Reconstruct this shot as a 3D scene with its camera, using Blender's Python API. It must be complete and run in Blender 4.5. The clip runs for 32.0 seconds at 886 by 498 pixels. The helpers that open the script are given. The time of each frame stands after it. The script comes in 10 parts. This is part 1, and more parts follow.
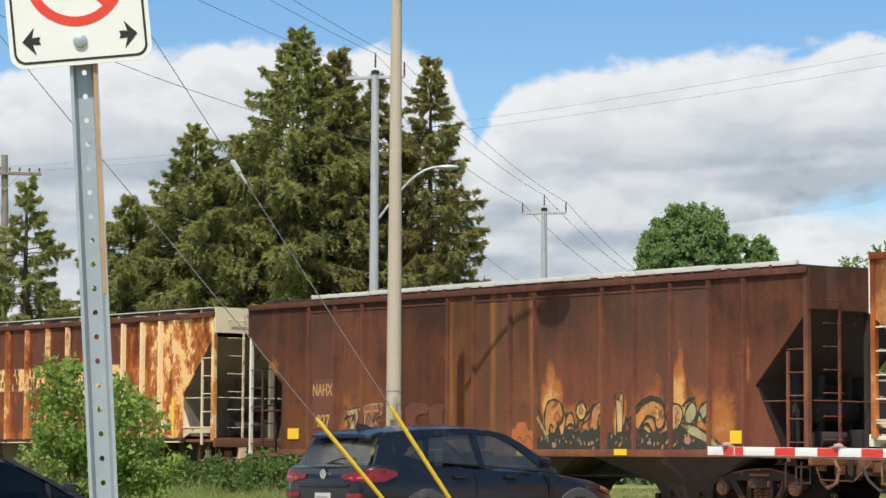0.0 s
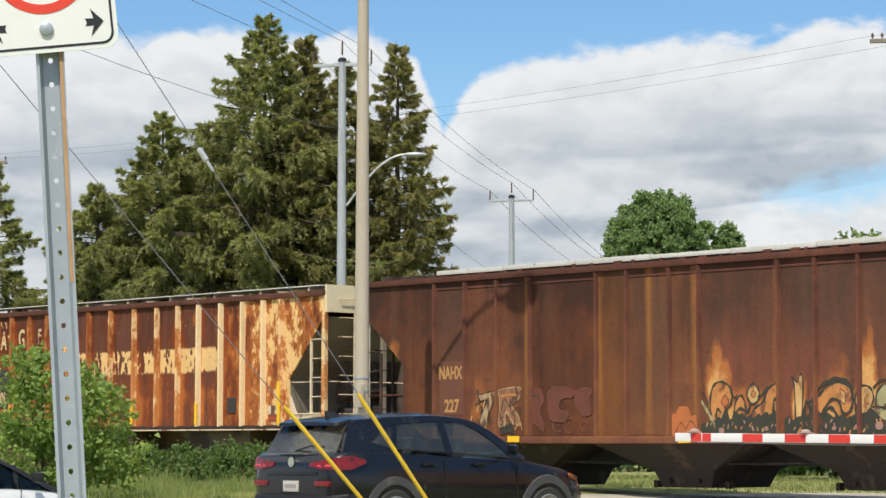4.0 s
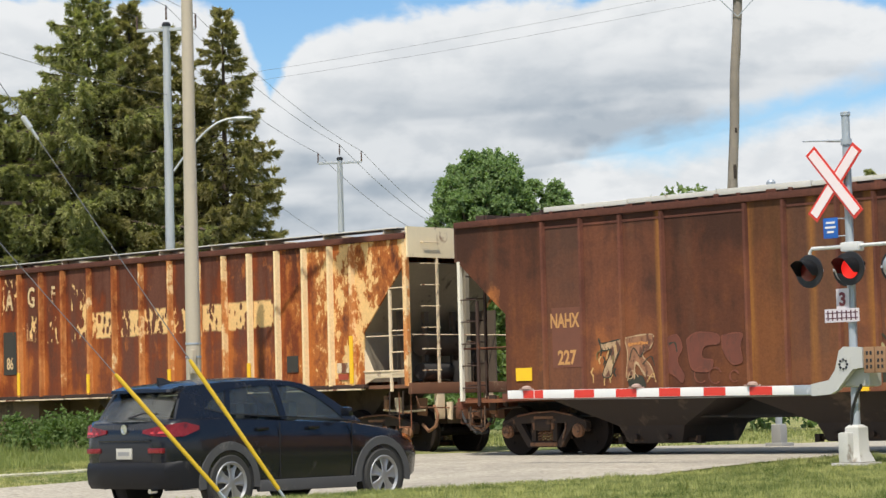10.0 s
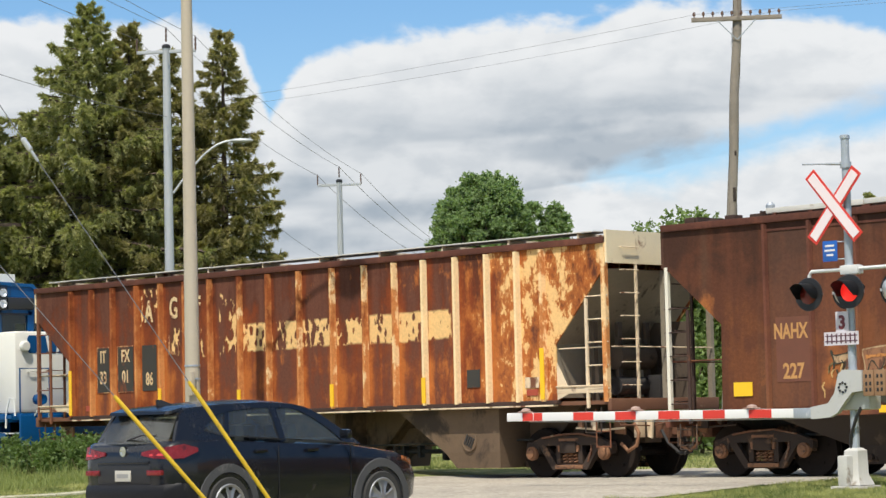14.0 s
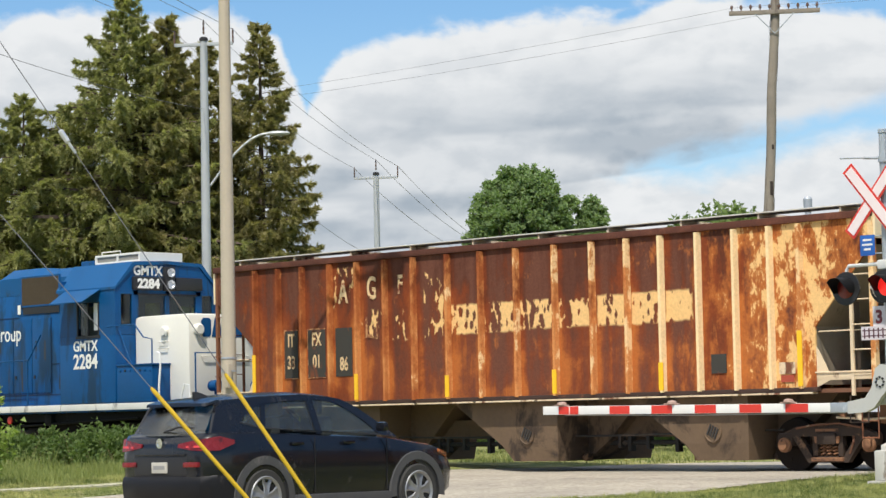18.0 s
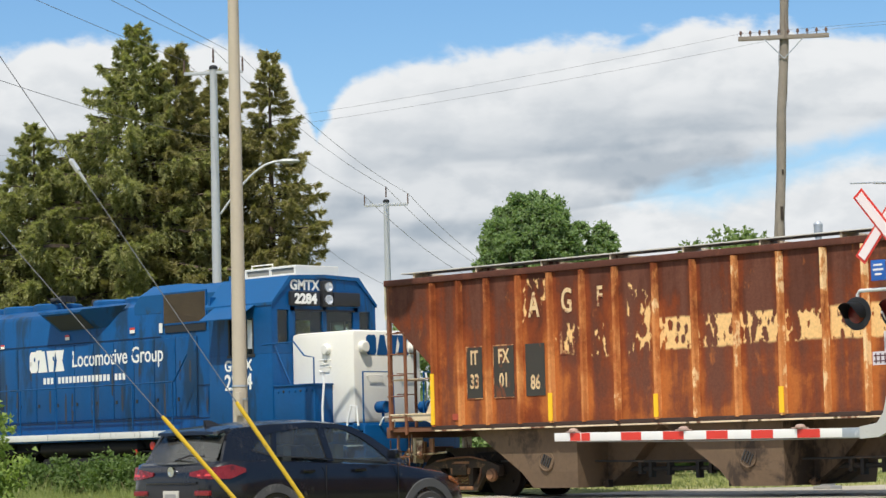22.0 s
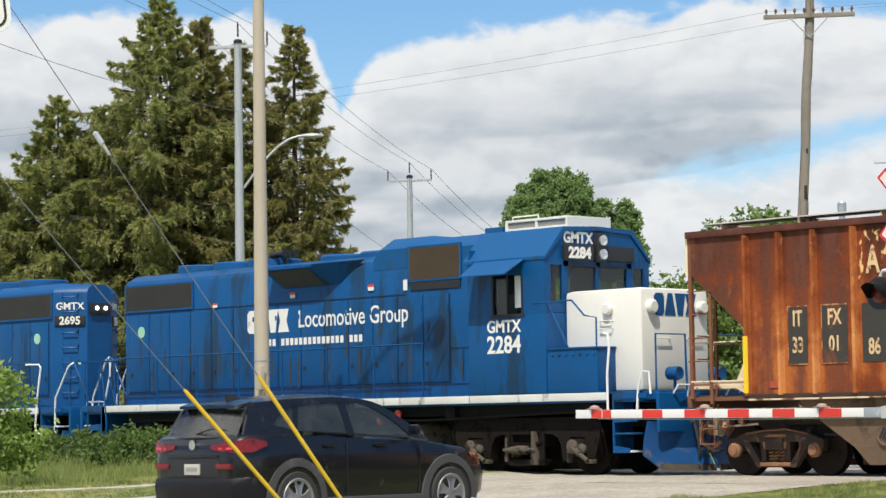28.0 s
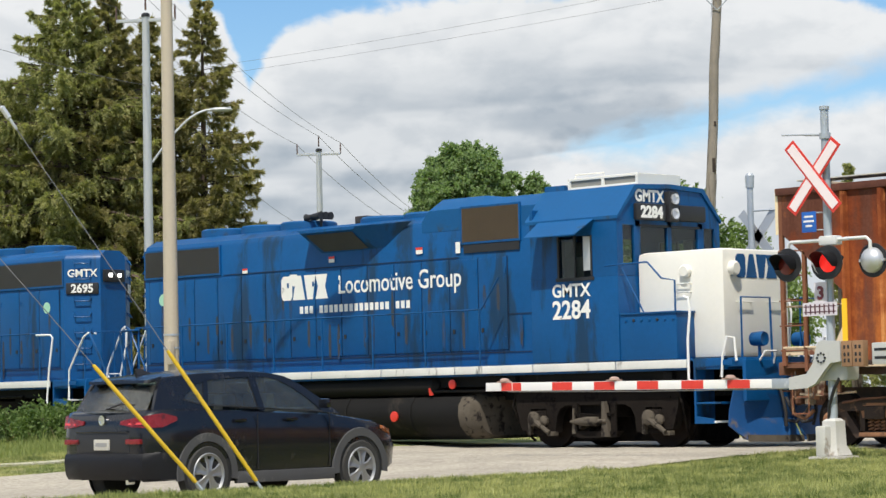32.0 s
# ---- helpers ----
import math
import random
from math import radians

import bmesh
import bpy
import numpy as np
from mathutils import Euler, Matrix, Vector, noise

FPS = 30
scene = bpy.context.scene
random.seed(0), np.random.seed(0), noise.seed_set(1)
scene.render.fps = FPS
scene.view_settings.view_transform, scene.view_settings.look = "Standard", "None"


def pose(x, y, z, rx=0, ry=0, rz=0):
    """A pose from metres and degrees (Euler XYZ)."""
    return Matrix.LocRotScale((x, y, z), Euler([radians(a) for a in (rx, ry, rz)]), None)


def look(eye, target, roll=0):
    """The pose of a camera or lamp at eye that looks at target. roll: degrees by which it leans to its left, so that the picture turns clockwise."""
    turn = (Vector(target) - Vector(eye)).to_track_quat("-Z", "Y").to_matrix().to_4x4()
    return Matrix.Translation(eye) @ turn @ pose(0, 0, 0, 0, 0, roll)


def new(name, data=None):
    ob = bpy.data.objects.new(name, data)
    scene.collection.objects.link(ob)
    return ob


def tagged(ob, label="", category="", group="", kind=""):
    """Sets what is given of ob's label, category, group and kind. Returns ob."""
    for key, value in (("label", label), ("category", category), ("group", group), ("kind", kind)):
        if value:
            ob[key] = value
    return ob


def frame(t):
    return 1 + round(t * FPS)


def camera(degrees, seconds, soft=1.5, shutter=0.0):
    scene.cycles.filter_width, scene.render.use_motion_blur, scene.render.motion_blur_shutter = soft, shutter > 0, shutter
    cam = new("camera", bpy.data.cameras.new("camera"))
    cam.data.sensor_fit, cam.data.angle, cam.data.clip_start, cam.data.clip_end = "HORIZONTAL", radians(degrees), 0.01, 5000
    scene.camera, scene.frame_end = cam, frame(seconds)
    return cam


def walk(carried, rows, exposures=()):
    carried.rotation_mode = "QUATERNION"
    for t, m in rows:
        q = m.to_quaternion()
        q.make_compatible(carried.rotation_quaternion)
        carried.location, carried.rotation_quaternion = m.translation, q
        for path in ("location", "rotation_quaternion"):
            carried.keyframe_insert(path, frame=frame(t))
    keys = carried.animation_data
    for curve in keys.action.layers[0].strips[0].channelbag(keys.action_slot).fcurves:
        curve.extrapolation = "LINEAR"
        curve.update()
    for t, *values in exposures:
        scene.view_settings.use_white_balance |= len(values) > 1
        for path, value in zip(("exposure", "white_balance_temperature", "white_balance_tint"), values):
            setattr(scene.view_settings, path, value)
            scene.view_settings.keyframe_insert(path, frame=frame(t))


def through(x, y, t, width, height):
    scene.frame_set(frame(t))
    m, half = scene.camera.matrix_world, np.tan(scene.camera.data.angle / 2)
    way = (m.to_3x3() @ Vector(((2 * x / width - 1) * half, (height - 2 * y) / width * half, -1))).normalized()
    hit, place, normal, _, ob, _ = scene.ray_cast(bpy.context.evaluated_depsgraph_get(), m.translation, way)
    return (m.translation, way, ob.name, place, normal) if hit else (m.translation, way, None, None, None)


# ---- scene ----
# The x axis runs along the track, y across it along the road, z up; the camera stands still on the verge and turns.
EYE = (0.0, 0.0, 1.0)
TRACK_Y, RAIL_Z = 36.1, 0.05
# seconds, heading, tilt, lean
VIEW = [
    (0, 49.03, 4.80, -0.31), (0.5, 49.19, 4.72, -0.42), (1, 49.18, 4.58, -0.43), (1.5, 49.09, 4.42, -0.57),
    (2, 48.99, 4.38, -0.61), (2.5, 48.91, 4.43, -0.50), (4.5, 47.52, 4.61, 0.44), (5, 44.61, 4.05, 1.06),
    (5.5, 42.99, 2.94, 1.75), (6, 43.65, 3.01, 1.99), (6.5, 44.26, 2.97, 1.82), (7, 44.42, 3.11, 1.69),
    (7.5, 44.31, 3.31, 1.76), (8, 44.06, 3.53, 1.92), (8.5, 44.14, 3.57, 1.80), (9, 44.44, 3.58, 1.47),
    (9.5, 44.53, 3.58, 1.35), (10, 44.52, 3.60, 1.44), (10.5, 44.53, 3.63, 1.50), (11, 44.55, 3.71, 1.62),
    (11.5, 44.55, 3.83, 1.53), (12, 44.45, 3.95, 1.44), (12.5, 44.31, 3.94, 1.29), (13, 44.38, 3.88, 1.27),
    (13.5, 44.40, 3.97, 1.31), (14, 44.50, 4.11, 1.35), (14.5, 44.67, 4.05, 1.28), (16.5, 45.22, 3.77, 1.16),
    (17, 45.30, 3.78, 1.16), (17.5, 45.30, 3.89, 1.20), (18, 45.32, 3.97, 1.13), (18.5, 45.46, 3.96, 1.03),
    (19, 45.52, 3.88, 1.05), (19.5, 45.64, 3.73, 1.07), (20, 45.65, 3.76, 1.08), (20.5, 45.63, 3.82, 1.16),
    (21, 45.83, 3.79, 1.24), (21.5, 45.83, 3.98, 1.30), (22, 45.58, 4.59, 1.41), (22.5, 45.51, 4.73, 1.32),
    (23, 45.56, 4.38, 1.23), (23.5, 45.68, 4.12, 1.12), (24, 45.92, 3.99, 0.96), (24.5, 45.97, 4.01, 0.99),
    (26.5, 45.98, 4.07, 0.96), (27, 46.00, 4.00, 0.87), (27.5, 46.02, 4.05, 0.90), (28, 46.06, 4.05, 0.86),
    (28.5, 45.98, 4.08, 1.00), (29, 45.92, 4.07, 1.03), (29.5, 46.05, 4.10, 1.04), (30, 46.00, 4.18, 1.02),
    (30.5, 45.86, 4.17, 1.08), (31, 45.27, 3.94, 1.10), (31.5, 44.50, 3.55, 1.08), (32, 44.02, 3.41, 1.22),
]
cam = camera(20.0, 32.0, soft=1.45)
walk(cam, [(t, pose(*EYE, 90 + tilt, lean, head)) for t, head, tilt, lean in VIEW])

# ---- sky, sun ----
SUN_WAY = Vector((-0.536 * math.cos(radians(58.5)), 0.844 * math.cos(radians(58.5)), -math.sin(radians(58.5))))
sun_data = bpy.data.lights.new("sun", "SUN")
sun_data.energy, sun_data.angle, sun_data.color = 4.6, radians(0.53), (1.0, 0.94, 0.84)
sun = new("sun", sun_data)
sun.matrix_world = look((0, 0, 60), Vector((0, 0, 60)) + SUN_WAY)


class Nodes:
    """Short hand for building node trees."""

    def __init__(self, tree):
        self.tree = tree
        tree.nodes.clear()

    def add(self, kind, **sets):
        n = self.tree.nodes.new(kind)
        for key, value in sets.items():
            setattr(n, key, value)
        return n

    def put(self, socket, value):
        if isinstance(value, bpy.types.NodeSocket):
            self.tree.links.new(value, socket)
        elif isinstance(value, bpy.types.Node):
            self.tree.links.new(value.outputs[0], socket)
        elif isinstance(value, (tuple, list)) and len(value) == 3 and socket.type == "RGBA":
            socket.default_value = (*value, 1)
        else:
            socket.default_value = value

    def math(self, op, a, b=0.0, c=None, clamp=False):
        n = self.add("ShaderNodeMath", operation=op, use_clamp=clamp)
        self.put(n.inputs[0], a)
        self.put(n.inputs[1], b)
        if c is not None:
            self.put(n.inputs[2], c)
        return n.outputs[0]

    def mix(self, fac, a, b, blend="MIX"):
        n = self.add("ShaderNodeMix", data_type="RGBA", blend_type=blend)
        self.put(n.inputs[0], fac)
        self.put(n.inputs[6], a)
        self.put(n.inputs[7], b)
        return n.outputs[2]

    def noise(self, vec, scale, detail=4.0, rough=0.55, warp=0.0):
        n = self.add("ShaderNodeTexNoise")
        self.put(n.inputs["Vector"], vec)
        n.inputs["Scale"].default_value, n.inputs["Detail"].default_value = scale, detail
        n.inputs["Roughness"].default_value, n.inputs["Distortion"].default_value = rough, warp
        return n.outputs["Fac"]

    def ramp(self, fac, lo, hi, a=0.0, b=1.0, smooth=True):
        n = self.add("ShaderNodeMapRange", interpolation_type="SMOOTHSTEP" if smooth else "LINEAR")
        self.put(n.inputs[0], fac)
        for k, v in zip((1, 2, 3, 4), (lo, hi, a, b)):
            n.inputs[k].default_value = v
        return n.outputs[0]

    def scaled(self, vec, x, y, z):
        n = self.add("ShaderNodeVectorMath", operation="MULTIPLY")
        self.put(n.inputs[0], vec)
        n.inputs[1].default_value = (x, y, z)
        return n.outputs[0]

    def xyz(self, vec):
        n = self.add("ShaderNodeSeparateXYZ")
        self.put(n.inputs[0], vec)
        return n.outputs


def build_sky():
    world = bpy.data.worlds.new("sky")
    scene.world = world
    world.use_nodes = True
    N = Nodes(world.node_tree)
    air = N.add("ShaderNodeTexSky", sky_type="NISHITA", sun_disc=False)
    air.sun_elevation, air.sun_rotation = radians(58.5), math.atan2(0.536, -0.844)
    air.air_density, air.dust_density, air.ozone_density = 1.0, 0.2, 4.0
    way = N.add("ShaderNodeTexCoord").outputs["Generated"]
    x, y, z = N.xyz(way)
    # degrees to the right of the road's left-hand diagonal, and degrees above the horizon
    az = N.math("SUBTRACT", 44.35, N.math("MULTIPLY", N.math("ARCTAN2", N.math("MULTIPLY", x, -1.0), y), 57.296))
    el = N.math("MULTIPLY", N.math("ARCSINE", z), 57.296)
    both = N.add("ShaderNodeCombineXYZ")
    N.put(both.inputs[0], az)
    N.put(both.inputs[1], N.math("MULTIPLY", el, 1.7))
    flat = both.outputs[0]
    def steps(points):
        """A height that runs from point to point along the azimuth."""
        out = N.math("ADD", points[0][1], 0.0)
        for (a0, e0), (a1, e1) in zip(points, points[1:]):
            out = N.math("ADD", out, N.ramp(az, a0, a1, 0.0, e1 - e0, False))
        return out

    def billow(shift):
        moved = N.add("ShaderNodeVectorMath", operation="ADD")
        N.put(moved.inputs[0], flat)
        moved.inputs[1].default_value = shift
        return N.math("ADD", N.math("MULTIPLY", N.math("SUBTRACT", N.noise(moved.outputs[0], 0.42, 5, 0.54, 0.25), 0.5), 1.6),
                      N.math("MULTIPLY", N.math("SUBTRACT", N.noise(moved.outputs[0], 1.7, 4, 0.52, 0.2), 0.5), 0.50))

    lump, lump_over = billow((0, 0, 0)), billow((-0.25, 0.75, 0))
    # tops of the cumulus banks, and the slit of blue under the long one
    tops = steps([(-40, 7.6), (-15, 8.7), (-11, 9.3), (-8.6, 9.6), (-5.6, 9.4), (-4.6, 8.9), (-3.95, 7.5), (-3.1, 8.6), (-1.5, 9.0), (1.8, 9.35), (5, 9.7), (9, 9.25), (10.4, 8.8), (11.5, 8.2), (16, 7.4), (30, 8.4), (60, 7.5)])
    slit = steps([(1.5, 5.35), (4.3, 5.68), (7.2, 6.22), (10.6, 7.05), (14, 8.2)])
    slit_half = steps([(2.5, -0.5), (4.2, 0.05), (7, 0.07), (10.5, 0.20), (15, 0.1)])
    depth = N.math("SUBTRACT", tops, el)
    dens = N.math("ADD", N.math("MULTIPLY", depth, 1.2), N.math("MULTIPLY", lump, 1.1))
    off = N.math("SUBTRACT", slit, el)
    hole = N.math("SUBTRACT", N.math("ABSOLUTE", N.math("ADD", off, N.math("MULTIPLY", lump, 0.75))), slit_half)
    dens = N.math("MINIMUM", dens, N.math("ADD", N.math("MULTIPLY", hole, 0.62), 0.07))
    # scattered clouds over the rest of the sky
    high = N.ramp(el, 11, 22)
    rest = N.math("MULTIPLY", N.math("SUBTRACT", N.noise(way, 2.6, 5, 0.55), 0.44), 5.0)
    dens = N.math("ADD", N.math("MULTIPLY", dens, N.math("SUBTRACT", 1.0, high)), N.math("MULTIPLY", rest, high))
    cover = N.ramp(dens, -0.05, 0.42)
    # grey undersides: deep below each top, in level drifts, and on the shaded side of every lump
    below_slit = N.math("MULTIPLY", N.ramp(az, 0.5, 3.5), N.ramp(off, -0.05, 0.05))
    low = N.add("ShaderNodeMix", data_type="FLOAT")
    N.put(low.inputs[0], below_slit)
    N.put(low.inputs[2], N.ramp(N.math("ADD", depth, N.math("MULTIPLY", lump, 0.9)), 0.7, 3.0))
    N.put(low.inputs[3], N.ramp(N.math("ADD", off, N.math("MULTIPLY", lump, 0.9)), 1.0, 2.8))
    wide = N.add("ShaderNodeCombineXYZ")
    N.put(wide.inputs[0], N.math("MULTIPLY", az, 0.32))
    N.put(wide.inputs[1], N.math("MULTIPLY", el, 1.7))
    drift = N.ramp(N.noise(wide.outputs[0], 0.55, 3, 0.46, 0.3), 0.36, 0.62)
    relief = N.ramp(N.math("SUBTRACT", lump_over, lump), -0.22, 0.34)
    haze = N.ramp(el, 2.5, 5.4, 0.45, 1.0)
    grey = N.math("MULTIPLY", haze, N.math("ADD", N.math("MULTIPLY", low.outputs[0], N.math("ADD", N.math("MULTIPLY", drift, 0.60), 0.24)), N.math("MULTIPLY", N.math("MULTIPLY", relief, N.ramp(depth, 0.1, 0.9)), 0.26)), clamp=True)
    tone = N.mix(grey, (0.93, 0.95, 0.965), (0.43, 0.50, 0.575))
    bg_air, bg_cloud = N.add("ShaderNodeBackground"), N.add("ShaderNodeBackground")
    deep = N.add("ShaderNodeHueSaturation")
    deep.inputs["Saturation"].default_value = 1.18
    N.put(deep.inputs["Color"], air)
    N.put(bg_air.inputs[0], deep)
    bg_air.inputs[1].default_value = 0.13
    N.put(bg_cloud.inputs[0], tone)
    bg_cloud.inputs[1].default_value = 0.91
    m = N.add("ShaderNodeMixShader")
    N.put(m.inputs[0], cover)
    N.put(m.inputs[1], bg_air)
    N.put(m.inputs[2], bg_cloud)
    N.put(N.add("ShaderNodeOutputWorld").inputs[0], m)


build_sky()
scene.view_settings.exposure = 0.0

# ---- mesh tools ----
def box(bm, x0, x1, y0, y1, z0, z1, bevel=0.0):
    vs = [bm.verts.new((x, y, z)) for x in (x0, x1) for y in (y0, y1) for z in (z0, z1)]
    fs = [bm.faces.new([vs[i] for i in q]) for q in ((0, 1, 3, 2), (4, 6, 7, 5), (0, 4, 5, 1), (2, 3, 7, 6), (0, 2, 6, 4), (1, 5, 7, 3))]
    if bevel:
        es = list({e for f in fs for e in f.edges})
        bmesh.ops.bevel(bm, geom=es, offset=bevel, segments=2, affect="EDGES", profile=0.6)
    return fs


def ring(bm, centre, u, v, ru, rv, n):
    return [bm.verts.new(centre + u * (ru * math.cos(2 * math.pi * i / n)) + v * (rv * math.sin(2 * math.pi * i / n))) for i in range(n)]


def bridge(bm, a, b):
    n = len(a)
    for i in range(n):
        bm.faces.new((a[i], a[(i + 1) % n], b[(i + 1) % n], b[i]))


def frame_of(d):
    d = d.normalized()
    u = d.cross(Vector((0, 0, 1)) if abs(d.z) < 0.9 else Vector((1, 0, 0))).normalized()
    return u, d.cross(u).normalized()


def rod(bm, p, q, r0, r1=None, n=8, caps=True):
    """A round bar from p to q."""
    p, q = Vector(p), Vector(q)
    r1 = r0 if r1 is None else r1
    u, v = frame_of(q - p)
    a, b = ring(bm, p, u, v, r0, r0, n), ring(bm, q, u, v, r1, r1, n)
    bridge(bm, a, b)
    if caps:
        bm.faces.new(list(reversed(a)))
        bm.faces.new(b)


def pipe(bm, pts, r, n=7):
    """A round tube along a bent line."""
    pts = [Vector(p) for p in pts]
    last = None
    for i, p in enumerate(pts):
        d = (pts[min(i + 1, len(pts) - 1)] - pts[max(i - 1, 0)])
        u, v = frame_of(d)
        if last is not None and u.dot(last) < 0:
            u, v = -u, -v
        last = u
        c = ring(bm, p, u, v, r, r, n)
        if i:
            bridge(bm, prev, c)
        else:
            bm.faces.new(list(reversed(c)))
        prev = c
    bm.faces.new(prev)


def lathe(bm, profile, axis="y", centre=(0, 0, 0), n=24):
    """A turned body: profile of (along, radius)."""
    c = Vector(centre)
    d = {"x": Vector((1, 0, 0)), "y": Vector((0, 1, 0)), "z": Vector((0, 0, 1))}[axis]
    u = Vector((0, 0, 1)) if axis != "z" else Vector((1, 0, 0))
    v = d.cross(u)
    prev = None
    for a, r in profile:
        k = ring(bm, c + d * a, u, v, r, r, n)
        if prev:
            bridge(bm, prev, k)
        else:
            bm.faces.new(list(reversed(k)))
        prev = k
    bm.faces.new(prev)


def slab(bm, outline, axis, a, b):
    """An outline of 2D points pushed from a to b along an axis; 2D is (x, z) for y, (y, z) for x, (x, y) for z."""
    def at(p, k):
        return {"y": (p[0], k, p[1]), "x": (k, p[0], p[1]), "z": (p[0], p[1], k)}[axis]
    v0, v1 = [bm.verts.new(at(p, a)) for p in outline], [bm.verts.new(at(p, b)) for p in outline]
    bm.faces.new(v0)
    bm.faces.new(list(reversed(v1)))
    n = len(outline)
    for i in range(n):
        bm.faces.new((v0[i], v1[i], v1[(i + 1) % n], v0[(i + 1) % n]))


def loft(bm, sections, close=True):
    """Skin over rows of points of equal number."""
    prev = None
    for s in sections:
        row = [bm.verts.new(p) for p in s]
        if prev:
            n = len(row)
            for i in range(n if close else n - 1):
                bm.faces.new((prev[i], prev[(i + 1) % n], row[(i + 1) % n], row[i]))
        else:
            first = row
        prev = row
    if close:
        bm.faces.new(list(reversed(first)))
        bm.faces.new(prev)


def mesh_of(bm, name, material=None, smooth=0.0):
    bmesh.ops.recalc_face_normals(bm, faces=bm.faces[:])
    me = bpy.data.meshes.new(name)
    if smooth:
        for f in bm.faces:
            f.smooth = True
        for e in bm.edges:
            if len(e.link_faces) == 2 and e.calc_face_angle(0) > radians(smooth):
                e.smooth = False
    bm.to_mesh(me)
    bm.free()
    if material:
        me.materials.append(material)
    return me


def part(name, bm, material, parent, label="", smooth=35.0):
    ob = new(name, mesh_of(bm, name, material, smooth))
    ob.parent = parent
    return tagged(ob, label)


def thing(name, label, category, at=(0, 0, 0), turn=0, group=""):
    ob = new(name)
    ob.empty_display_size = 0.3
    ob.matrix_world = pose(*at, 0, 0, turn)
    return tagged(ob, label, category, group)


def solid(name, bm, material, label, category="", kind="", group="", smooth=35.0):
    """A top-level thing or piece of the setting that is one mesh."""
    ob = new(name, mesh_of(bm, name, material, smooth))
    return tagged(ob, label, category, group, kind)


def letters(text, size, material, parent, at, turn, name="lettering", wide=1.0, bold=0.0, depth=0.004, spacing=1.0, label=""):
    """Flat painted writing as a thin mesh; turn = rotation in degrees (x, y, z)."""
    cu = bpy.data.curves.new(name, "FONT")
    cu.body, cu.size, cu.extrude, cu.offset, cu.space_character = text, size, depth, bold, spacing
    cu.align_x = "CENTER"
    cu.resolution_u = 3
    tmp = bpy.data.objects.new(name, cu)
    scene.collection.objects.link(tmp)
    me = bpy.data.meshes.new_from_object(tmp.evaluated_get(bpy.context.evaluated_depsgraph_get()))
    bpy.data.objects.remove(tmp)
    bpy.data.curves.remove(cu)
    me.transform(pose(*at, *turn) @ Matrix.Diagonal((wide, 1, 1, 1)))
    me.materials.clear()
    me.materials.append(material)
    ob = new(name, me)
    ob.parent = parent
    return tagged(ob, label)

# ---- materials ----
def paint(name, colour, rough=0.5, metal=0.0, vary=0.25, scale=1.5, bump=0.0, bump_scale=40.0, spots=None, spot_amount=0.5, spot_scale=3.0, streak=1.0, coat=0.0, spec=0.5):
    """A surface with broad and fine variation, and stains or chips (spots) of another colour; streak > 1 draws them out downwards."""
    m = bpy.data.materials.new(name)
    m.use_nodes = True
    N = Nodes(m.node_tree)
    co = N.add("ShaderNodeTexCoord").outputs["Object"]
    broad, grain = N.noise(co, scale, 4, 0.55), N.noise(co, scale * 14, 5, 0.65)
    v = N.math("ADD", N.math("MULTIPLY", N.math("SUBTRACT", broad, 0.5), 1.6 * vary), N.math("MULTIPLY", N.math("SUBTRACT", grain, 0.5), vary))
    col = N.mix(1.0, (*colour,), N.math("ADD", 1.0, v), "MULTIPLY")
    r = N.math("ADD", rough, N.math("MULTIPLY", v, 0.35), clamp=True)
    if spots:
        s = N.scaled(co, 1, 1, 1 / streak)
        k = N.math("ADD", N.noise(s, spot_scale, 6, 0.65, 0.4), N.math("MULTIPLY", N.math("SUBTRACT", N.noise(s, spot_scale * 0.3, 3), 0.5), 0.5))
        k = N.ramp(k, 0.78 - 0.45 * spot_amount, 0.90 - 0.45 * spot_amount)
        col = N.mix(k, col, (*spots,))
    b = N.add("ShaderNodeBsdfPrincipled")
    N.put(b.inputs["Base Color"], col)
    N.put(b.inputs["Roughness"], r)
    b.inputs["Metallic"].default_value = metal
    b.inputs["Coat Weight"].default_value = coat
    b.inputs["Coat Roughness"].default_value = 0.08
    b.inputs["Specular IOR Level"].default_value = spec
    if bump:
        n = N.add("ShaderNodeBump")
        n.inputs["Strength"].default_value, n.inputs["Distance"].default_value = 1.0, bump
        N.put(n.inputs["Height"], N.noise(co, bump_scale, 4, 0.6))
        N.put(b.inputs["Normal"], n)
    N.put(N.add("ShaderNodeOutputMaterial").inputs[0], b)
    return m


def glow(name, colour, strength):
    m = bpy.data.materials.new(name)
    m.use_nodes = True
    N = Nodes(m.node_tree)
    b = N.add("ShaderNodeBsdfPrincipled")
    N.put(b.inputs["Base Color"], colour)
    N.put(b.inputs["Emission Color"], colour)
    b.inputs["Emission Strength"].default_value = strength
    b.inputs["Roughness"].default_value = 0.3
    N.put(N.add("ShaderNodeOutputMaterial").inputs[0], b)
    return m


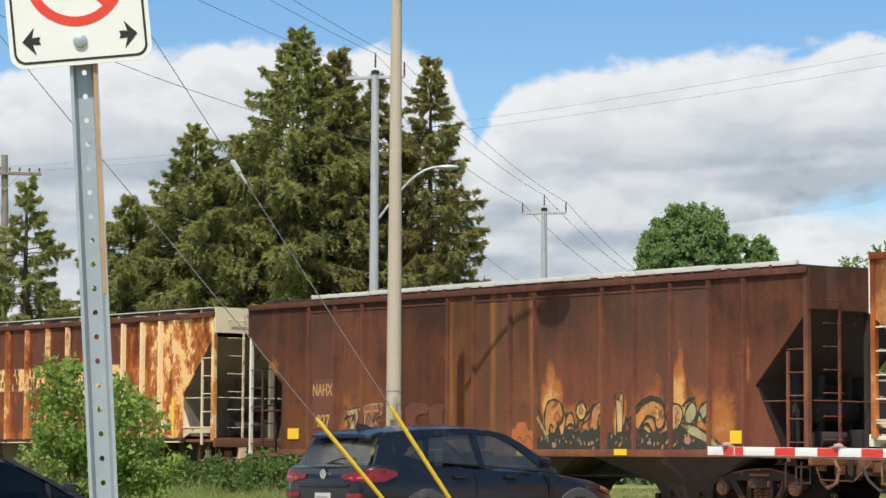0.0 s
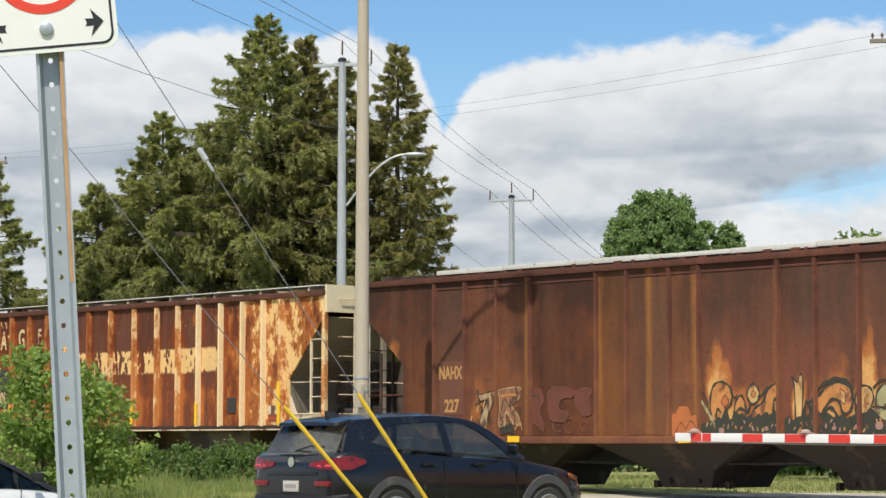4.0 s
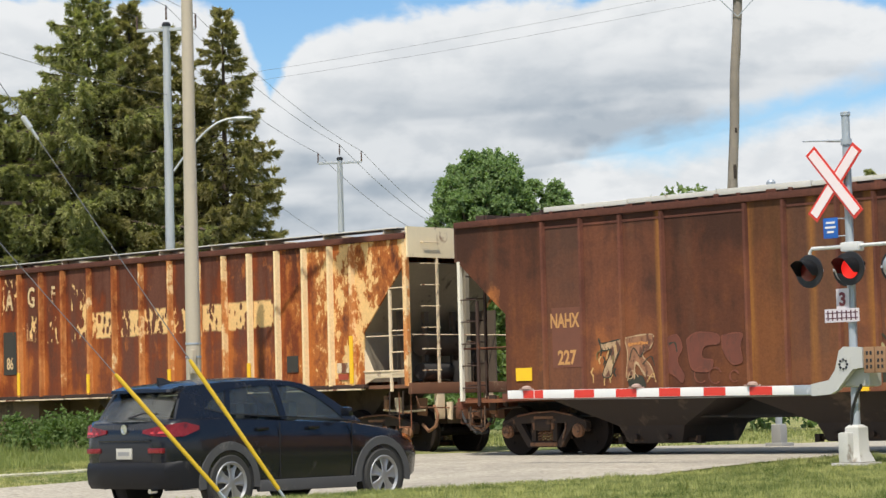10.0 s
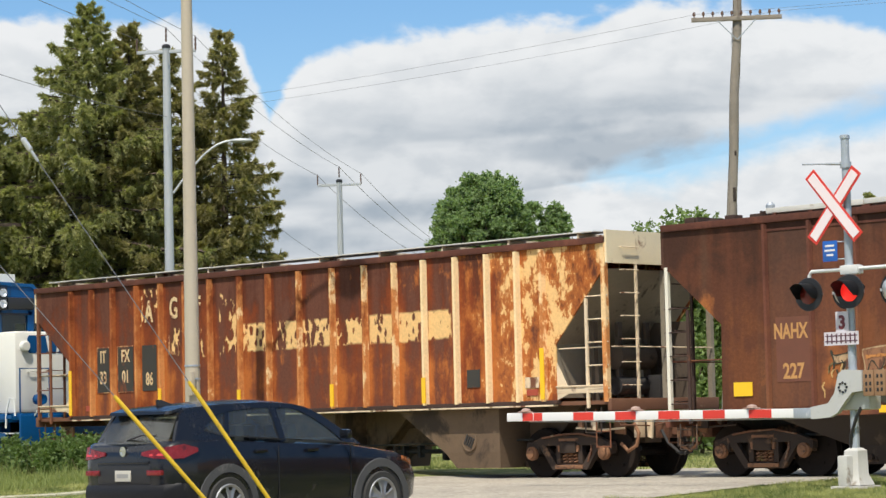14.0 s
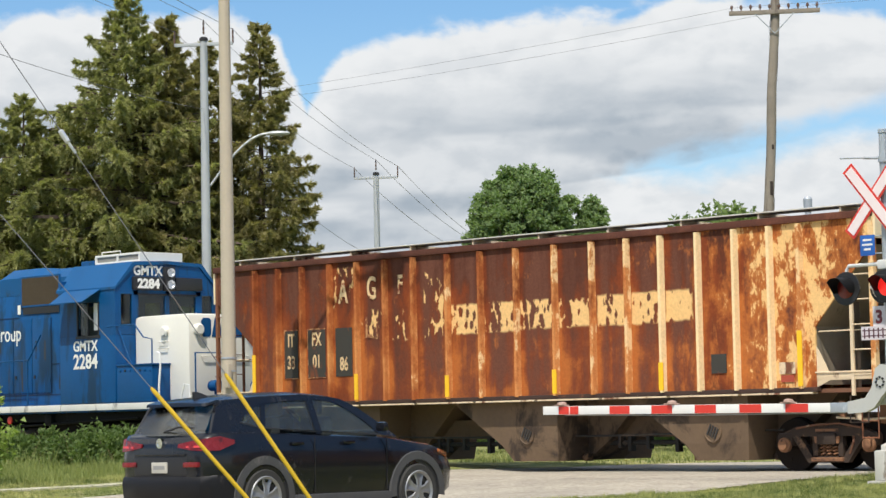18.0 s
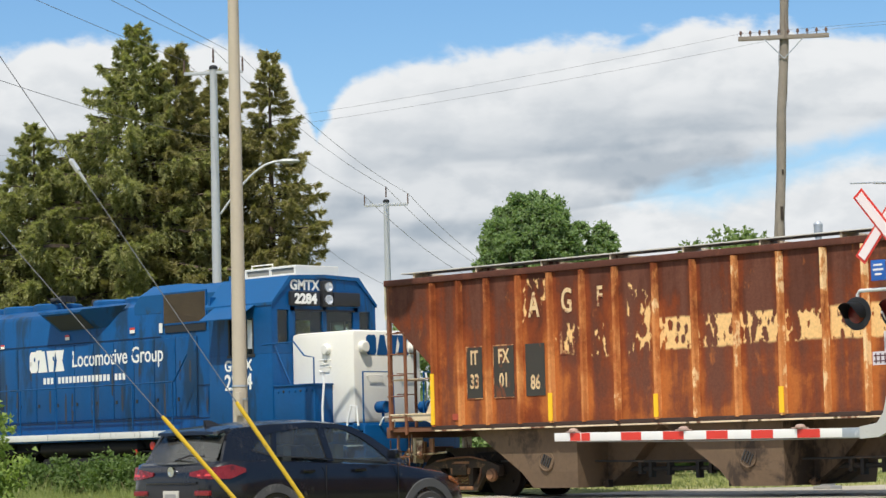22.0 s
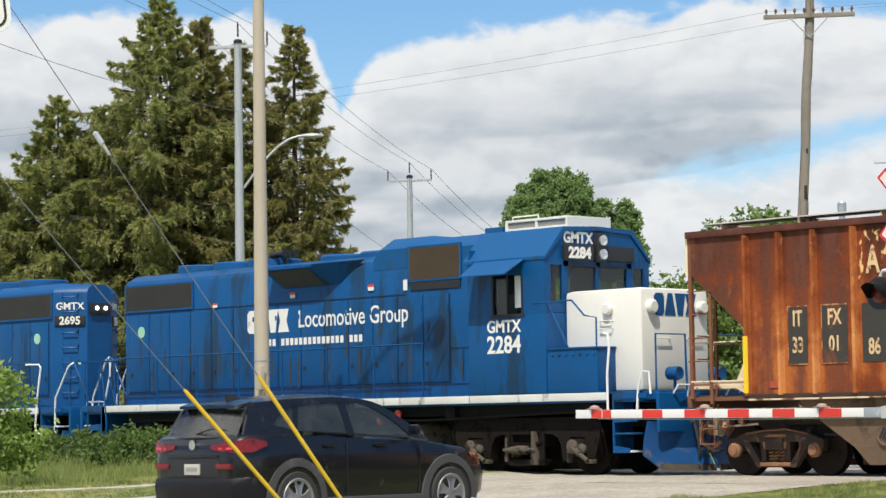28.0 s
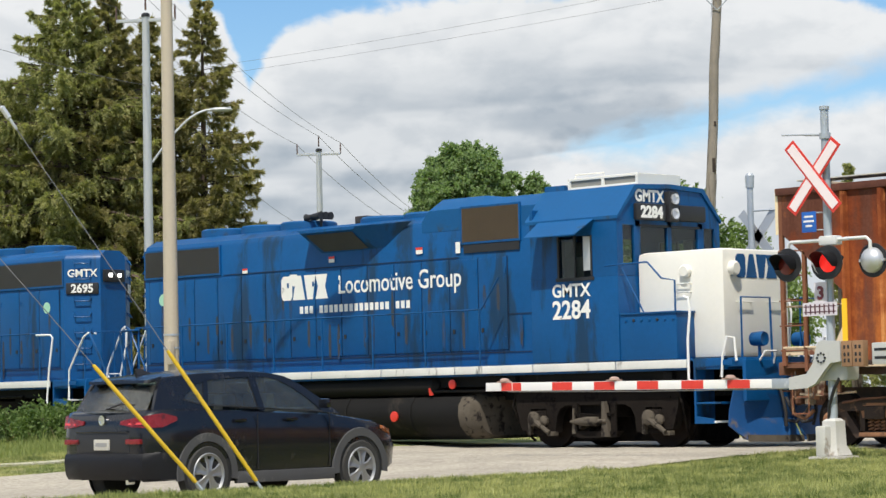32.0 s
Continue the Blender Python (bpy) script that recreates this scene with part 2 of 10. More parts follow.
def pane_glass(name, tint=(0.8, 0.85, 0.85), rough=0.02, shine=0.8, base=0.04, dust_sheen=0.0):
    m = bpy.data.materials.new(name)
    m.use_nodes = True
    N = Nodes(m.node_tree)
    clear, gloss = N.add("ShaderNodeBsdfTransparent"), N.add("ShaderNodeBsdfGlossy")
    N.put(clear.inputs[0], tint)
    gloss.inputs["Roughness"].default_value = rough
    mixer = N.add("ShaderNodeMixShader")
    edge = N.add("ShaderNodeLayerWeight")
    edge.inputs["Blend"].default_value = 0.5
    N.put(mixer.inputs[0], N.math("ADD", base, N.math("MULTIPLY", N.math("POWER", edge.outputs["Facing"], 4.0), shine), clamp=True))
    N.put(mixer.inputs[1], clear)
    N.put(mixer.inputs[2], gloss)
    if dust_sheen:
        # pale film: dust, with the sky's reflection put into its colour too
        film, over = N.add("ShaderNodeBsdfDiffuse"), N.add("ShaderNodeMixShader")
        N.put(film.inputs[0], (0.52, 0.50, 0.45))
        co = N.add("ShaderNodeTexCoord").outputs["Object"]
        N.put(over.inputs[0], N.ramp(N.noise(co, 3.0, 4, 0.6), 0.25, 0.75, dust_sheen * 0.6, dust_sheen * 1.4))
        N.put(over.inputs[1], mixer)
        N.put(over.inputs[2], film)
        mixer = over
    N.put(N.add("ShaderNodeOutputMaterial").inputs[0], mixer)
    return m


def ground_mat(name, a, b, c, rough=0.95, scale=0.5, bump=0.02):
    """Grass, soil or paving with three tones at two sizes."""
    m = bpy.data.materials.new(name)
    m.use_nodes = True
    N = Nodes(m.node_tree)
    co = N.add("ShaderNodeTexCoord").outputs["Object"]
    col = N.mix(N.ramp(N.noise(co, scale, 5, 0.6), 0.38, 0.62), a, b)
    col = N.mix(N.ramp(N.noise(co, scale * 6, 5, 0.7), 0.45, 0.72), col, c)
    fine = N.noise(co, scale * 40, 3, 0.7)
    col = N.mix(1.0, col, N.ramp(fine, 0.2, 0.8, 0.65, 1.35), "MULTIPLY")
    s = N.add("ShaderNodeBsdfPrincipled")
    N.put(s.inputs["Base Color"], col)
    s.inputs["Roughness"].default_value = rough
    s.inputs["Specular IOR Level"].default_value = 0.2
    n = N.add("ShaderNodeBump")
    n.inputs["Distance"].default_value = bump
    N.put(n.inputs["Height"], fine)
    N.put(s.inputs["Normal"], n)
    N.put(N.add("ShaderNodeOutputMaterial").inputs[0], s)
    return m


def leaf_mat(name, dark, light, through=0.35, patchy=0.0):
    m = bpy.data.materials.new(name)
    m.use_nodes = True
    N = Nodes(m.node_tree)
    g = N.add("ShaderNodeNewGeometry")
    co = N.add("ShaderNodeTexCoord").outputs["Object"]
    k = N.math("ADD", N.math("MULTIPLY", g.outputs["Random Per Island"], 0.6), N.math("MULTIPLY", N.noise(co, 0.9, 3), 0.5), clamp=True)
    if patchy:
        # clumps of differing green, with stripes of shade put into the blade colour
        broad = N.ramp(N.noise(N.scaled(co, 1.0, 0.45, 1.0), 0.7, 4, 0.6, 0.3), 0.40, 0.60)
        tuft = N.ramp(N.noise(co, 3.4, 4, 0.65), 0.43, 0.57)
        k = N.math("ADD", N.math("MULTIPLY", k, 1.0 - patchy), N.math("MULTIPLY", N.math("ADD", N.math("MULTIPLY", broad, 0.42), N.math("MULTIPLY", tuft, 0.58)), patchy), clamp=True)
    col = N.mix(k, dark, light)
    b, t = N.add("ShaderNodeBsdfPrincipled"), N.add("ShaderNodeBsdfTranslucent")
    N.put(b.inputs["Base Color"], col)
    b.inputs["Roughness"].default_value, b.inputs["Specular IOR Level"].default_value = 0.6, 0.25
    N.put(t.inputs[0], N.mix(1.0, col, (1.1, 1.25, 0.6), "MULTIPLY"))
    x = N.add("ShaderNodeMixShader")
    x.inputs[0].default_value = through
    N.put(x.inputs[1], b)
    N.put(x.inputs[2], t)
    N.put(N.add("ShaderNodeOutputMaterial").inputs[0], x)
    return m


STEEL_BLACK = paint("black_steel", (0.035, 0.032, 0.03), 0.7, 0.0, 0.5, 1.2, 0.004, 30, (0.10, 0.07, 0.05), 0.45, 2.5)
TRUCK_RUST = paint("rusty_truck_iron", (0.046, 0.029, 0.020), 0.85, 0.0, 0.5, 2.0, 0.006, 30, (0.21, 0.115, 0.06), 0.50, 3.5)
CAP_RUST = paint("orange_rust_casting", (0.26, 0.125, 0.062), 0.85, 0.0, 0.5, 5.0, 0.006, 30, (0.07, 0.04, 0.027), 0.50, 6.0)
WHEEL_IRON = paint("wheel_iron", (0.028, 0.021, 0.017), 0.8, 0.0, 0.4, 3.0, spec=0.1)
TREAD = paint("polished_tread", (0.45, 0.44, 0.42), 0.3, 0.9, 0.2, 5.0)
GREY_PAINT = paint("grey_paint", (0.30, 0.30, 0.29), 0.6, 0, 0.2, 2)
GALV = paint("galvanised_steel", (0.42, 0.46, 0.50), 0.45, 0.35, 0.25, 3.0, 0, 40, (0.62, 0.64, 0.66), 0.4, 8.0, 2.0)
ALU = paint("dull_aluminium", (0.62, 0.63, 0.64), 0.4, 0.6, 0.15, 4.0)
WHITE = paint("white_paint", (0.80, 0.79, 0.76), 0.45, 0, 0.08, 2.0, 0, 40, (0.42, 0.36, 0.28), 0.30, 3.0, 3.0)
CREAM = paint("cream_paint", (0.78, 0.73, 0.60), 0.5, 0, 0.10, 2.0, 0, 40, (0.36, 0.22, 0.11), 0.34, 3.0, 3.0)
YELLOW = paint("yellow_plastic", (0.62, 0.40, 0.018), 0.45, 0, 0.12, 2.0, 0, 40, (0.30, 0.20, 0.04), 0.30, 6.0, 4.0)
RED = paint("red_reflector", (0.66, 0.045, 0.03), 0.35, 0, 0.08, 5.0)
BLACK = paint("black_paint", (0.018, 0.018, 0.02), 0.5, 0, 0.2, 4.0)
DARK_GLASS = pane_glass("tinted_glass", (0.28, 0.31, 0.31))

# ---- ground, road, track ----
ROAD_R, ROAD_L = -23.9, -34.3
GRASS = ground_mat("grass", (0.12, 0.16, 0.042), (0.29, 0.28, 0.10), (0.43, 0.385, 0.20), scale=0.55, bump=0.03)
ASPHALT = ground_mat("worn_asphalt", (0.345, 0.314, 0.258), (0.41, 0.372, 0.305), (0.295, 0.265, 0.22), 0.9, 0.35, 0.004)
CONCRETE = ground_mat("concrete", (0.42, 0.40, 0.36), (0.48, 0.46, 0.42), (0.36, 0.34, 0.30), 0.9, 1.2, 0.004)
EDGING = ground_mat("mossy_edging", (0.40, 0.38, 0.27), (0.48, 0.46, 0.36), (0.26, 0.27, 0.12), 0.95, 1.6, 0.006)
BALLAST = ground_mat("ballast", (0.16, 0.145, 0.13), (0.22, 0.20, 0.18), (0.10, 0.09, 0.08), 0.95, 2.0, 0.03)


def lie(x, y):
    """Height of the ground: it dips towards the waiting cars and comes up to the rails."""
    def step(a, b, v):
        k = min(max((v - a) / (b - a), 0.0), 1.0)
        return k * k * (3 - 2 * k)
    z = -0.18 + 0.20 * step(25.5, 33.0, y)
    z += 0.26 * step(-33.0, -37.0, x) * (1 - 0.6 * step(33, 38, y))
    z -= 0.10 * step(39.0, 48.0, y)
    z += 0.13 * step(-23.7, -22.8, x) * (1 - step(25, 31, y))
    z -= 0.13 * step(27.5, 23.0, y) * step(-23.75, -24.6, x) * step(-36, -33, x)
    z -= 0.13 * step(20.4, 17.0, y) * step(-23.6, -24.2, x)
    z -= 0.48 * step(-16.0, -3.0, x) * (1 - step(20, 34, y))
    return z


def strip(name, xs, ys, material, label, lift=0.0, kind="structure"):
    vs = [(x, y, lie(x, y) + lift) for y in ys for x in xs]
    n = len(xs)
    fs = [(j * n + i, j * n + i + 1, (j + 1) * n + i + 1, (j + 1) * n + i) for j in range(len(ys) - 1) for i in range(n - 1)]
    me = bpy.data.meshes.new(name)
    me.from_pydata(vs, [], fs)
    me.materials.append(material)
    for p in me.polygons:
        p.use_smooth = True
    return tagged(new(name, me), label, kind=kind)


def spread(*stops):
    """Numbers from stop to stop: (value, step) pairs, ended by a value."""
    out = []
    for (a, d), b in zip(stops, [s[0] if isinstance(s, tuple) else s for s in stops[1:]]):
        n = max(1, round((b - a) / d))
        out += [a + (b - a) * i / n for i in range(n)]
    return out + [stops[-1]]


strip("ground", spread((-1500, 300), (-300, 40), (-100, 4), (-60, 0.8), (-16, 1.2), (10, 10), (100, 200), 1500),
      spread((-1200, 300), (-60, 20), (0, 2), (14, 0.7), (50, 4), (140, 40), (500, 500), 3000), GRASS, "mown green grass verge with dry patches")
strip("road", spread((ROAD_L, 0.6), ROAD_R), spread((-80, 6), (8, 0.7), (48, 3), (90, 20), 400), ASPHALT, "worn light grey asphalt road over the crossing", 0.03)


def build_kerb():
    """A thin row of sunken concrete edging stones in the verge."""
    kerb = tagged(new("pavement"), "thin pale concrete edging in the verge", kind="structure")
    y, n = -20.0, 1.5
    while y < 32.6:
        bm = bmesh.new()
        za, zb = lie(-35.6, y), lie(-35.6, y + n)
        loft(bm, [[(-35.73, y + 0.01, za - 0.2), (-35.73, y + 0.01, za + 0.035), (-35.52, y + 0.01, za + 0.035), (-35.48, y + 0.01, za + 0.015), (-35.47, y + 0.01, za - 0.2)],
                  [(-35.73, y + n - 0.01, zb - 0.2), (-35.73, y + n - 0.01, zb + 0.035), (-35.52, y + n - 0.01, zb + 0.035), (-35.48, y + n - 0.01, zb + 0.015), (-35.47, y + n - 0.01, zb - 0.2)]])
        part("edging_stone", bm, EDGING, kerb, "", 0)
        y += n


build_kerb()


def build_track():
    for y in (TRACK_Y - 0.76, TRACK_Y + 0.76):
        bm = bmesh.new()
        prof = [(y - 0.07, -0.12), (y + 0.07, -0.12), (y + 0.07, -0.105), (y + 0.012, -0.09), (y + 0.012, -0.04), (y + 0.036, -0.03), (y + 0.036, 0.0), (y - 0.036, 0.0), (y - 0.036, -0.03), (y - 0.012, -0.04), (y - 0.012, -0.09), (y - 0.07, -0.105)]
        slab(bm, [(a, b + RAIL_Z) for a, b in prof], "x", -140, 40)
        solid("rail", bm, TREAD, "steel rail with a bright worn head", kind="structure", smooth=0)
    bm = bmesh.new()
    slab(bm, [(TRACK_Y - 2.3, -0.2), (TRACK_Y - 1.5, 0.03), (TRACK_Y + 1.5, 0.03), (TRACK_Y + 2.3, -0.2)], "x", -140, 40)
    solid("track_bed", bm, BALLAST, "grey stone ballast under the rails", kind="structure", smooth=0)


build_track()

# ---- the train: places along it are metres from the coupling between the two hopper cars ----
SHIFT = [(0.0, -46.61), (0.5, -45.95), (1.0, -45.29), (1.5, -44.62), (2.0, -43.96), (2.5, -43.31), (3.5, -41.97), (4.5, -40.62), (5.0, -39.94), (5.5, -39.28),
         (6.0, -38.62), (6.5, -37.97), (7.0, -37.33), (7.5, -36.68), (8.0, -36.05), (8.5, -35.43), (9.0, -34.81), (9.5, -34.16), (10.0, -33.53), (10.5, -32.88),
         (11.0, -32.24), (11.5, -31.6), (12.0, -30.96), (12.5, -30.32), (13.0, -29.68), (13.5, -29.03), (14.0, -28.38), (14.5, -27.74), (15.5, -26.46), (16.5, -25.18),
         (17.0, -24.56), (17.5, -23.93), (18.0, -23.29), (18.5, -22.66), (19.0, -22.02), (19.5, -21.38), (20.0, -20.73), (20.5, -20.09), (21.0, -19.46), (21.5, -18.85),
         (22.0, -18.24), (22.5, -17.63), (23.0, -17.03), (23.5, -16.42), (24.0, -15.81), (24.5, -15.2), (25.5, -13.97), (26.5, -12.73), (27.0, -12.11), (27.5, -11.5),
         (28.0, -10.9), (28.5, -10.33), (29.0, -9.77), (29.5, -9.23), (30.0, -8.72), (30.5, -8.24), (31.0, -7.77), (31.5, -7.3), (32.0, -6.86)]
MOVERS, WHEELS = [], []


def worn_side(name, dark, mid, bright, flake, flake_from, flake_to, band=None, streaks=0.0, pale=None, runs_at=(), flames=(), posts=(), flake_most=0.27):
    """Weathered steel side: dark above, rust below and in runs, paint flakes growing from one x to another, and a broken band of old white letters."""
    m = bpy.data.materials.new(name)
    m.use_nodes = True
    N = Nodes(m.node_tree)
    co = N.add("ShaderNodeTexCoord").outputs["Object"]
    x, y, z = N.xyz(co)
    runs = N.noise(N.scaled(co, 2.4, 2.4, 0.28), 1.6, 6, 0.6, 0.3)
    blot = N.noise(co, 1.1, 6, 0.62, 0.4)
    fine = N.noise(co, 22, 5, 0.65)
    low = N.ramp(z, 4.6, 2.2, 0.0, 0.30, False)
    k = N.math("ADD", N.math("ADD", N.math("MULTIPLY", runs, 0.42 if posts else 0.42), N.math("MULTIPLY", blot, 0.75 if posts else 0.83)), low)
    if posts:
        near_post = None
        for s_at in posts:
            d = N.math("ABSOLUTE", N.math("SUBTRACT", x, s_at))
            near_post = d if near_post is None else N.math("MINIMUM", near_post, d)
        k = N.math("ADD", k, N.math("SUBTRACT", N.ramp(near_post, 0.08, 0.34, 0.13, 0.0), 0.04))
        count = None
        for s_at in posts:
            over = N.math("GREATER_THAN", x, s_at)
            count = over if count is None else N.math("ADD", count, over)
        own = N.add("ShaderNodeTexWhiteNoise", noise_dimensions="1D")
        N.put(own.inputs["W"], N.math("MULTIPLY", count, 1.37))
        dull = N.math("MULTIPLY", N.ramp(own.outputs["Value"], 0.25, 0.75, 0.1, 0.85), N.math("MULTIPLY", N.ramp(near_post, 0.10, 0.26), N.ramp(N.math("ADD", runs, N.math("MULTIPLY", blot, 0.7)), 1.06, 0.72)))
    col = N.mix(N.ramp(k, 0.62, 0.86), dark, mid)
    col = N.mix(N.math("MULTIPLY", N.ramp(k, 0.84, 1.02), streaks), col, bright)
    if posts:
        col = N.mix(dull, col, (0.155, 0.062, 0.040))
    if pale:
        col = N.mix(N.math("MULTIPLY", N.ramp(N.noise(N.scaled(co, 1.2, 1.2, 0.18), 1.3, 3), 0.52, 0.72), 0.55), col, pale)
    if flake:
        amount = N.ramp(x, flake_from, flake_to, 0.0, flake_most)
        chips = N.math("ADD", N.noise(N.scaled(co, 1.0, 1.0, 0.55), 2.7, 8, 0.70, 0.12), amount)
        f = N.ramp(chips, 0.755, 0.81)
        f2 = N.ramp(chips, 0.60, 0.77)
        col = N.mix(N.math("MULTIPLY", f2, 0.8), col, bright)
        col = N.mix(f, col, flake)
    if band:
        wear = N.noise(N.scaled(co, 1.0, 1.0, 0.6), 1.7, 6, 0.65, 0.15)
        cells = N.add("ShaderNodeTexVoronoi", feature="SMOOTH_F1")
        N.put(cells.inputs["Vector"], N.scaled(co, 1.3, 1.0, 0.62))
        cells.inputs["Scale"].default_value, cells.inputs["Smoothness"].default_value = 6.8, 0.2
        bite = N.math("MULTIPLY", N.math("SUBTRACT", 0.36, cells.outputs["Distance"]), 0.50)
        ragged = N.math("MULTIPLY", N.math("SUBTRACT", N.noise(N.scaled(co, 1.3, 1.0, 0.7), 8.0, 6, 0.72), 0.5), 0.62)
        for x0, x1, z0, z1, most in band:
            fray = N.math("MULTIPLY", N.math("SUBTRACT", N.noise(co, 5.0, 4, 0.6), 0.5), 0.10)
            xx, zz = N.math("ADD", x, fray), N.math("ADD", z, fray)
            inside = N.math("MULTIPLY", N.math("MULTIPLY", N.ramp(xx, x0 - 0.03, x0 + 0.03), N.ramp(xx, x1 + 0.03, x1 - 0.03)), N.math("MULTIPLY", N.ramp(zz, z0 - 0.03, z0 + 0.03), N.ramp(zz, z1 + 0.03, z1 - 0.03)))
            left = N.math("ADD", N.math("SUBTRACT", wear, bite), N.math("ADD", ragged, most))
            col = N.mix(N.math("MULTIPLY", inside, N.ramp(left, 0.98, 1.04)), col, flake)
    if flames or runs_at:
        own = N.add("ShaderNodeObjectInfo").outputs["Random"]
        col = N.mix(1.0, col, N.ramp(own, 0.0, 1.0, 0.80, 1.22, False), "MULTIPLY")
        wob = N.math("ADD", x, N.math("MULTIPLY", N.math("SUBTRACT", N.noise(N.scaled(co, 1, 1, 0.5), 2.2, 4, 0.6), 0.5), 0.42))
        near = N.math("ADD", x, N.math("MULTIPLY", N.math("SUBTRACT", N.noise(N.scaled(co, 1, 1, 0.15), 3.0, 3, 0.6), 0.5), 0.10))
    if flames:
        hue = N.math("FRACT", N.math("MULTIPLY", own, 7.31))
        col = N.mix(N.ramp(hue, 0.45, 1.0, 0.0, 0.55, False), col, (0.112, 0.064, 0.046))
        faded = N.math("MULTIPLY", N.math("MULTIPLY", N.ramp(x, 0.9, 1.6), N.ramp(z, 3.5, 2.4)), N.ramp(N.noise(N.scaled(co, 1.6, 1.6, 0.4), 1.5, 5, 0.65, 0.3), 0.34, 0.66, 0.1, 0.75))
        col = N.mix(faded, col, (0.215, 0.072, 0.044))
    for s_at, wid, force in runs_at:
        d = N.math("ABSOLUTE", N.math("SUBTRACT", near, s_at))
        k = N.math("MULTIPLY", N.ramp(d, wid, 0.0), N.ramp(N.noise(N.scaled(co, 3, 3, 0.25), 2.0, 4, 0.6), 0.30, 0.62, 0.25, force))
        col = N.mix(k, col, (0.30, 0.130, 0.036))
    heat = None
    for s_at, z_low, z_top, wid, force in flames:
        d = N.math("ABSOLUTE", N.math("SUBTRACT", wob, s_at))
        k = N.math("MULTIPLY", N.ramp(d, wid, wid * 0.15, 0, force), N.math("MULTIPLY", N.ramp(z, z_top, z_low), N.ramp(z, z_low - 0.45, z_low - 0.1)))
        heat = k if heat is None else N.math("MAXIMUM", heat, k)
    if heat is not None:
        heat = N.math("ADD", heat, N.math("MULTIPLY", N.math("SUBTRACT", N.noise(co, 4.0, 6, 0.65, 0.3), 0.5), 0.7))
        col = N.mix(N.math("MULTIPLY", N.ramp(heat, 0.22, 0.62), 0.85), col, bright)
        col = N.mix(N.math("MULTIPLY", N.ramp(heat, 0.62, 0.95), 0.8), col, (0.70, 0.40, 0.14))
    col = N.mix(1.0, col, N.ramp(fine, 0.2, 0.8, 0.87, 1.13), "MULTIPLY")
    b = N.add("ShaderNodeBsdfPrincipled")
    N.put(b.inputs["Base Color"], col)
    N.put(b.inputs["Roughness"], N.ramp(blot, 0.3, 0.7, 0.62, 0.85))
    b.inputs["Specular IOR Level"].default_value = 0.14
    n = N.add("ShaderNodeBump")
    n.inputs["Distance"].default_value = 0.004
    N.put(n.inputs["Height"], N.math("ADD", fine, N.math("MULTIPLY", blot, 2.0)))
    N.put(b.inputs["Normal"], n)
    N.put(N.add("ShaderNodeOutputMaterial").inputs[0], b)
    return m


ITFX_POSTS = [-17.16, -16.42, -15.67, -14.82, -14.0, -13.18, -12.36, -11.4, -10.5, -9.55, -8.56, -7.62, -6.77, -5.96, -5.1, -4.27, -3.5, -2.86]
ITFX_BAND = [(a + 9.945, b + 9.945, z0, z1, k) for a, b, z0, z1, k in (
    (-11.36, -10.58, 2.67, 3.24, 0.50), (-10.44, -9.64, 2.67, 3.24, 0.47), (-9.50, -8.62, 2.70, 3.24, 0.45), (-8.50, -7.70, 2.70, 3.22, 0.41), (-7.54, -6.84, 2.68, 3.24, 0.54),
    (-6.70, -6.02, 2.68, 3.24, 0.56), (-5.90, -5.28, 2.70, 3.24, 0.53), (-13.95, -13.22, 2.66, 3.25, 0.33), (-13.05, -12.42, 2.62, 3.28, 0.34), (-12.10, -11.55, 2.6, 3.9, 0.34), (-14.80, -14.15, 3.35, 4.15, 0.31))]
ITFX_SIDE = worn_side("flaking_rust_side", (0.082, 0.029, 0.018), (0.225, 0.053, 0.018), (0.52, 0.165, 0.040), (0.82, 0.52, 0.22), 2.2, 7.6, ITFX_BAND, 0.75, None, (), (), [s + 9.945 for s in ITFX_POSTS])
ITFX_RIB = worn_side("flaking_rust_rib", (0.20, 0.050, 0.018), (0.40, 0.120, 0.037), (0.64, 0.27, 0.09), (0.84, 0.58, 0.30), -12.0, 6.5, None, 1.0)
ITFX_PALE_RIB = worn_side("flaking_cream_rib", (0.30, 0.10, 0.035), (0.45, 0.18, 0.06), (0.66, 0.36, 0.14), (0.88, 0.66, 0.37), -20.0, -10.0, None, 1.0, None, (), (), (), 0.54)
NAHX_MID = 8.425
NAHX_RUNS = [(s - NAHX_MID, w, k) for s, w, k in ((5.05, 0.13, 0.9), (7.08, 0.15, 0.9), (7.6, 0.8, 0.16), (8.38, 0.15, 0.85), (8.9, 0.7, 0.12), (9.56, 0.14, 1.0), (11.55, 0.13, 0.7))]
NAHX_FLAMES = [(s - NAHX_MID, a, b, w, k) for s, a, b, w, k in ((9.25, 1.15, 1.9, 0.6, 1.0), (10.14, 1.75, 3.1, 0.50, 1.25), (10.10, 2.0, 3.6, 0.20, 1.0), (10.5, 1.5, 2.5, 0.8, 0.95), (11.25, 1.45, 2.5, 0.6, 0.9), (12.06, 1.5, 2.7, 0.26, 1.1),
               (12.75, 1.5, 2.6, 0.7, 0.9), (13.45, 1.3, 2.8, 0.5, 0.9), (13.55, 1.8, 3.4, 0.34, 1.3), (13.62, 2.0, 3.9, 0.16, 0.9), (14.1, 1.4, 3.0, 0.6, 0.8), (14.75, 1.5, 3.2, 0.6, 0.65), (12.95, 1.6, 3.5, 0.5, 0.6), (15.3, 2.6, 4.2, 0.2, 0.5), (3.6, 1.7, 3.2, 0.5, 0.5), (4.6, 1.5, 2.3, 0.5, 0.35), (0.97, 2.9, 3.8, 0.3, 0.5), (2.2, 1.8, 2.9, 0.3, 0.3))]
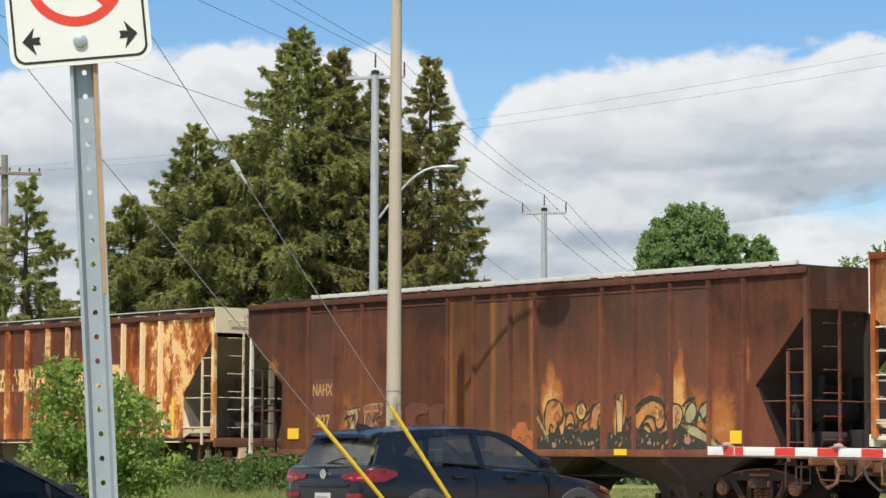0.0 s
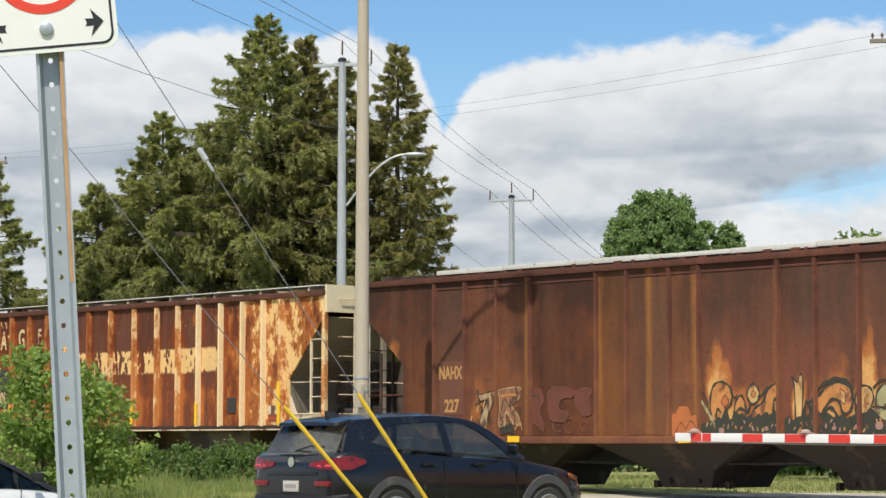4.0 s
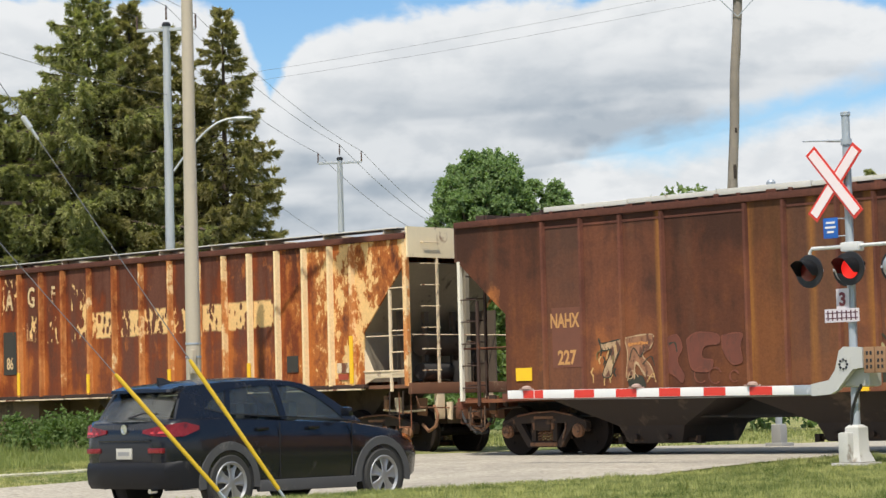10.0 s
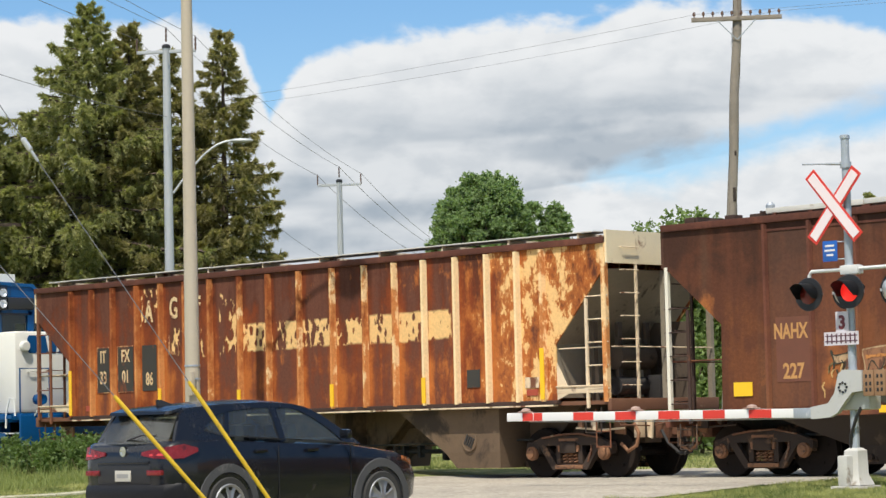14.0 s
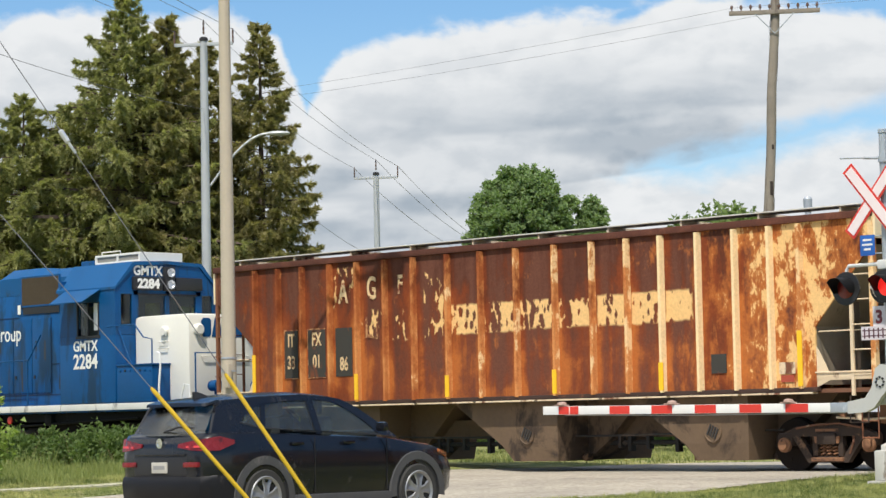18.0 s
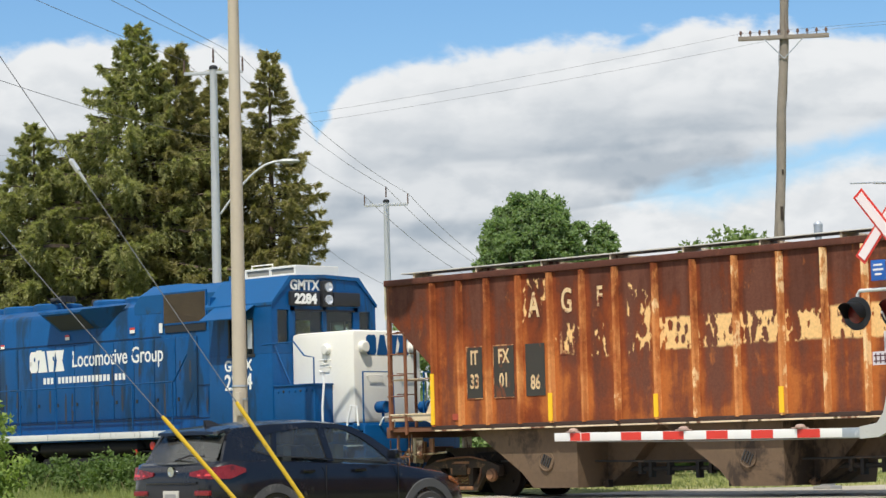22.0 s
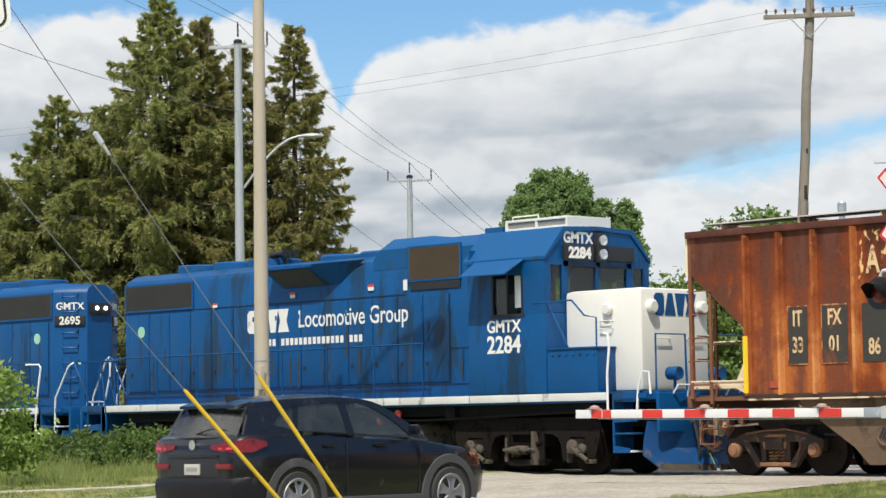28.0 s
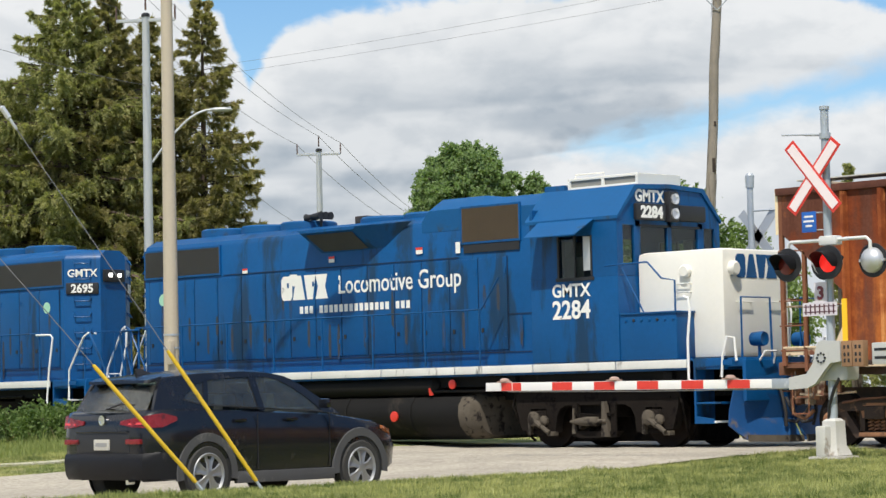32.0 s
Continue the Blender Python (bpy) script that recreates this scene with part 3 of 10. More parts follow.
NAHX_SIDE = worn_side("brown_rust_side", (0.070, 0.032, 0.021), (0.130, 0.050, 0.028), (0.44, 0.155, 0.046), None, 0, 0, None, 0.18, (0.125, 0.070, 0.044), NAHX_RUNS, NAHX_FLAMES)
NAHX_RIB = worn_side("brown_rust_rib", (0.105, 0.043, 0.031), (0.17, 0.066, 0.043), (0.28, 0.12, 0.05), None, 0, 0, None, 0.5)
TAN_SIDE = worn_side("tan_rust_side", (0.20, 0.08, 0.03), (0.38, 0.16, 0.06), (0.55, 0.26, 0.10), (0.70, 0.46, 0.22), -20, 0, None, 0.9)
CAGE_BROWN = paint("grimy_brown_steel", (0.11, 0.082, 0.058), 0.85, 0, 0.4, 1.5, 0.004, 30, (0.04, 0.03, 0.022), 0.5, 2.5, 2.0)
OLIVE = paint("grimy_olive_steel", (0.27, 0.232, 0.172), 0.8, 0, 0.35, 1.0, 0.004, 30, (0.085, 0.068, 0.052), 0.42, 2.0, 2.0)
BAY_TAN = paint("dusty_bay_steel", (0.150, 0.098, 0.058), 0.85, 0, 0.45, 0.7, 0.004, 30, (0.055, 0.036, 0.024), 0.52, 1.3, 1.6)
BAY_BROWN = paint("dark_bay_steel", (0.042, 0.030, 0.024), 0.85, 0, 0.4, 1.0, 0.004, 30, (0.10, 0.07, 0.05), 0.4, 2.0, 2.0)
ROOF_LIGHT = paint("pale_roof_walk", (0.62, 0.60, 0.55), 0.55, 0.1, 0.25, 1.0, 0, 40, (0.25, 0.17, 0.10), 0.36, 3.0)
DARK_BROWN = paint("dark_brown_steel", (0.05, 0.026, 0.018), 0.8, 0, 0.3, 1.5, 0, 40, (0.13, 0.05, 0.025), 0.4, 3.0)
RUSTY_CREAM = paint("rusty_cream_paint", (0.74, 0.59, 0.40), 0.6, 0, 0.25, 2.0, 0, 40, (0.17, 0.06, 0.028), 0.52, 3.5, 1.5)
END_CREAM = paint("yellowed_cream_paint", (0.80, 0.67, 0.44), 0.55, 0, 0.15, 2.0, 0, 40, (0.24, 0.10, 0.045), 0.46, 3.0, 2.0)
RUSTY_POST = paint("rust_brown_post", (0.20, 0.075, 0.035), 0.8, 0, 0.4, 3.0, 0, 40, (0.48, 0.30, 0.15), 0.40, 4.0, 2.0)
RUSTY_DECK = paint("rusty_deck_steel", (0.17, 0.075, 0.04), 0.8, 0, 0.35, 2.0, 0, 40, (0.50, 0.38, 0.24), 0.34, 2.5, 1.5)
PLATE_YELLOW = paint("yellow_reflector", (0.95, 0.56, 0.02), 0.35, 0, 0.06, 4.0)
OCHRE = paint("ochre_stencil", (0.52, 0.27, 0.09), 0.7, 0, 0.25, 6.0)
DULL_RED = paint("dull_red_sticker", (0.40, 0.07, 0.035), 0.6, 0, 0.3, 6.0)
FAINT_STENCIL = paint("worn_cream_stencil", (0.50, 0.26, 0.11), 0.7, 0, 0.3, 6.0, 0, 40, (0.19, 0.05, 0.02), 0.80, 9.0)
CREAM_STENCIL = paint("cream_stencil", (0.72, 0.52, 0.28), 0.7, 0, 0.2, 6.0, 0, 40, (0.25, 0.07, 0.03), 0.55, 9.0)


def shifted(bm, c):
    bmesh.ops.translate(bm, verts=bm.verts[:], vec=(-c, 0, 0))
    return bm


def wheelset(parent, x, r):
    """Two wheels on an axle, turning with the train."""
    bm = bmesh.new()
    for s in (-1, 1):
        y = 0.72 * s
        prof = [(-0.06, 0.14), (-0.03, r - 0.12), (-0.055, r - 0.06), (-0.055, r), (0.05, r + 0.004), (0.055, r + 0.028), (0.08, r + 0.026), (0.085, r - 0.06), (0.05, r - 0.1), (0.06, 0.16), (0.09, 0.13)]
        prof = [(a * -s, b) for a, b in prof]
        lathe(bm, prof, "y", (0, y, 0), 28)
        for k in range(5):
            a = 2 * math.pi * k / 5
            rod(bm, (0.6 * r * math.cos(a), y - 0.05 * -s, 0.6 * r * math.sin(a)), (0.6 * r * math.cos(a), y + 0.065 * s, 0.6 * r * math.sin(a)), 0.035, n=6)
    rod(bm, (0, -1.02, 0), (0, 1.02, 0), 0.08, n=10)
    ob = part("wheelset", bm, WHEEL_IRON, parent)
    ob.location = (x, 0, r)
    WHEELS.append((ob, x, r))
    return ob


def freight_truck(parent, x, c):
    """Two-axle cast truck: side frames, spring nests, bolster, bearing caps; wheelsets turn."""
    r = 0.457
    for s in (-1, 1):
        y = 1.0 * s
        bm = bmesh.new()
        top = [(-1.06, 0.62), (-0.62, 0.78), (0.62, 0.78), (1.06, 0.62), (1.06, 0.50), (0.66, 0.60), (-0.66, 0.60), (-1.06, 0.50)]
        slab(bm, [(x + a, b) for a, b in top], "y", y - 0.07, y + 0.07)
        low = [(-0.78, 0.62), (-0.62, 0.64), (-0.34, 0.26), (0.34, 0.26), (0.62, 0.64), (0.78, 0.62), (0.42, 0.15), (-0.42, 0.15)]
        slab(bm, [(x + a, b) for a, b in low], "y", y - 0.06, y + 0.06)
        for a in (-0.27, 0.27):
            box(bm, x + a - 0.05, x + a + 0.05, y - 0.06, y + 0.06, 0.22, 0.66)
        for a in (-0.89, 0.89):
            box(bm, x + a - 0.15, x + a + 0.15, y - 0.08, y + 0.08, 0.44, 0.66, 0.02)
        shifted(bm, c)
        f = part("side_frame", bm, TRUCK_RUST, parent)
        # spring seat, friction wedges and the raised foundry bar
        bm = bmesh.new()
        box(bm, x - 0.33, x + 0.33, y - 0.10, y + 0.10, 0.17, 0.24, 0.015)
        for a in (-0.20, 0.20):
            slab(bm, [(x + a - 0.05, 0.48), (x + a + 0.05, 0.48), (x + a * 1.2 + 0.03, 0.60), (x + a * 1.2 - 0.03, 0.60)], "y", y - 0.09, y + 0.09)
        box(bm, x - 0.24, x + 0.24, y + 0.07 * s - 0.012, y + 0.07 * s + 0.012, 0.68, 0.73, 0.005)
        part("spring_seat", shifted(bm, c), CAP_RUST, f)
        bm = bmesh.new()
        pipe(bm, [(x - 0.62, y + 0.12 * s, 0.74), (x - 0.2, y + 0.13 * s, 0.80), (x + 0.3, y + 0.13 * s, 0.82), (x + 0.75, y + 0.1 * s, 0.74)], 0.018, 5)
        pipe(bm, [(x + 0.52, y + 0.02 * s, 0.72), (x + 0.56, y + 0.08 * s, 0.5), (x + 0.46, y + 0.06 * s, 0.30)], 0.022, 5)
        part("brake_lever", shifted(bm, c), RUSTY_DECK, f)
        for a in (-0.13, 0.0, 0.13):
            bm = bmesh.new()
            pts = [(x + a + 0.05 * math.cos(t * 0.9), y + 0.05 * math.sin(t * 0.9), 0.25 + 0.24 * t / 28) for t in range(29)]
            pipe(bm, pts, 0.016, 5)
            part("spring", shifted(bm, c), CAP_RUST, f)
        for a in (-0.89, 0.89):
            bm = bmesh.new()
            lathe(bm, [(0, 0.13), (0.07 * s, 0.13), (0.09 * s, 0.10), (0.12 * s, 0.09), (0.125 * s, 0.04)], "y", (x + a, y + 0.06 * s, r), 14)
            part("bearing_cap", shifted(bm, c), CAP_RUST, f)
    bm = bmesh.new()
    box(bm, x - 0.2, x + 0.2, -1.12, 1.12, 0.46, 0.66, 0.03)
    box(bm, x - 0.3, x + 0.3, -0.3, 0.3, 0.6, 0.9, 0.03)
    part("bolster", shifted(bm, c), TRUCK_RUST, parent)
    for a in (-0.5, 0.5):
        bm = bmesh.new()
        box(bm, x + a - 0.05, x + a + 0.05, -0.85, 0.85, 0.38, 0.46)
        for s in (-1, 1):
            box(bm, x + a - 0.09, x + a + 0.09, s * 0.72 - 0.05, s * 0.72 + 0.05, 0.3, 0.6)
        part("brake_beam", shifted(bm, c), TRUCK_RUST, parent)
    for a in (-0.89, 0.89):
        wheelset(parent, x + a - c, r)


def coupler(parent, x, way, c):
    bm = bmesh.new()
    box(bm, min(x, x + way * 0.7), max(x, x + way * 0.7), -0.09, 0.09, 0.76, 0.94, 0.02)
    box(bm, min(x + way * 0.62, x + way * 0.86), max(x + way * 0.62, x + way * 0.86), -0.17, 0.15, 0.72, 0.98, 0.04)
    rod(bm, (x + way * 0.75, -0.05, 0.7), (x + way * 0.75, -0.05, 1.02), 0.04)
    part("coupler", shifted(bm, c), RUSTY_DECK, parent)
    bm = bmesh.new()
    pipe(bm, [(x + way * 0.2, -0.35, 0.85), (x + way * 0.35, -0.36, 0.62), (x + way * 0.6, -0.33, 0.42), (x + way * 0.85, -0.28, 0.45)], 0.03)
    part("air_hose", shifted(bm, c), STEEL_BLACK, parent)


def hopper_car(name, label, spec):
    """A covered hopper: sides with posts, roof with hatches and walk, slope sheets, discharge bays, end cages, trucks."""
    s0, s1 = spec["ends"]
    c = (s0 + s1) / 2
    zt, zs = spec["eave"], spec["sill"]
    car = thing(name, label, "freight car", (SHIFT[0][1] + c, TRACK_Y, RAIL_Z))
    MOVERS.append((car, c))
    side, rib_m, bay_m = spec["side_m"], spec["rib_m"], spec["bay_m"]

    def P(n, bm, m, lab="", parent=None, smooth=35.0):
        return part(n, shifted(bm, c), m, parent or car, lab, smooth)

    l0, l1 = spec["left"], spec["right"]
    outline = [*l0, *l1]
    sheets = []
    for y in (-1.56, 1.52):
        bm = bmesh.new()
        slab(bm, outline, "y", y, y + 0.04)
        sheets.append(P("side_sheet", bm, side, smooth=0))
    # eave rail and sill
    bm = bmesh.new()
    box(bm, s0 + 0.02, s1 - 0.02, -1.62, -1.52, zt - 0.10, zt + 0.02, 0.01)
    P("eave_rail", bm, spec.get("eave_m", rib_m))
    bm = bmesh.new()
    box(bm, l0[-1][0] - 0.05, l1[0][0] + 0.05, -1.63, -1.48, zs - 0.02, zs + spec.get("sill_h", 0.12), 0.01)
    P("side_sill", bm, spec["sill_m"])
    if "edge_m" in spec:
        for i in range(9):
            a, b = l0[-1][0] + (l1[0][0] - l0[-1][0]) * i / 9, l0[-1][0] + (l1[0][0] - l0[-1][0]) * (i + 1) / 9
            bm = bmesh.new()
            box(bm, a + 0.05, b - 0.03, -1.635, -1.50, zs - 0.052, zs - 0.022, 0.004)
            P("sill_flange", bm, spec["edge_m"])
    # posts
    for i, s in enumerate(spec["ribs"]):
        bm = bmesh.new()
        w, d = spec["rib_w"], spec["rib_d"]
        zb = zs + spec.get("sill_h", 0.12) - 0.02
        prof = [(s - w, -1.558), (s - w * 0.55, -1.558 - d), (s + w * 0.55, -1.558 - d), (s + w, -1.558)]
        slab(bm, prof, "z", zb, zt - 0.12)
        P("post", bm, spec["pale_m"] if "pale_m" in spec and s > -6.2 and s < -2.9 else rib_m, smooth=0)
    # shallow frames of the panels between posts
    for a, b in spec.get("panels", ()):
        bm = bmesh.new()
        box(bm, a + 0.055, b - 0.055, -1.564, -1.556, zs + 0.14, zt - 0.25)
        P("side_panel", bm, side, "", sheets[0], 0)
        bm = bmesh.new()
        box(bm, a + 0.055, b - 0.055, -1.578, -1.556, zt - 0.25, zt - 0.21)
        P("panel_lip", bm, rib_m, "", sheets[0], 0)
    # roof: cambered sheet in sections with seams, hatches and running board
    n = max(6, round((s1 - s0) / 1.2))
    for i in range(n):
        a, b = s0 + (s1 - s0) * i / n, s0 + (s1 - s0) * (i + 1) / n
        bm = bmesh.new()
        prof = [(-1.6, zt - 0.02), (-1.5, zt + 0.02), (-0.8, zt + 0.05), (0, zt + 0.07), (0.8, zt + 0.05), (1.5, zt + 0.02), (1.6, zt - 0.02), (0, zt + 0.0)]
        slab(bm, prof, "x", a + 0.01, b - 0.01)
        P("roof_sheet", bm, spec["roof_m"], smooth=0)
    for s in np.arange(s0 + 0.7, s1 - 0.3, spec["hatch_step"]):
        bm = bmesh.new()
        box(bm, s - 0.02, s + 0.02, -1.42, 1.42, zt + 0.0, zt + 0.13)
        P("walk_bracket", bm, spec.get("bracket_m", DARK_BROWN))
    for y0, y1 in ((-1.45, -0.95), (0.95, 1.45)):
        bm = bmesh.new()
        box(bm, s0 + spec["walk_in"], s1 - spec["walk_in"], y0, y1, zt + 0.13, zt + 0.155, 0.006)
        P("running_board", bm, spec["board_m"])
    if spec.get("pale_edge"):
        for i in range(7):
            a, b = s0 + 2.3 + (s1 - s0 - 2.6) * i / 7, s0 + 2.3 + (s1 - s0 - 2.6) * (i + 1) / 7
            bm = bmesh.new()
            box(bm, a + 0.01, b - 0.01, -1.56, -1.46, zt + 0.060 + 0.008 * (i % 2), zt + 0.150 + 0.008 * (i % 3), 0.008)
            P("roof_edge", bm, spec["walk_m"], "pale roof-edge plate")
        bm = bmesh.new()
        box(bm, s0 + 2.3, s1 - 0.3, -1.53, -1.38, zt - 0.01, zt + 0.075)
        P("roof_coaming", bm, spec["roof_m"])
        clip_rng = random.Random(31)
        for i in range(26):
            a = s0 + 2.4 + (s1 - s0 - 2.9) * (i + clip_rng.uniform(0.1, 0.7)) / 26
            w = clip_rng.uniform(0.05, 0.22)
            bm = bmesh.new()
            box(bm, a, a + w, -1.575, -1.53, zt + 0.01, zt + clip_rng.uniform(0.05, 0.09), 0.006)
            P("roof_clip", bm, spec["rib_m"])
        # low hatch hardware at the bare end of the roof
        for a, h in ((0.35, 0.14), (0.9, 0.08), (1.25, 0.12), (1.8, 0.10)):
            bm = bmesh.new()
            box(bm, s0 + a, s0 + a + 0.22, -1.35, -1.1, zt, zt + h, 0.02)
            P("hatch_latch", bm, spec["roof_m"])
    bm = bmesh.new()
    box(bm, s0 + 1.2, s1 - 1.2, -0.32, 0.32, zt + 0.05, zt + 0.12, 0.03)
    P("hatch_cover", bm, spec["roof_m"])
    # ends
    for which, e, way in (("left", s0, 1), ("right", s1, -1)):
        cut = l0 if which == "left" else l1
        top, knee = spec["slope_" + which]
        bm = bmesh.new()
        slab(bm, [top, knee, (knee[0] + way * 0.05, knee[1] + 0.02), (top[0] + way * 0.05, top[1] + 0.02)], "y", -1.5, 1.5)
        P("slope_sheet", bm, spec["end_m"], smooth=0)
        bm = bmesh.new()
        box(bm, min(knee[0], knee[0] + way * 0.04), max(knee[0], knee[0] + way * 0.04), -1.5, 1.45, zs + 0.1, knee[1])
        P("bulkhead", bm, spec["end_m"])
        bm = bmesh.new()
        box(bm, e - 0.03, e + 0.03, -1.56, 1.56, *spec.get("plate_" + which, (top[1] - 0.05, zt + 0.02)))
        P("end_plate", bm, spec["plate_m"], "pale painted end plate" if spec["plate_m"] in (CREAM, END_CREAM) else "")
        # deck and end sill
        bm = bmesh.new()
        box(bm, min(e, knee[0]), max(e, knee[0]), -1.5, 1.5, zs - 0.04, zs + 0.03)
        box(bm, e - 0.05, e + 0.05, -1.56, 1.56, zs - 0.16, zs + 0.06, 0.02)
        P("end_sill", bm, spec["deck_m"])
        if spec["end_m"] is OLIVE:
            # side beam and gusset beside the deck, grating end
            bm = bmesh.new()
            ka, kb = sorted((e + way * 0.06, knee[0]))
            box(bm, ka, kb, -1.55, -1.48, zs + 0.17, zs + 0.31, 0.012)
            box(bm, ka, kb, -1.57, -1.46, zs + 0.29, zs + 0.32, 0.006)
            P("deck_beam", bm, RUSTY_CREAM)
            bm = bmesh.new()
            slab(bm, [(knee[0], zs + 0.05), (knee[0] - way * 0.34, zs + 0.19), (knee[0] - way * 0.10, zs + 0.62), (knee[0], zs + 0.78)], "y", -1.545, -1.525)
            P("gusset", bm, RUSTY_CREAM)
        # corner posts
        pm = spec.get("post_" + which, spec["post_m"])
        for y in (-1.53, 0.15, 1.5):
            bm = bmesh.new()
            slim = 0.035 if "post_" + which in spec else 0.05
            box(bm, e + way * 0.07 - slim, e + way * 0.07 + slim, y - slim, y + slim, zs, spec.get("post_top_" + which, zt) if y < -1 else top[1])
            P("corner_post", bm, pm if y < -1 else spec["end_m"])
        lm = spec.get("ladder_" + which, spec["ladder_m"])
        # side ladder: one stile inward, rungs between
        bm = bmesh.new()
        sx = e + way * 0.52
        zl = zs + 1.9
        box(bm, sx - 0.03, sx + 0.03, -1.56, -1.52, zs - 0.1, zl)
        P("ladder_stile", bm, lm)
        for k in range(5):
            bm = bmesh.new()
            z = zs + 0.25 + 0.42 * k
            rod(bm, (e, -1.55, z), (sx, -1.55, z), 0.014, n=6)
            P("rung", bm, lm)
        # end ladder with hooked rungs
        for y in (-0.75,):
            bm = bmesh.new()
            box(bm, e - way * 0.02 - 0.025, e - way * 0.02 + 0.025, y - 0.02, y + 0.02, zs, top[1] + 0.1)
            P("ladder_stile", bm, lm)
            for k in range(7):
                z = zs + 0.3 + 0.42 * k
                bm = bmesh.new()
                pipe(bm, [(e - way * 0.02, y, z), (e - way * 0.09, y, z), (e - way * 0.09, y - 0.45, z), (e - way * 0.02, y - 0.45, z)], 0.012, 6)
                P("rung", bm, lm)
        # platform rail
        bm = bmesh.new()
        pipe(bm, [(e + way * 0.1, -1.5, zs + 1.0), (knee[0] - way * 0.05, -1.5, zs + 1.0)], 0.014, 6)
        pipe(bm, [(e, -1.45, zs + 1.0), (e, 1.45, zs + 1.0)], 0.014, 6)
        P("hand_rail", bm, spec["ladder_m"])
        # brake gear under the slope
        bm = bmesh.new()
        rod(bm, (e + way * 0.75, -0.5, zs + 0.3), (e + way * 0.75, 0.4, zs + 0.3), 0.17, n=14)
        box(bm, e + way * 0.5 - 0.15, e + way * 0.5 + 0.15, 0.3, 0.6, zs, zs + 0.5, 0.02)
        P("brake_cylinder", bm, STEEL_BLACK)
        bm = bmesh.new()
        lathe(bm, [(-0.55, 0.08), (-0.5, 0.24), (0.5, 0.24), (0.55, 0.08)], "y", (e + way * 0.95, 0.2, zs + 0.85), 16)
        for y in (-0.9, -0.2, 0.6, 1.2):
            box(bm, e + way * 0.9 - 0.04, e + way * 0.9 + 0.04, y - 0.06, y + 0.06, zs, zs + 1.5)
        box(bm, min(e, e + way * 1.2), max(e, e + way * 1.2), 0.9, 0.94, zs, zs + 1.5)
        P("brake_frame", bm, CAGE_BROWN if spec["end_m"] is OLIVE else STEEL_BLACK)
        bm = bmesh.new()
        pipe(bm, [(e + way * 0.25, -1.5, zs - 0.1), (e + way * 0.25, -1.52, zs - 0.55), (e + way * 0.62, -1.52, zs - 0.55), (e + way * 0.62, -1.5, zs - 0.1)], 0.016, 6)
        P("stirrup_step", bm, TRUCK_RUST)
        coupler(car, e, -way, c)
        # uncoupling lever, hose bracket and draft-gear casting
        bm = bmesh.new()
        pipe(bm, [(e - way * 0.06, -1.45, zs - 0.2), (e - way * 0.10, -1.40, zs - 0.42), (e - way * 0.12, -0.5, zs - 0.45), (e - way * 0.30, -0.1, 1.02)], 0.016, 6)
        P("uncoupling_lever", bm, RUSTY_DECK)
        bm = bmesh.new()
        box(bm, min(e, e - way * 0.22), max(e, e - way * 0.22), -0.30, 0.30, 0.70, 1.04, 0.03)
        P("draft_gear", bm, RUSTY_DECK)
        for y in (-0.85, 0.55):
            bm = bmesh.new()
            box(bm, e - 0.04, e + 0.04, y, y + 0.22, 0.72, zs - 0.1, 0.01)
            P("hose_bracket", bm, RUSTY_CREAM if spec["end_m"] is OLIVE else RUSTY_DECK)
        # brackets, rigging plates and hangers below the deck
        rig = random.Random(int(abs(e) * 100))
        old = spec["end_m"] is OLIVE
        for k, (d, w, z0, z1) in enumerate(((0.62, 0.17, 0.86, 1.16), (0.30, 0.26, 0.78, 1.14), (-0.12, 0.14, 0.70, 1.05), (0.95, 0.12, 0.92, 1.2))):
            bm = bmesh.new()
            a = e + way * d
            y = -1.30 + 0.35 * (k % 3)
            slab(bm, [(a - w / 2, z1), (a + w / 2, z1), (a + w / 2 * rig.uniform(0.4, 1.0), z0), (a - w / 2 * rig.uniform(0.5, 1.0), z0 + 0.03)], "y", y, y + 0.05)
            P("rigging_plate", bm, (RUSTY_CREAM if k % 2 == 0 else CAP_RUST) if old else (CAP_RUST if k == 1 else TRUCK_RUST))
        bm = bmesh.new()
        pipe(bm, [(e - way * 0.05, -0.95, 0.98), (e - way * 0.20, -1.0, 0.80), (e - way * 0.16, -1.02, 0.58), (e + way * 0.06, -1.0, 0.48), (e + way * 0.24, -0.98, 0.62)], 0.035, 7)
        P("brake_hanger", bm, CAP_RUST)
        bm = bmesh.new()
        pipe(bm, [(e + way * 1.2, -1.12, 0.92), (e + way * 0.5, -1.16, 0.88), (e + way * 0.05, -1.10, 0.90)], 0.022, 6)
        P("brake_rod", bm, RUSTY_CREAM if old else TRUCK_RUST)
        bm = bmesh.new()
        rod(bm, (e + way * 0.45, -1.42, zs - 0.12), (e + way * 0.45, -1.42, 0.55), 0.014, n=5)
        rod(bm, (e + way * 0.12, -1.42, zs - 0.12), (e + way * 0.12, -1.42, 0.55), 0.014, n=5)
        for z in (0.57, 0.85):
            rod(bm, (e + way * 0.45, -1.42, z), (e + way * 0.12, -1.42, z), 0.014, n=5)
        P("sill_step", bm, RUSTY_POST if old else TRUCK_RUST)
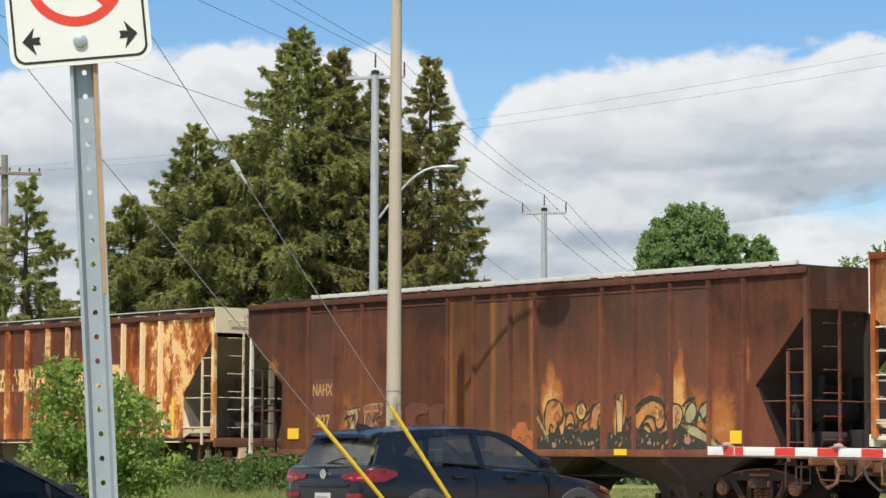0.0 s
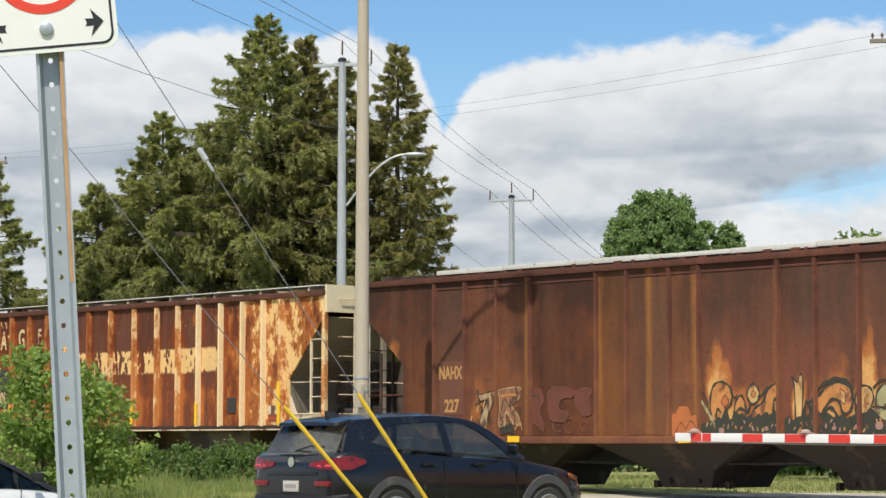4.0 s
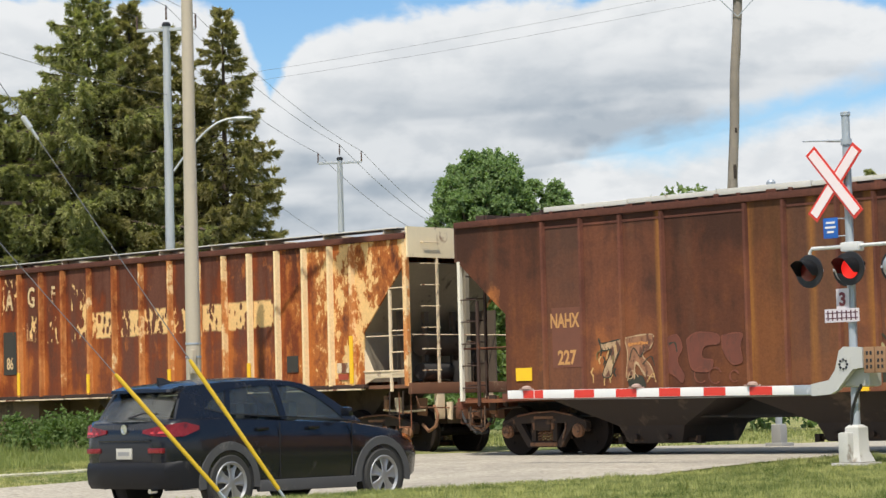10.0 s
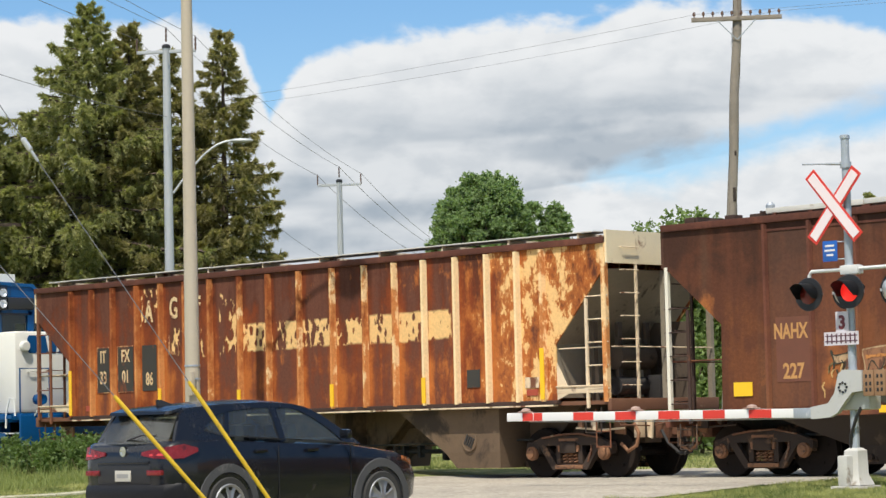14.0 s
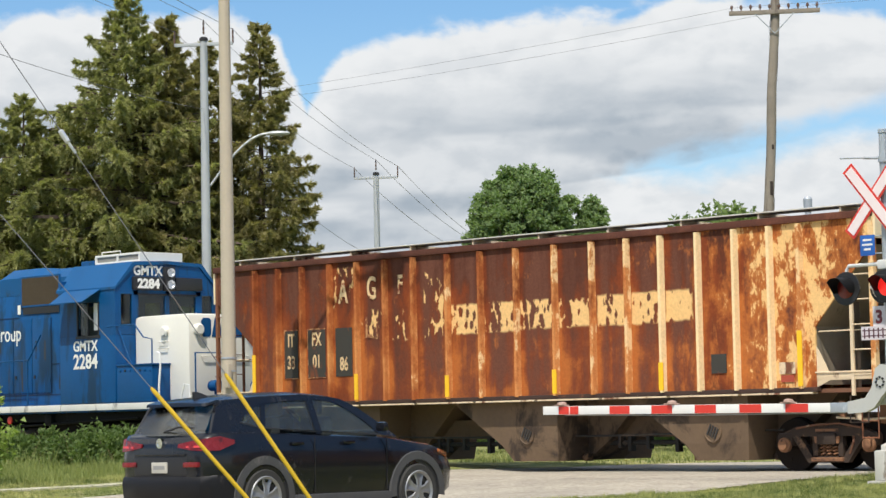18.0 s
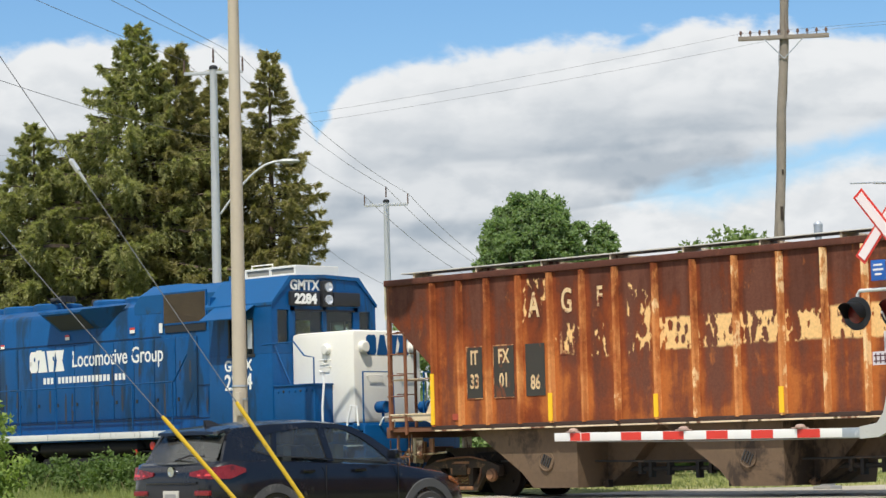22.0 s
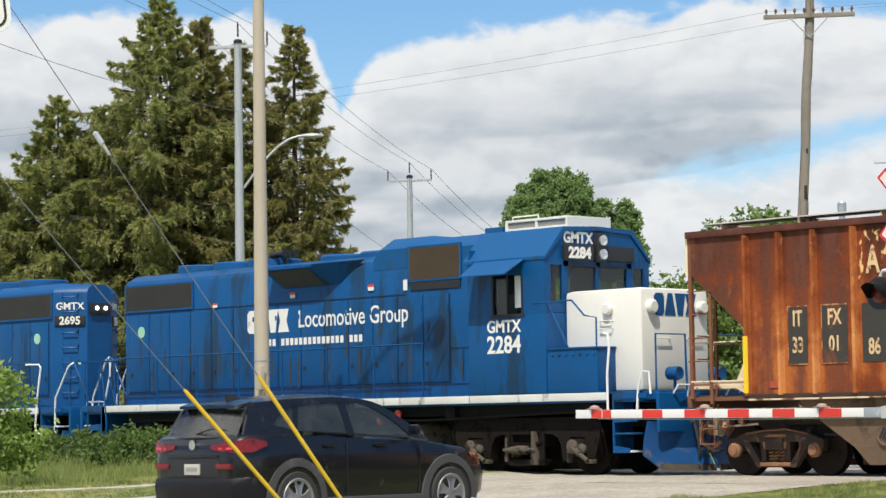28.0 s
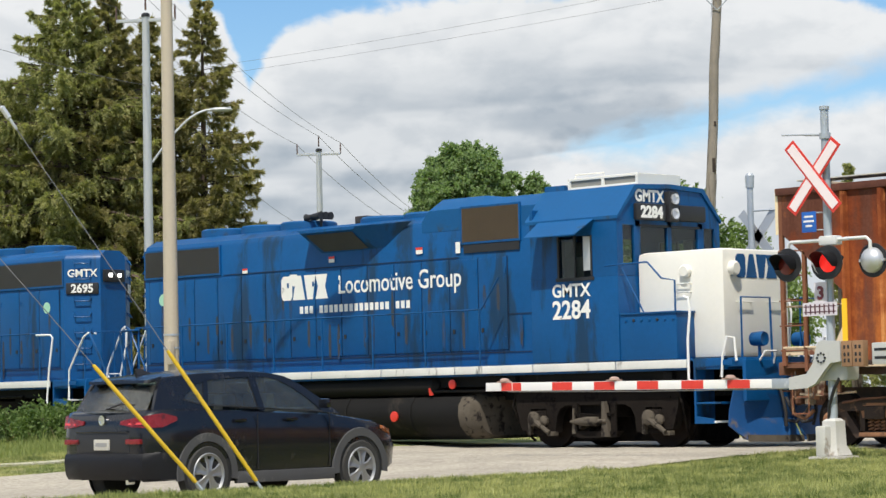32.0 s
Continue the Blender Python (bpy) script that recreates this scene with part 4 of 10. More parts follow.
    # discharge bays
    for b in spec["bays"]:
        bm = bmesh.new()
        hw, tw = spec["bay_half"], spec["bay_top"]
        if spec.get("split_bay"):
            # a broad outer sheet on one half, the other half set far back under the body
            loft(bm, [[(b - tw + 0.2, -1.42, zs + 0.05), (b + 0.84, -1.42, zs + 0.05), (b + 0.84, 1.42, zs + 0.05), (b - tw + 0.2, 1.42, zs + 0.05)],
                      [(b - hw - 0.03, -1.37, 0.50), (b + 0.80, -1.37, 0.50), (b + 0.80, 1.37, 0.50), (b - hw - 0.03, 1.37, 0.50)],
                      [(b - hw + 0.24, -1.33, 0.20), (b + 0.77, -1.33, 0.20), (b + 0.77, 1.33, 0.20), (b - hw + 0.24, 1.33, 0.20)]])
            loft(bm, [[(b + 0.5, -0.55, zs + 0.05), (b + tw, -0.55, zs + 0.05), (b + tw, 0.55, zs + 0.05), (b + 0.5, 0.55, zs + 0.05)],
                      [(b + 0.5, -0.52, 0.57), (b + 1.34, -0.52, 0.57), (b + 1.34, 0.52, 0.57), (b + 0.5, 0.52, 0.57)],
                      [(b + 0.5, -0.50, 0.21), (b + 0.78, -0.50, 0.21), (b + 0.78, 0.50, 0.21), (b + 0.5, 0.50, 0.21)]])
        else:
            loft(bm, [[(b - tw, -1.45, zs + 0.05), (b + tw, -1.45, zs + 0.05), (b + tw, 1.45, zs + 0.05), (b - tw, 1.45, zs + 0.05)],
                      [(b - hw - 0.15, -0.92, 0.52), (b + hw + 0.15, -0.92, 0.52), (b + hw + 0.15, 0.92, 0.52), (b - hw - 0.15, 0.92, 0.52)],
                      [(b - hw, -0.82, 0.20), (b + hw, -0.82, 0.20), (b + hw, 0.82, 0.20), (b - hw, 0.82, 0.20)]])
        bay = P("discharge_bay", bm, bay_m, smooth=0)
        if spec.get("split_bay"):
            bm = bmesh.new()
            tilt = Matrix.Translation((b + 0.02, -1.385, 0.71)) @ pose(0, 0, 0, -3.0)
            lathe(bm, [(0.02, 0.20), (-0.012, 0.195), (-0.016, 0.175), (-0.004, 0.165)], "y", (0, 0, 0), 20)
            bm.transform(tilt)
            P("vent_ring", bm, bay_m, "", bay, 30)
            for q in (-0.09, -0.03, 0.03, 0.09):
                bm = bmesh.new()
                box(bm, q - 0.018, q + 0.018, -0.022, -0.004, -0.10, 0.10)
                bm.transform(tilt @ pose(0, 0, 0, 0, 25.0, 0))
                P("vent_slot", bm, STEEL_BLACK, "", bay)
            bm = bmesh.new()
            rod(bm, (b + 1.2, -0.34, 0.52), (b + 3.4, -0.34, 0.52), 0.045, n=8)
            for q, h in ((1.5, 0.10), (1.75, 0.16), (2.2, 0.12), (2.9, 0.18), (3.2, 0.10)):
                box(bm, b + q - 0.04, b + q + 0.04, -0.42, -0.28, 0.52 - h, 0.64, 0.01)
            P("pipe_hanger", bm, STEEL_BLACK, "", bay)
        bm = bmesh.new()
        box(bm, b - hw - 0.1, b + hw + 0.1, -0.68, -0.6, 0.22, 0.30)
        rod(bm, (b - hw - 0.35, -0.64, 0.26), (b + hw + 0.35, -0.64, 0.26), 0.035)
        for q in (b - hw - 0.3, b + hw + 0.3):
            box(bm, q - 0.05, q + 0.05, -0.72, -0.58, 0.19, 0.33)
        P("outlet_gate", bm, TRUCK_RUST, "", bay)
        for q in (b - hw + 0.15, b + hw - 0.35):
            bm = bmesh.new()
            box(bm, q, q + 0.2, -0.86, -0.62, 0.24, 0.42, 0.02)
            rod(bm, (q + 0.1, -0.95, 0.32), (q + 0.1, -0.6, 0.32), 0.05, n=10)
            P("gate_gear", bm, TRUCK_RUST, "", bay)
    bm = bmesh.new()
    box(bm, s0 + 0.3, s1 - 0.3, -0.24, 0.24, 0.62, 1.0)
    P("centre_sill", bm, bay_m if spec.get("split_bay") else STEEL_BLACK)
    bm = bmesh.new()
    pipe(bm, [(s0 + 2.5, -0.9, 0.72), (c - 2, -0.85, 0.66), (c + 2, -0.85, 0.66), (s1 - 2.5, -0.9, 0.72)], 0.022, 6)
    P("brake_pipe", bm, STEEL_BLACK)
    for x in spec["trucks"]:
        freight_truck(car, x, c)
    return car, sheets[0], c, P


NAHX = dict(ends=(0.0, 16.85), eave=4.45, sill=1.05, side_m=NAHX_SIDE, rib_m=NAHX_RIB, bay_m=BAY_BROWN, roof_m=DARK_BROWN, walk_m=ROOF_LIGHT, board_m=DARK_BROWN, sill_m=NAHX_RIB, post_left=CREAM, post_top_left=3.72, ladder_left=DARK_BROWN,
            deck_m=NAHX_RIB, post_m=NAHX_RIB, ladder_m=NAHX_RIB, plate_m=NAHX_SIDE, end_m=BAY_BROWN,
            left=[(0.03, 4.4), (0.03, 3.72), (1.27, 2.66), (1.25, 1.1)], right=[(16.2, 1.1), (15.55, 2.34), (16.8, 3.65), (16.8, 4.4)],
            slope_left=((0.08, 3.75), (1.4, 2.6)), slope_right=((16.8, 3.75), (15.6, 2.4)),
            ribs=[2.28, 3.22, 4.17, 5.14, 7.0, 7.82, 8.93, 9.68, 11.6, 12.46, 13.44, 14.42, 15.3], rib_w=0.045, rib_d=0.075,
            panels=[(2.28, 3.22), (3.22, 4.17), (4.17, 5.14), (5.14, 7.0), (7.82, 8.93), (8.93, 9.68), (9.68, 11.6), (11.6, 12.46), (12.46, 13.44), (13.44, 14.42)],
            hatch_step=1.4, walk_in=2.3, pale_edge=True, bays=(4.22, 8.66, 13.15), bay_half=0.62, bay_top=2.15, trucks=(1.72, 15.2))
ITFX = dict(ends=(-18.56, -1.33), eave=4.36, sill=1.38, side_m=ITFX_SIDE, rib_m=ITFX_RIB, bay_m=BAY_TAN, split_bay=True, roof_m=DARK_BROWN, walk_m=GREY_PAINT, board_m=ROOF_LIGHT, bracket_m=RUSTY_CREAM, sill_m=DARK_BROWN, edge_m=RUSTY_CREAM, eave_m=NAHX_RIB,
            deck_m=RUSTY_DECK, post_m=ITFX_RIB, ladder_m=RUSTY_CREAM, ladder_left=RUSTY_POST, post_left=RUSTY_POST, post_top_left=4.36, plate_m=END_CREAM, end_m=OLIVE,
            left=[(-18.54, 4.3), (-18.5, 3.63), (-17.2, 2.55), (-17.2, 1.4)], right=[(-2.6, 1.4), (-2.6, 2.47), (-1.4, 3.8), (-1.36, 4.3)],
            slope_left=((-18.45, 3.65), (-17.2, 2.5)), slope_right=((-1.45, 3.8), (-2.62, 2.47)),
            plate_right=(3.90, 4.50), pale_m=ITFX_PALE_RIB, ribs=ITFX_POSTS, rib_w=0.053, rib_d=0.11,
            hatch_step=1.75, walk_in=0.35, bays=(-14.42, -9.58, -5.05), bay_half=0.62, bay_top=2.25, trucks=(-17.02, -2.78), sill_h=0.06)
NEXT = dict(ends=(18.25, 34.5), eave=4.6, sill=1.38, side_m=TAN_SIDE, rib_m=ITFX_RIB, bay_m=BAY_TAN, split_bay=True, roof_m=DARK_BROWN, walk_m=GREY_PAINT, board_m=ROOF_LIGHT, bracket_m=RUSTY_CREAM, sill_m=ITFX_RIB,
            deck_m=CREAM, post_m=ITFX_RIB, ladder_m=CREAM, plate_m=CREAM, end_m=OLIVE,
            left=[(18.27, 4.55), (18.3, 3.5), (19.6, 2.5), (19.6, 1.4)], right=[(33.2, 1.4), (33.2, 2.5), (34.45, 3.8), (34.45, 4.55)],
            slope_left=((18.4, 3.6), (19.6, 2.5)), slope_right=((34.4, 3.8), (33.2, 2.5)),
            ribs=[19.7 + 0.85 * i for i in range(16)], rib_w=0.075, rib_d=0.10,
            hatch_step=1.75, walk_in=0.35, bays=(22.2, 26.4, 30.6), bay_half=0.95, bay_top=2.1, trucks=(20.0, 32.8), sill_h=0.06)

nahx, nahx_side, nahx_c, NP = hopper_car("hopper_car", "dark brown rusty covered hopper car with graffiti along the bottom", NAHX)
itfx, itfx_side, itfx_c, IP = hopper_car("hopper_car", "rust-orange covered hopper car with flaking cream paint and many posts", ITFX)
hopper_car("hopper_car", "tan rusty covered hopper car coupled ahead", NEXT)

# markings on the brown car
FACE = -1.570
for text, s, z in (("NAHX", 2.76, 2.36), ("227", 2.80, 1.68)):
    letters(text, 0.36, OCHRE, nahx_side, (s - nahx_c, FACE, z), (90, 0, 0), "stencil", 0.68 if s < 2.8 else 0.82, 0.010)
bm = bmesh.new()
for s in (2.45,):
    box(bm, s, s + 0.72, FACE - 0.001, FACE + 0.005, 1.62, 2.72)
NP("faded_patch", bm, paint("faded_patch_paint", (0.16, 0.06, 0.035), 0.8, 0, 0.3, 3.0), "", nahx_side)
for s, z, w, h in ((1.72, 1.52, 0.40, 0.24), (15.12, 1.40, 0.36, 0.24), (12.14, 1.12, 0.34, 0.12), (4.72, 1.12, 0.34, 0.12), (9.34, 1.09, 0.3, 0.10)):
    bm = bmesh.new()
    yp = FACE if z > 1.3 else -1.632
    box(bm, s - w / 2, s + w / 2, yp - 0.012, yp, z - h / 2, z + h / 2)
    NP("reflector_plate", bm, PLATE_YELLOW, "yellow reflector plate")

# markings on the orange car
for text, s, z, size in (("A", -14.45, 3.44, 0.66), ("G", -13.60, 3.48, 0.64), ("F", -12.77, 3.55, 0.52), ("L", -13.72, 2.70, 0.60), ("i", -13.45, 2.70, 0.60)):
    letters(text, size, CREAM_STENCIL if z > 3 else FAINT_STENCIL, itfx_side, (s - itfx_c, FACE, z), (90, 0, 0), "stencil", 0.62, 0.012)
CHARCOAL = paint("charcoal_patch_paint", (0.042, 0.039, 0.032), 0.75, 0, 0.25, 4.0, 0, 40, (0.16, 0.05, 0.02), 0.46, 4.0, 2.0)
for s, w, a, b, zb in ((-16.07, 0.21, "IT", "33", 2.14), (-15.28, 0.27, "FX", "01", 2.14), (-14.45, 0.25, "", "86", 2.07)):
    bm = bmesh.new()
    box(bm, s - w, s + w, FACE - 0.001, FACE + 0.004, 1.94, 2.93)
    IP("stencil_patch", bm, CHARCOAL, "charcoal patch behind the car's number", itfx_side)
    if a:
        edge = bmesh.new()
        for q0, q1, r0, r1 in ((s - w, s + w, 2.925, 2.95), (s - w, s + w, 1.925, 1.945), (s - w - 0.012, s - w + 0.008, 1.93, 2.95)):
            box(edge, q0, q1, FACE - 0.003, FACE + 0.004, r0, r1)
        IP("patch_border", edge, FAINT_STENCIL, "", itfx_side)
    for txt, z in ((a, 2.60), (b, zb)):
        if txt:
            letters(txt, 0.38, CREAM_STENCIL, itfx_side, (s - itfx_c, FACE - 0.003, z), (90, 0, 0), "stencil", 0.66, 0.008)
for s, h in ((-17.16, 1.0), (-14.0, 0.52), (-11.4, 0.42), (-8.56, 0.45), (-5.96, 0.5), (-2.86, 0.95)):
    bm = bmesh.new()
    box(bm, s - 0.05, s + 0.05, -1.672, -1.655, 1.46, 1.46 + h)
    IP("safety_strip", bm, PLATE_YELLOW, "yellow safety strip on a post")
for s, z, w, h, m in ((-16.6, 1.6, 0.2, 0.12, DULL_RED), (-3.2, 1.6, 0.28, 0.12, DULL_RED), (-3.2, 1.78, 0.34, 0.2, RUSTY_CREAM), (-4.7, 1.9, 0.34, 0.34, CHARCOAL)):
    bm = bmesh.new()
    box(bm, s - w / 2, s + w / 2, FACE - 0.008, FACE, z - h / 2, z + h / 2)
    IP("sticker", bm, m, "", itfx_side)



def graffiti():
    """Spray-paint strokes and fills as thin flat ribbons on the lower brown side."""
    rng = random.Random(77)
    under = (0.12, 0.042, 0.026)
    tones = [paint("spray_ochre", (0.50, 0.21, 0.06), 0.8, 0, 0.5, 4, 0, 40, (0.20, 0.07, 0.03), 0.60, 5.0, 2.0), paint("spray_rust_red", (0.19, 0.060, 0.034), 0.8, 0, 0.4, 4, 0, 40, under, 0.60, 5.0, 2.0),
             paint("spray_pale", (0.55, 0.34, 0.13), 0.8, 0, 0.5, 4, 0, 40, (0.26, 0.10, 0.035), 0.58, 5.0, 2.0), paint("spray_olive", (0.20, 0.15, 0.06), 0.8, 0, 0.4, 4, 0, 40, under, 0.55, 5.0, 2.0)]
    lines = [paint("spray_dark_green", (0.040, 0.040, 0.026), 0.8, 0, 0.4, 5, 0, 40, under, 0.40, 4.0, 2.0), paint("spray_black", (0.03, 0.025, 0.02), 0.8, 0, 0.3, 6)]

    def ribbon(pts, w, m, y):
        vs, fs = [], []
        for i, (x, z) in enumerate(pts):
            a, b = pts[max(i - 1, 0)], pts[min(i + 1, len(pts) - 1)]
            d = math.hypot(b[0] - a[0], b[1] - a[1]) or 1
            nx, nz = -(b[1] - a[1]) / d, (b[0] - a[0]) / d
            k = w * (0.75 + 0.25 * math.sin(i * 1.3))
            vs += [(x + nx * k - nahx_c, y, z + nz * k), (x - nx * k - nahx_c, y, z - nz * k)]
        for i in range(len(pts) - 1):
            fs.append((2 * i, 2 * i + 1, 2 * i + 3, 2 * i + 2))
        me = bpy.data.meshes.new("graffiti_stroke")
        me.from_pydata(vs, [], fs)
        me.materials.append(m)
        ob = new("graffiti_stroke", me)
        ob.parent = nahx_side

    def blob(x, z, rx, rz, m, y):
        n = 18
        pts = [(x + rx * (1 + 0.07 * rng.uniform(-1, 1)) * math.cos(6.283 * i / n) - nahx_c, y, z + rz * (1 + 0.07 * rng.uniform(-1, 1)) * math.sin(6.283 * i / n)) for i in range(n)]
        me = bpy.data.meshes.new("graffiti_fill")
        me.from_pydata([(x - nahx_c, y, z)] + pts, [], [(0, i + 1, (i + 1) % n + 1) for i in range(n)])
        me.materials.append(m)
        ob = new("graffiti_fill", me)
        ob.parent = nahx_side

    y0 = FACE - 0.003

    def shape(pts, m, y=y0):
        me = bpy.data.meshes.new("graffiti_fill")
        me.from_pydata([(x - nahx_c, y, z) for x, z in pts], [], [tuple(range(len(pts)))])
        me.materials.append(m)
        new("graffiti_fill", me).parent = nahx_side

    def curve(*pts, n=5):
        """A smooth line through a few points."""
        P = [pts[0], *pts, pts[-1]]
        out = []
        for a, b, c, d in zip(P, P[1:], P[2:], P[3:]):
            for k in range(n):
                t = k / n
                out.append(tuple(0.5 * (2 * b[q] + (c[q] - a[q]) * t + (2 * a[q] - 5 * b[q] + 4 * c[q] - d[q]) * t * t + (3 * b[q] - a[q] - 3 * c[q] + d[q]) * t ** 3) for q in (0, 1)))
        return out + [pts[-1]]

    def outlined(pts, m, w=0.028, line=None, lift=0.0):
        pts = curve(*pts)
        if m:
            shape(pts, m, y0 - 0.001 - lift)
        ribbon(pts, w, line or lines[0], y0 - 0.004 - lift)

    def wave(x0, x1, low, tops):
        """A dark mass along the sill with an uneven top."""
        n = 30
        top = []
        for i in range(n + 1):
            x = x0 + (x1 - x0) * i / n
            top.append((x, float(np.interp(x, [p for p, _ in tops], [q for _, q in tops])) + 0.03 * math.sin(i * 2.1) + rng.uniform(-0.02, 0.02)))
        shape(top + [(x1, low), (x0, low)], lines[0], y0 - 0.002)

    puff = paint("spray_orange_red", (0.46, 0.14, 0.04), 0.8, 0, 0.4, 4, 0, 40, under, 0.40, 4.0)
    pale_green = paint("spray_pale_green", (0.36, 0.33, 0.16), 0.8, 0, 0.5, 4, 0, 40, (0.15, 0.10, 0.05), 0.58, 6.0)
    pink = paint("spray_dusty_pink", (0.36, 0.20, 0.15), 0.8, 0, 0.3, 4, 0, 40, under, 0.3, 6.0)
    # red puffs before the large tag
    for i, (x, z, rx, rz) in enumerate(((9.02, 1.36, 0.20, 0.22), (9.27, 1.50, 0.20, 0.24), (9.52, 1.36, 0.20, 0.20), (9.25, 1.24, 0.28, 0.14))):
        blob(x, z, rx, rz, puff, y0 - 0.0008 * i)
    ribbon(curve((9.05, 1.2), (9.2, 1.42), (9.32, 1.3), (9.45, 1.45), (9.6, 1.3)), 0.016, tones[1], y0 - 0.003)
    # first word
    wave(9.72, 11.62, 1.10, [(9.7, 1.36), (10.1, 1.50), (10.4, 1.46), (10.6, 1.60), (10.85, 1.52), (11.2, 1.56), (11.62, 1.62)])
    shape([(9.98, 1.15), (10.16, 1.40), (10.34, 1.72), (10.44, 1.40), (10.50, 1.15)], lines[0], y0 - 0.003)
    outlined([(9.98, 1.42), (9.94, 1.80), (10.02, 2.08), (10.22, 2.16), (10.44, 2.04), (10.46, 1.78), (10.32, 1.62)], tones[0])
    outlined([(10.30, 1.92), (10.22, 1.80), (10.30, 1.70), (10.40, 1.80), (10.30, 1.92)], puff, 0.016, tones[1], 0.001)
    outlined([(10.52, 1.48), (10.56, 1.78), (10.70, 1.90), (10.80, 1.72), (10.78, 1.46)], tones[0])
    outlined([(10.99, 2.12), (10.86, 2.00), (10.86, 1.84), (10.99, 1.74), (11.12, 1.84), (11.12, 2.00), (10.99, 2.12)], tones[2], 0.026)
    outlined([(10.99, 2.00), (10.94, 1.93), (10.99, 1.86), (11.05, 1.93), (10.99, 2.00)], tones[0], 0.012, tones[1], 0.001)
    outlined([(10.90, 1.46), (11.02, 1.66), (11.22, 1.78), (11.36, 2.02), (11.56, 2.10), (11.62, 1.96), (11.60, 1.48)], tones[0])
    ribbon(curve((9.72, 1.82), (9.84, 1.66), (9.95, 1.52), (10.05, 1.36)), 0.035, pale_green, y0 - 0.005)
    ribbon(curve((9.74, 1.98), (9.86, 1.82), (9.92, 1.62)), 0.022, lines[0], y0 - 0.006)
    # second word
    wave(11.72, 14.80, 1.10, [(11.7, 1.46), (12.2, 1.52), (12.4, 1.66), (12.7, 1.56), (13.0, 1.48), (13.2, 1.52), (13.5, 1.58), (13.9, 1.64), (14.3, 1.50), (14.8, 1.22)])
    outlined([(11.98, 1.40), (11.96, 2.02), (11.90, 2.22), (12.02, 2.12), (12.10, 2.26), (12.16, 2.10), (12.12, 1.40)], tones[2], 0.022)
    outlined([(12.36, 1.46), (12.32, 1.74), (12.52, 1.88), (12.74, 2.06), (13.04, 2.10), (13.26, 1.94), (13.24, 1.62), (13.06, 1.56), (12.98, 1.76), (12.80, 1.80), (12.62, 1.60)], tones[0], 0.034)
    outlined([(13.02, 1.98), (13.12, 1.90), (13.10, 1.72), (13.00, 1.80)], tones[2], 0.014, tones[1], 0.001)
    outlined([(13.36, 1.50), (13.34, 1.84), (13.46, 2.02), (13.66, 2.00), (13.74, 1.80), (13.62, 1.58)], tones[2], 0.024)
    outlined([(13.78, 1.66), (13.82, 1.92), (14.02, 2.06), (14.10, 1.84), (13.98, 1.68)], pale_green, 0.026)
    outlined([(14.10, 1.70), (14.20, 1.98), (14.44, 2.06), (14.40, 1.88), (14.26, 1.72)], pale_green, 0.028)
    shape(curve((13.70, 1.64), (13.96, 1.62), (14.24, 1.50), (14.52, 1.34), (14.70, 1.20), (14.52, 1.24), (14.20, 1.36), (13.92, 1.46)), pale_green, y0 - 0.004)
    ribbon(curve((13.70, 1.66), (13.98, 1.65), (14.26, 1.53), (14.56, 1.36), (14.80, 1.18)), 0.020, lines[0], y0 - 0.006)
    ribbon(curve((13.20, 1.50), (13.36, 1.26), (13.56, 1.18)), 0.020, lines[1], y0 - 0.006)
    # thick dark strokes that tie the letters together
    for pts, w in (([(10.50, 1.50), (10.66, 1.66), (10.84, 1.60), (10.92, 1.74)], 0.040), ([(10.44, 2.00), (10.54, 1.86), (10.60, 1.92)], 0.026), ([(11.10, 1.86), (11.22, 1.92), (11.34, 2.06)], 0.034), ([(12.16, 1.50), (12.24, 1.78), (12.34, 1.60), (12.40, 1.84)], 0.042),
                   ([(12.44, 1.92), (12.60, 2.06), (12.84, 2.16), (13.10, 2.14), (13.30, 1.98)], 0.040), ([(12.60, 1.56), (12.78, 1.66), (12.92, 1.52), (12.96, 1.30)], 0.044), ([(13.26, 1.84), (13.36, 1.66), (13.34, 1.40)], 0.040), ([(13.74, 1.98), (13.86, 2.10), (14.06, 2.14)], 0.028),
                   ([(14.06, 1.62), (14.14, 1.86), (14.28, 1.70), (14.44, 1.74)], 0.036), ([(10.08, 1.50), (10.12, 1.66), (10.20, 1.60)], 0.03), ([(11.46, 1.60), (11.50, 1.84), (11.58, 1.70)], 0.03)):
        ribbon(curve(*pts), w, lines[0], y0 - 0.0055)
    # pale dashes inside the dark letters
    for i in range(46):
        x = 9.85 + (14.55 - 9.85) * i / 45
        z = 1.17 + rng.uniform(0.0, 0.24)
        if 11.6 < x < 11.8:
            continue
        q, ln = rng.choice((0.9, 1.2, 1.4, 2.0)), rng.uniform(0.04, 0.11)
        ribbon([(x, z), (x + ln * 0.5 * math.cos(q), z + ln * 0.5 * math.sin(q)), (x + ln * math.cos(q), z + ln * math.sin(q))], rng.uniform(0.012, 0.024), rng.choice([tones[0], tones[3], pink, pink, tones[2]]), y0 - 0.0065)
    for x, z, r in ((10.22, 1.26, 0.07), (11.30, 1.30, 0.05), (13.86, 1.34, 0.09), (12.86, 1.30, 0.05)):
        blob(x, z, r, r * 0.8, pink, y0 - 0.007)
    worn_pale = paint("spray_worn_pale", (0.46, 0.31, 0.17), 0.8, 0, 0.5, 5, 0, 40, (0.13, 0.055, 0.032), 0.66, 7.0, 2.0)
    worn_peach = paint("spray_worn_peach", (0.30, 0.14, 0.07), 0.8, 0, 0.5, 5, 0, 40, (0.12, 0.05, 0.03), 0.68, 7.0, 2.0)
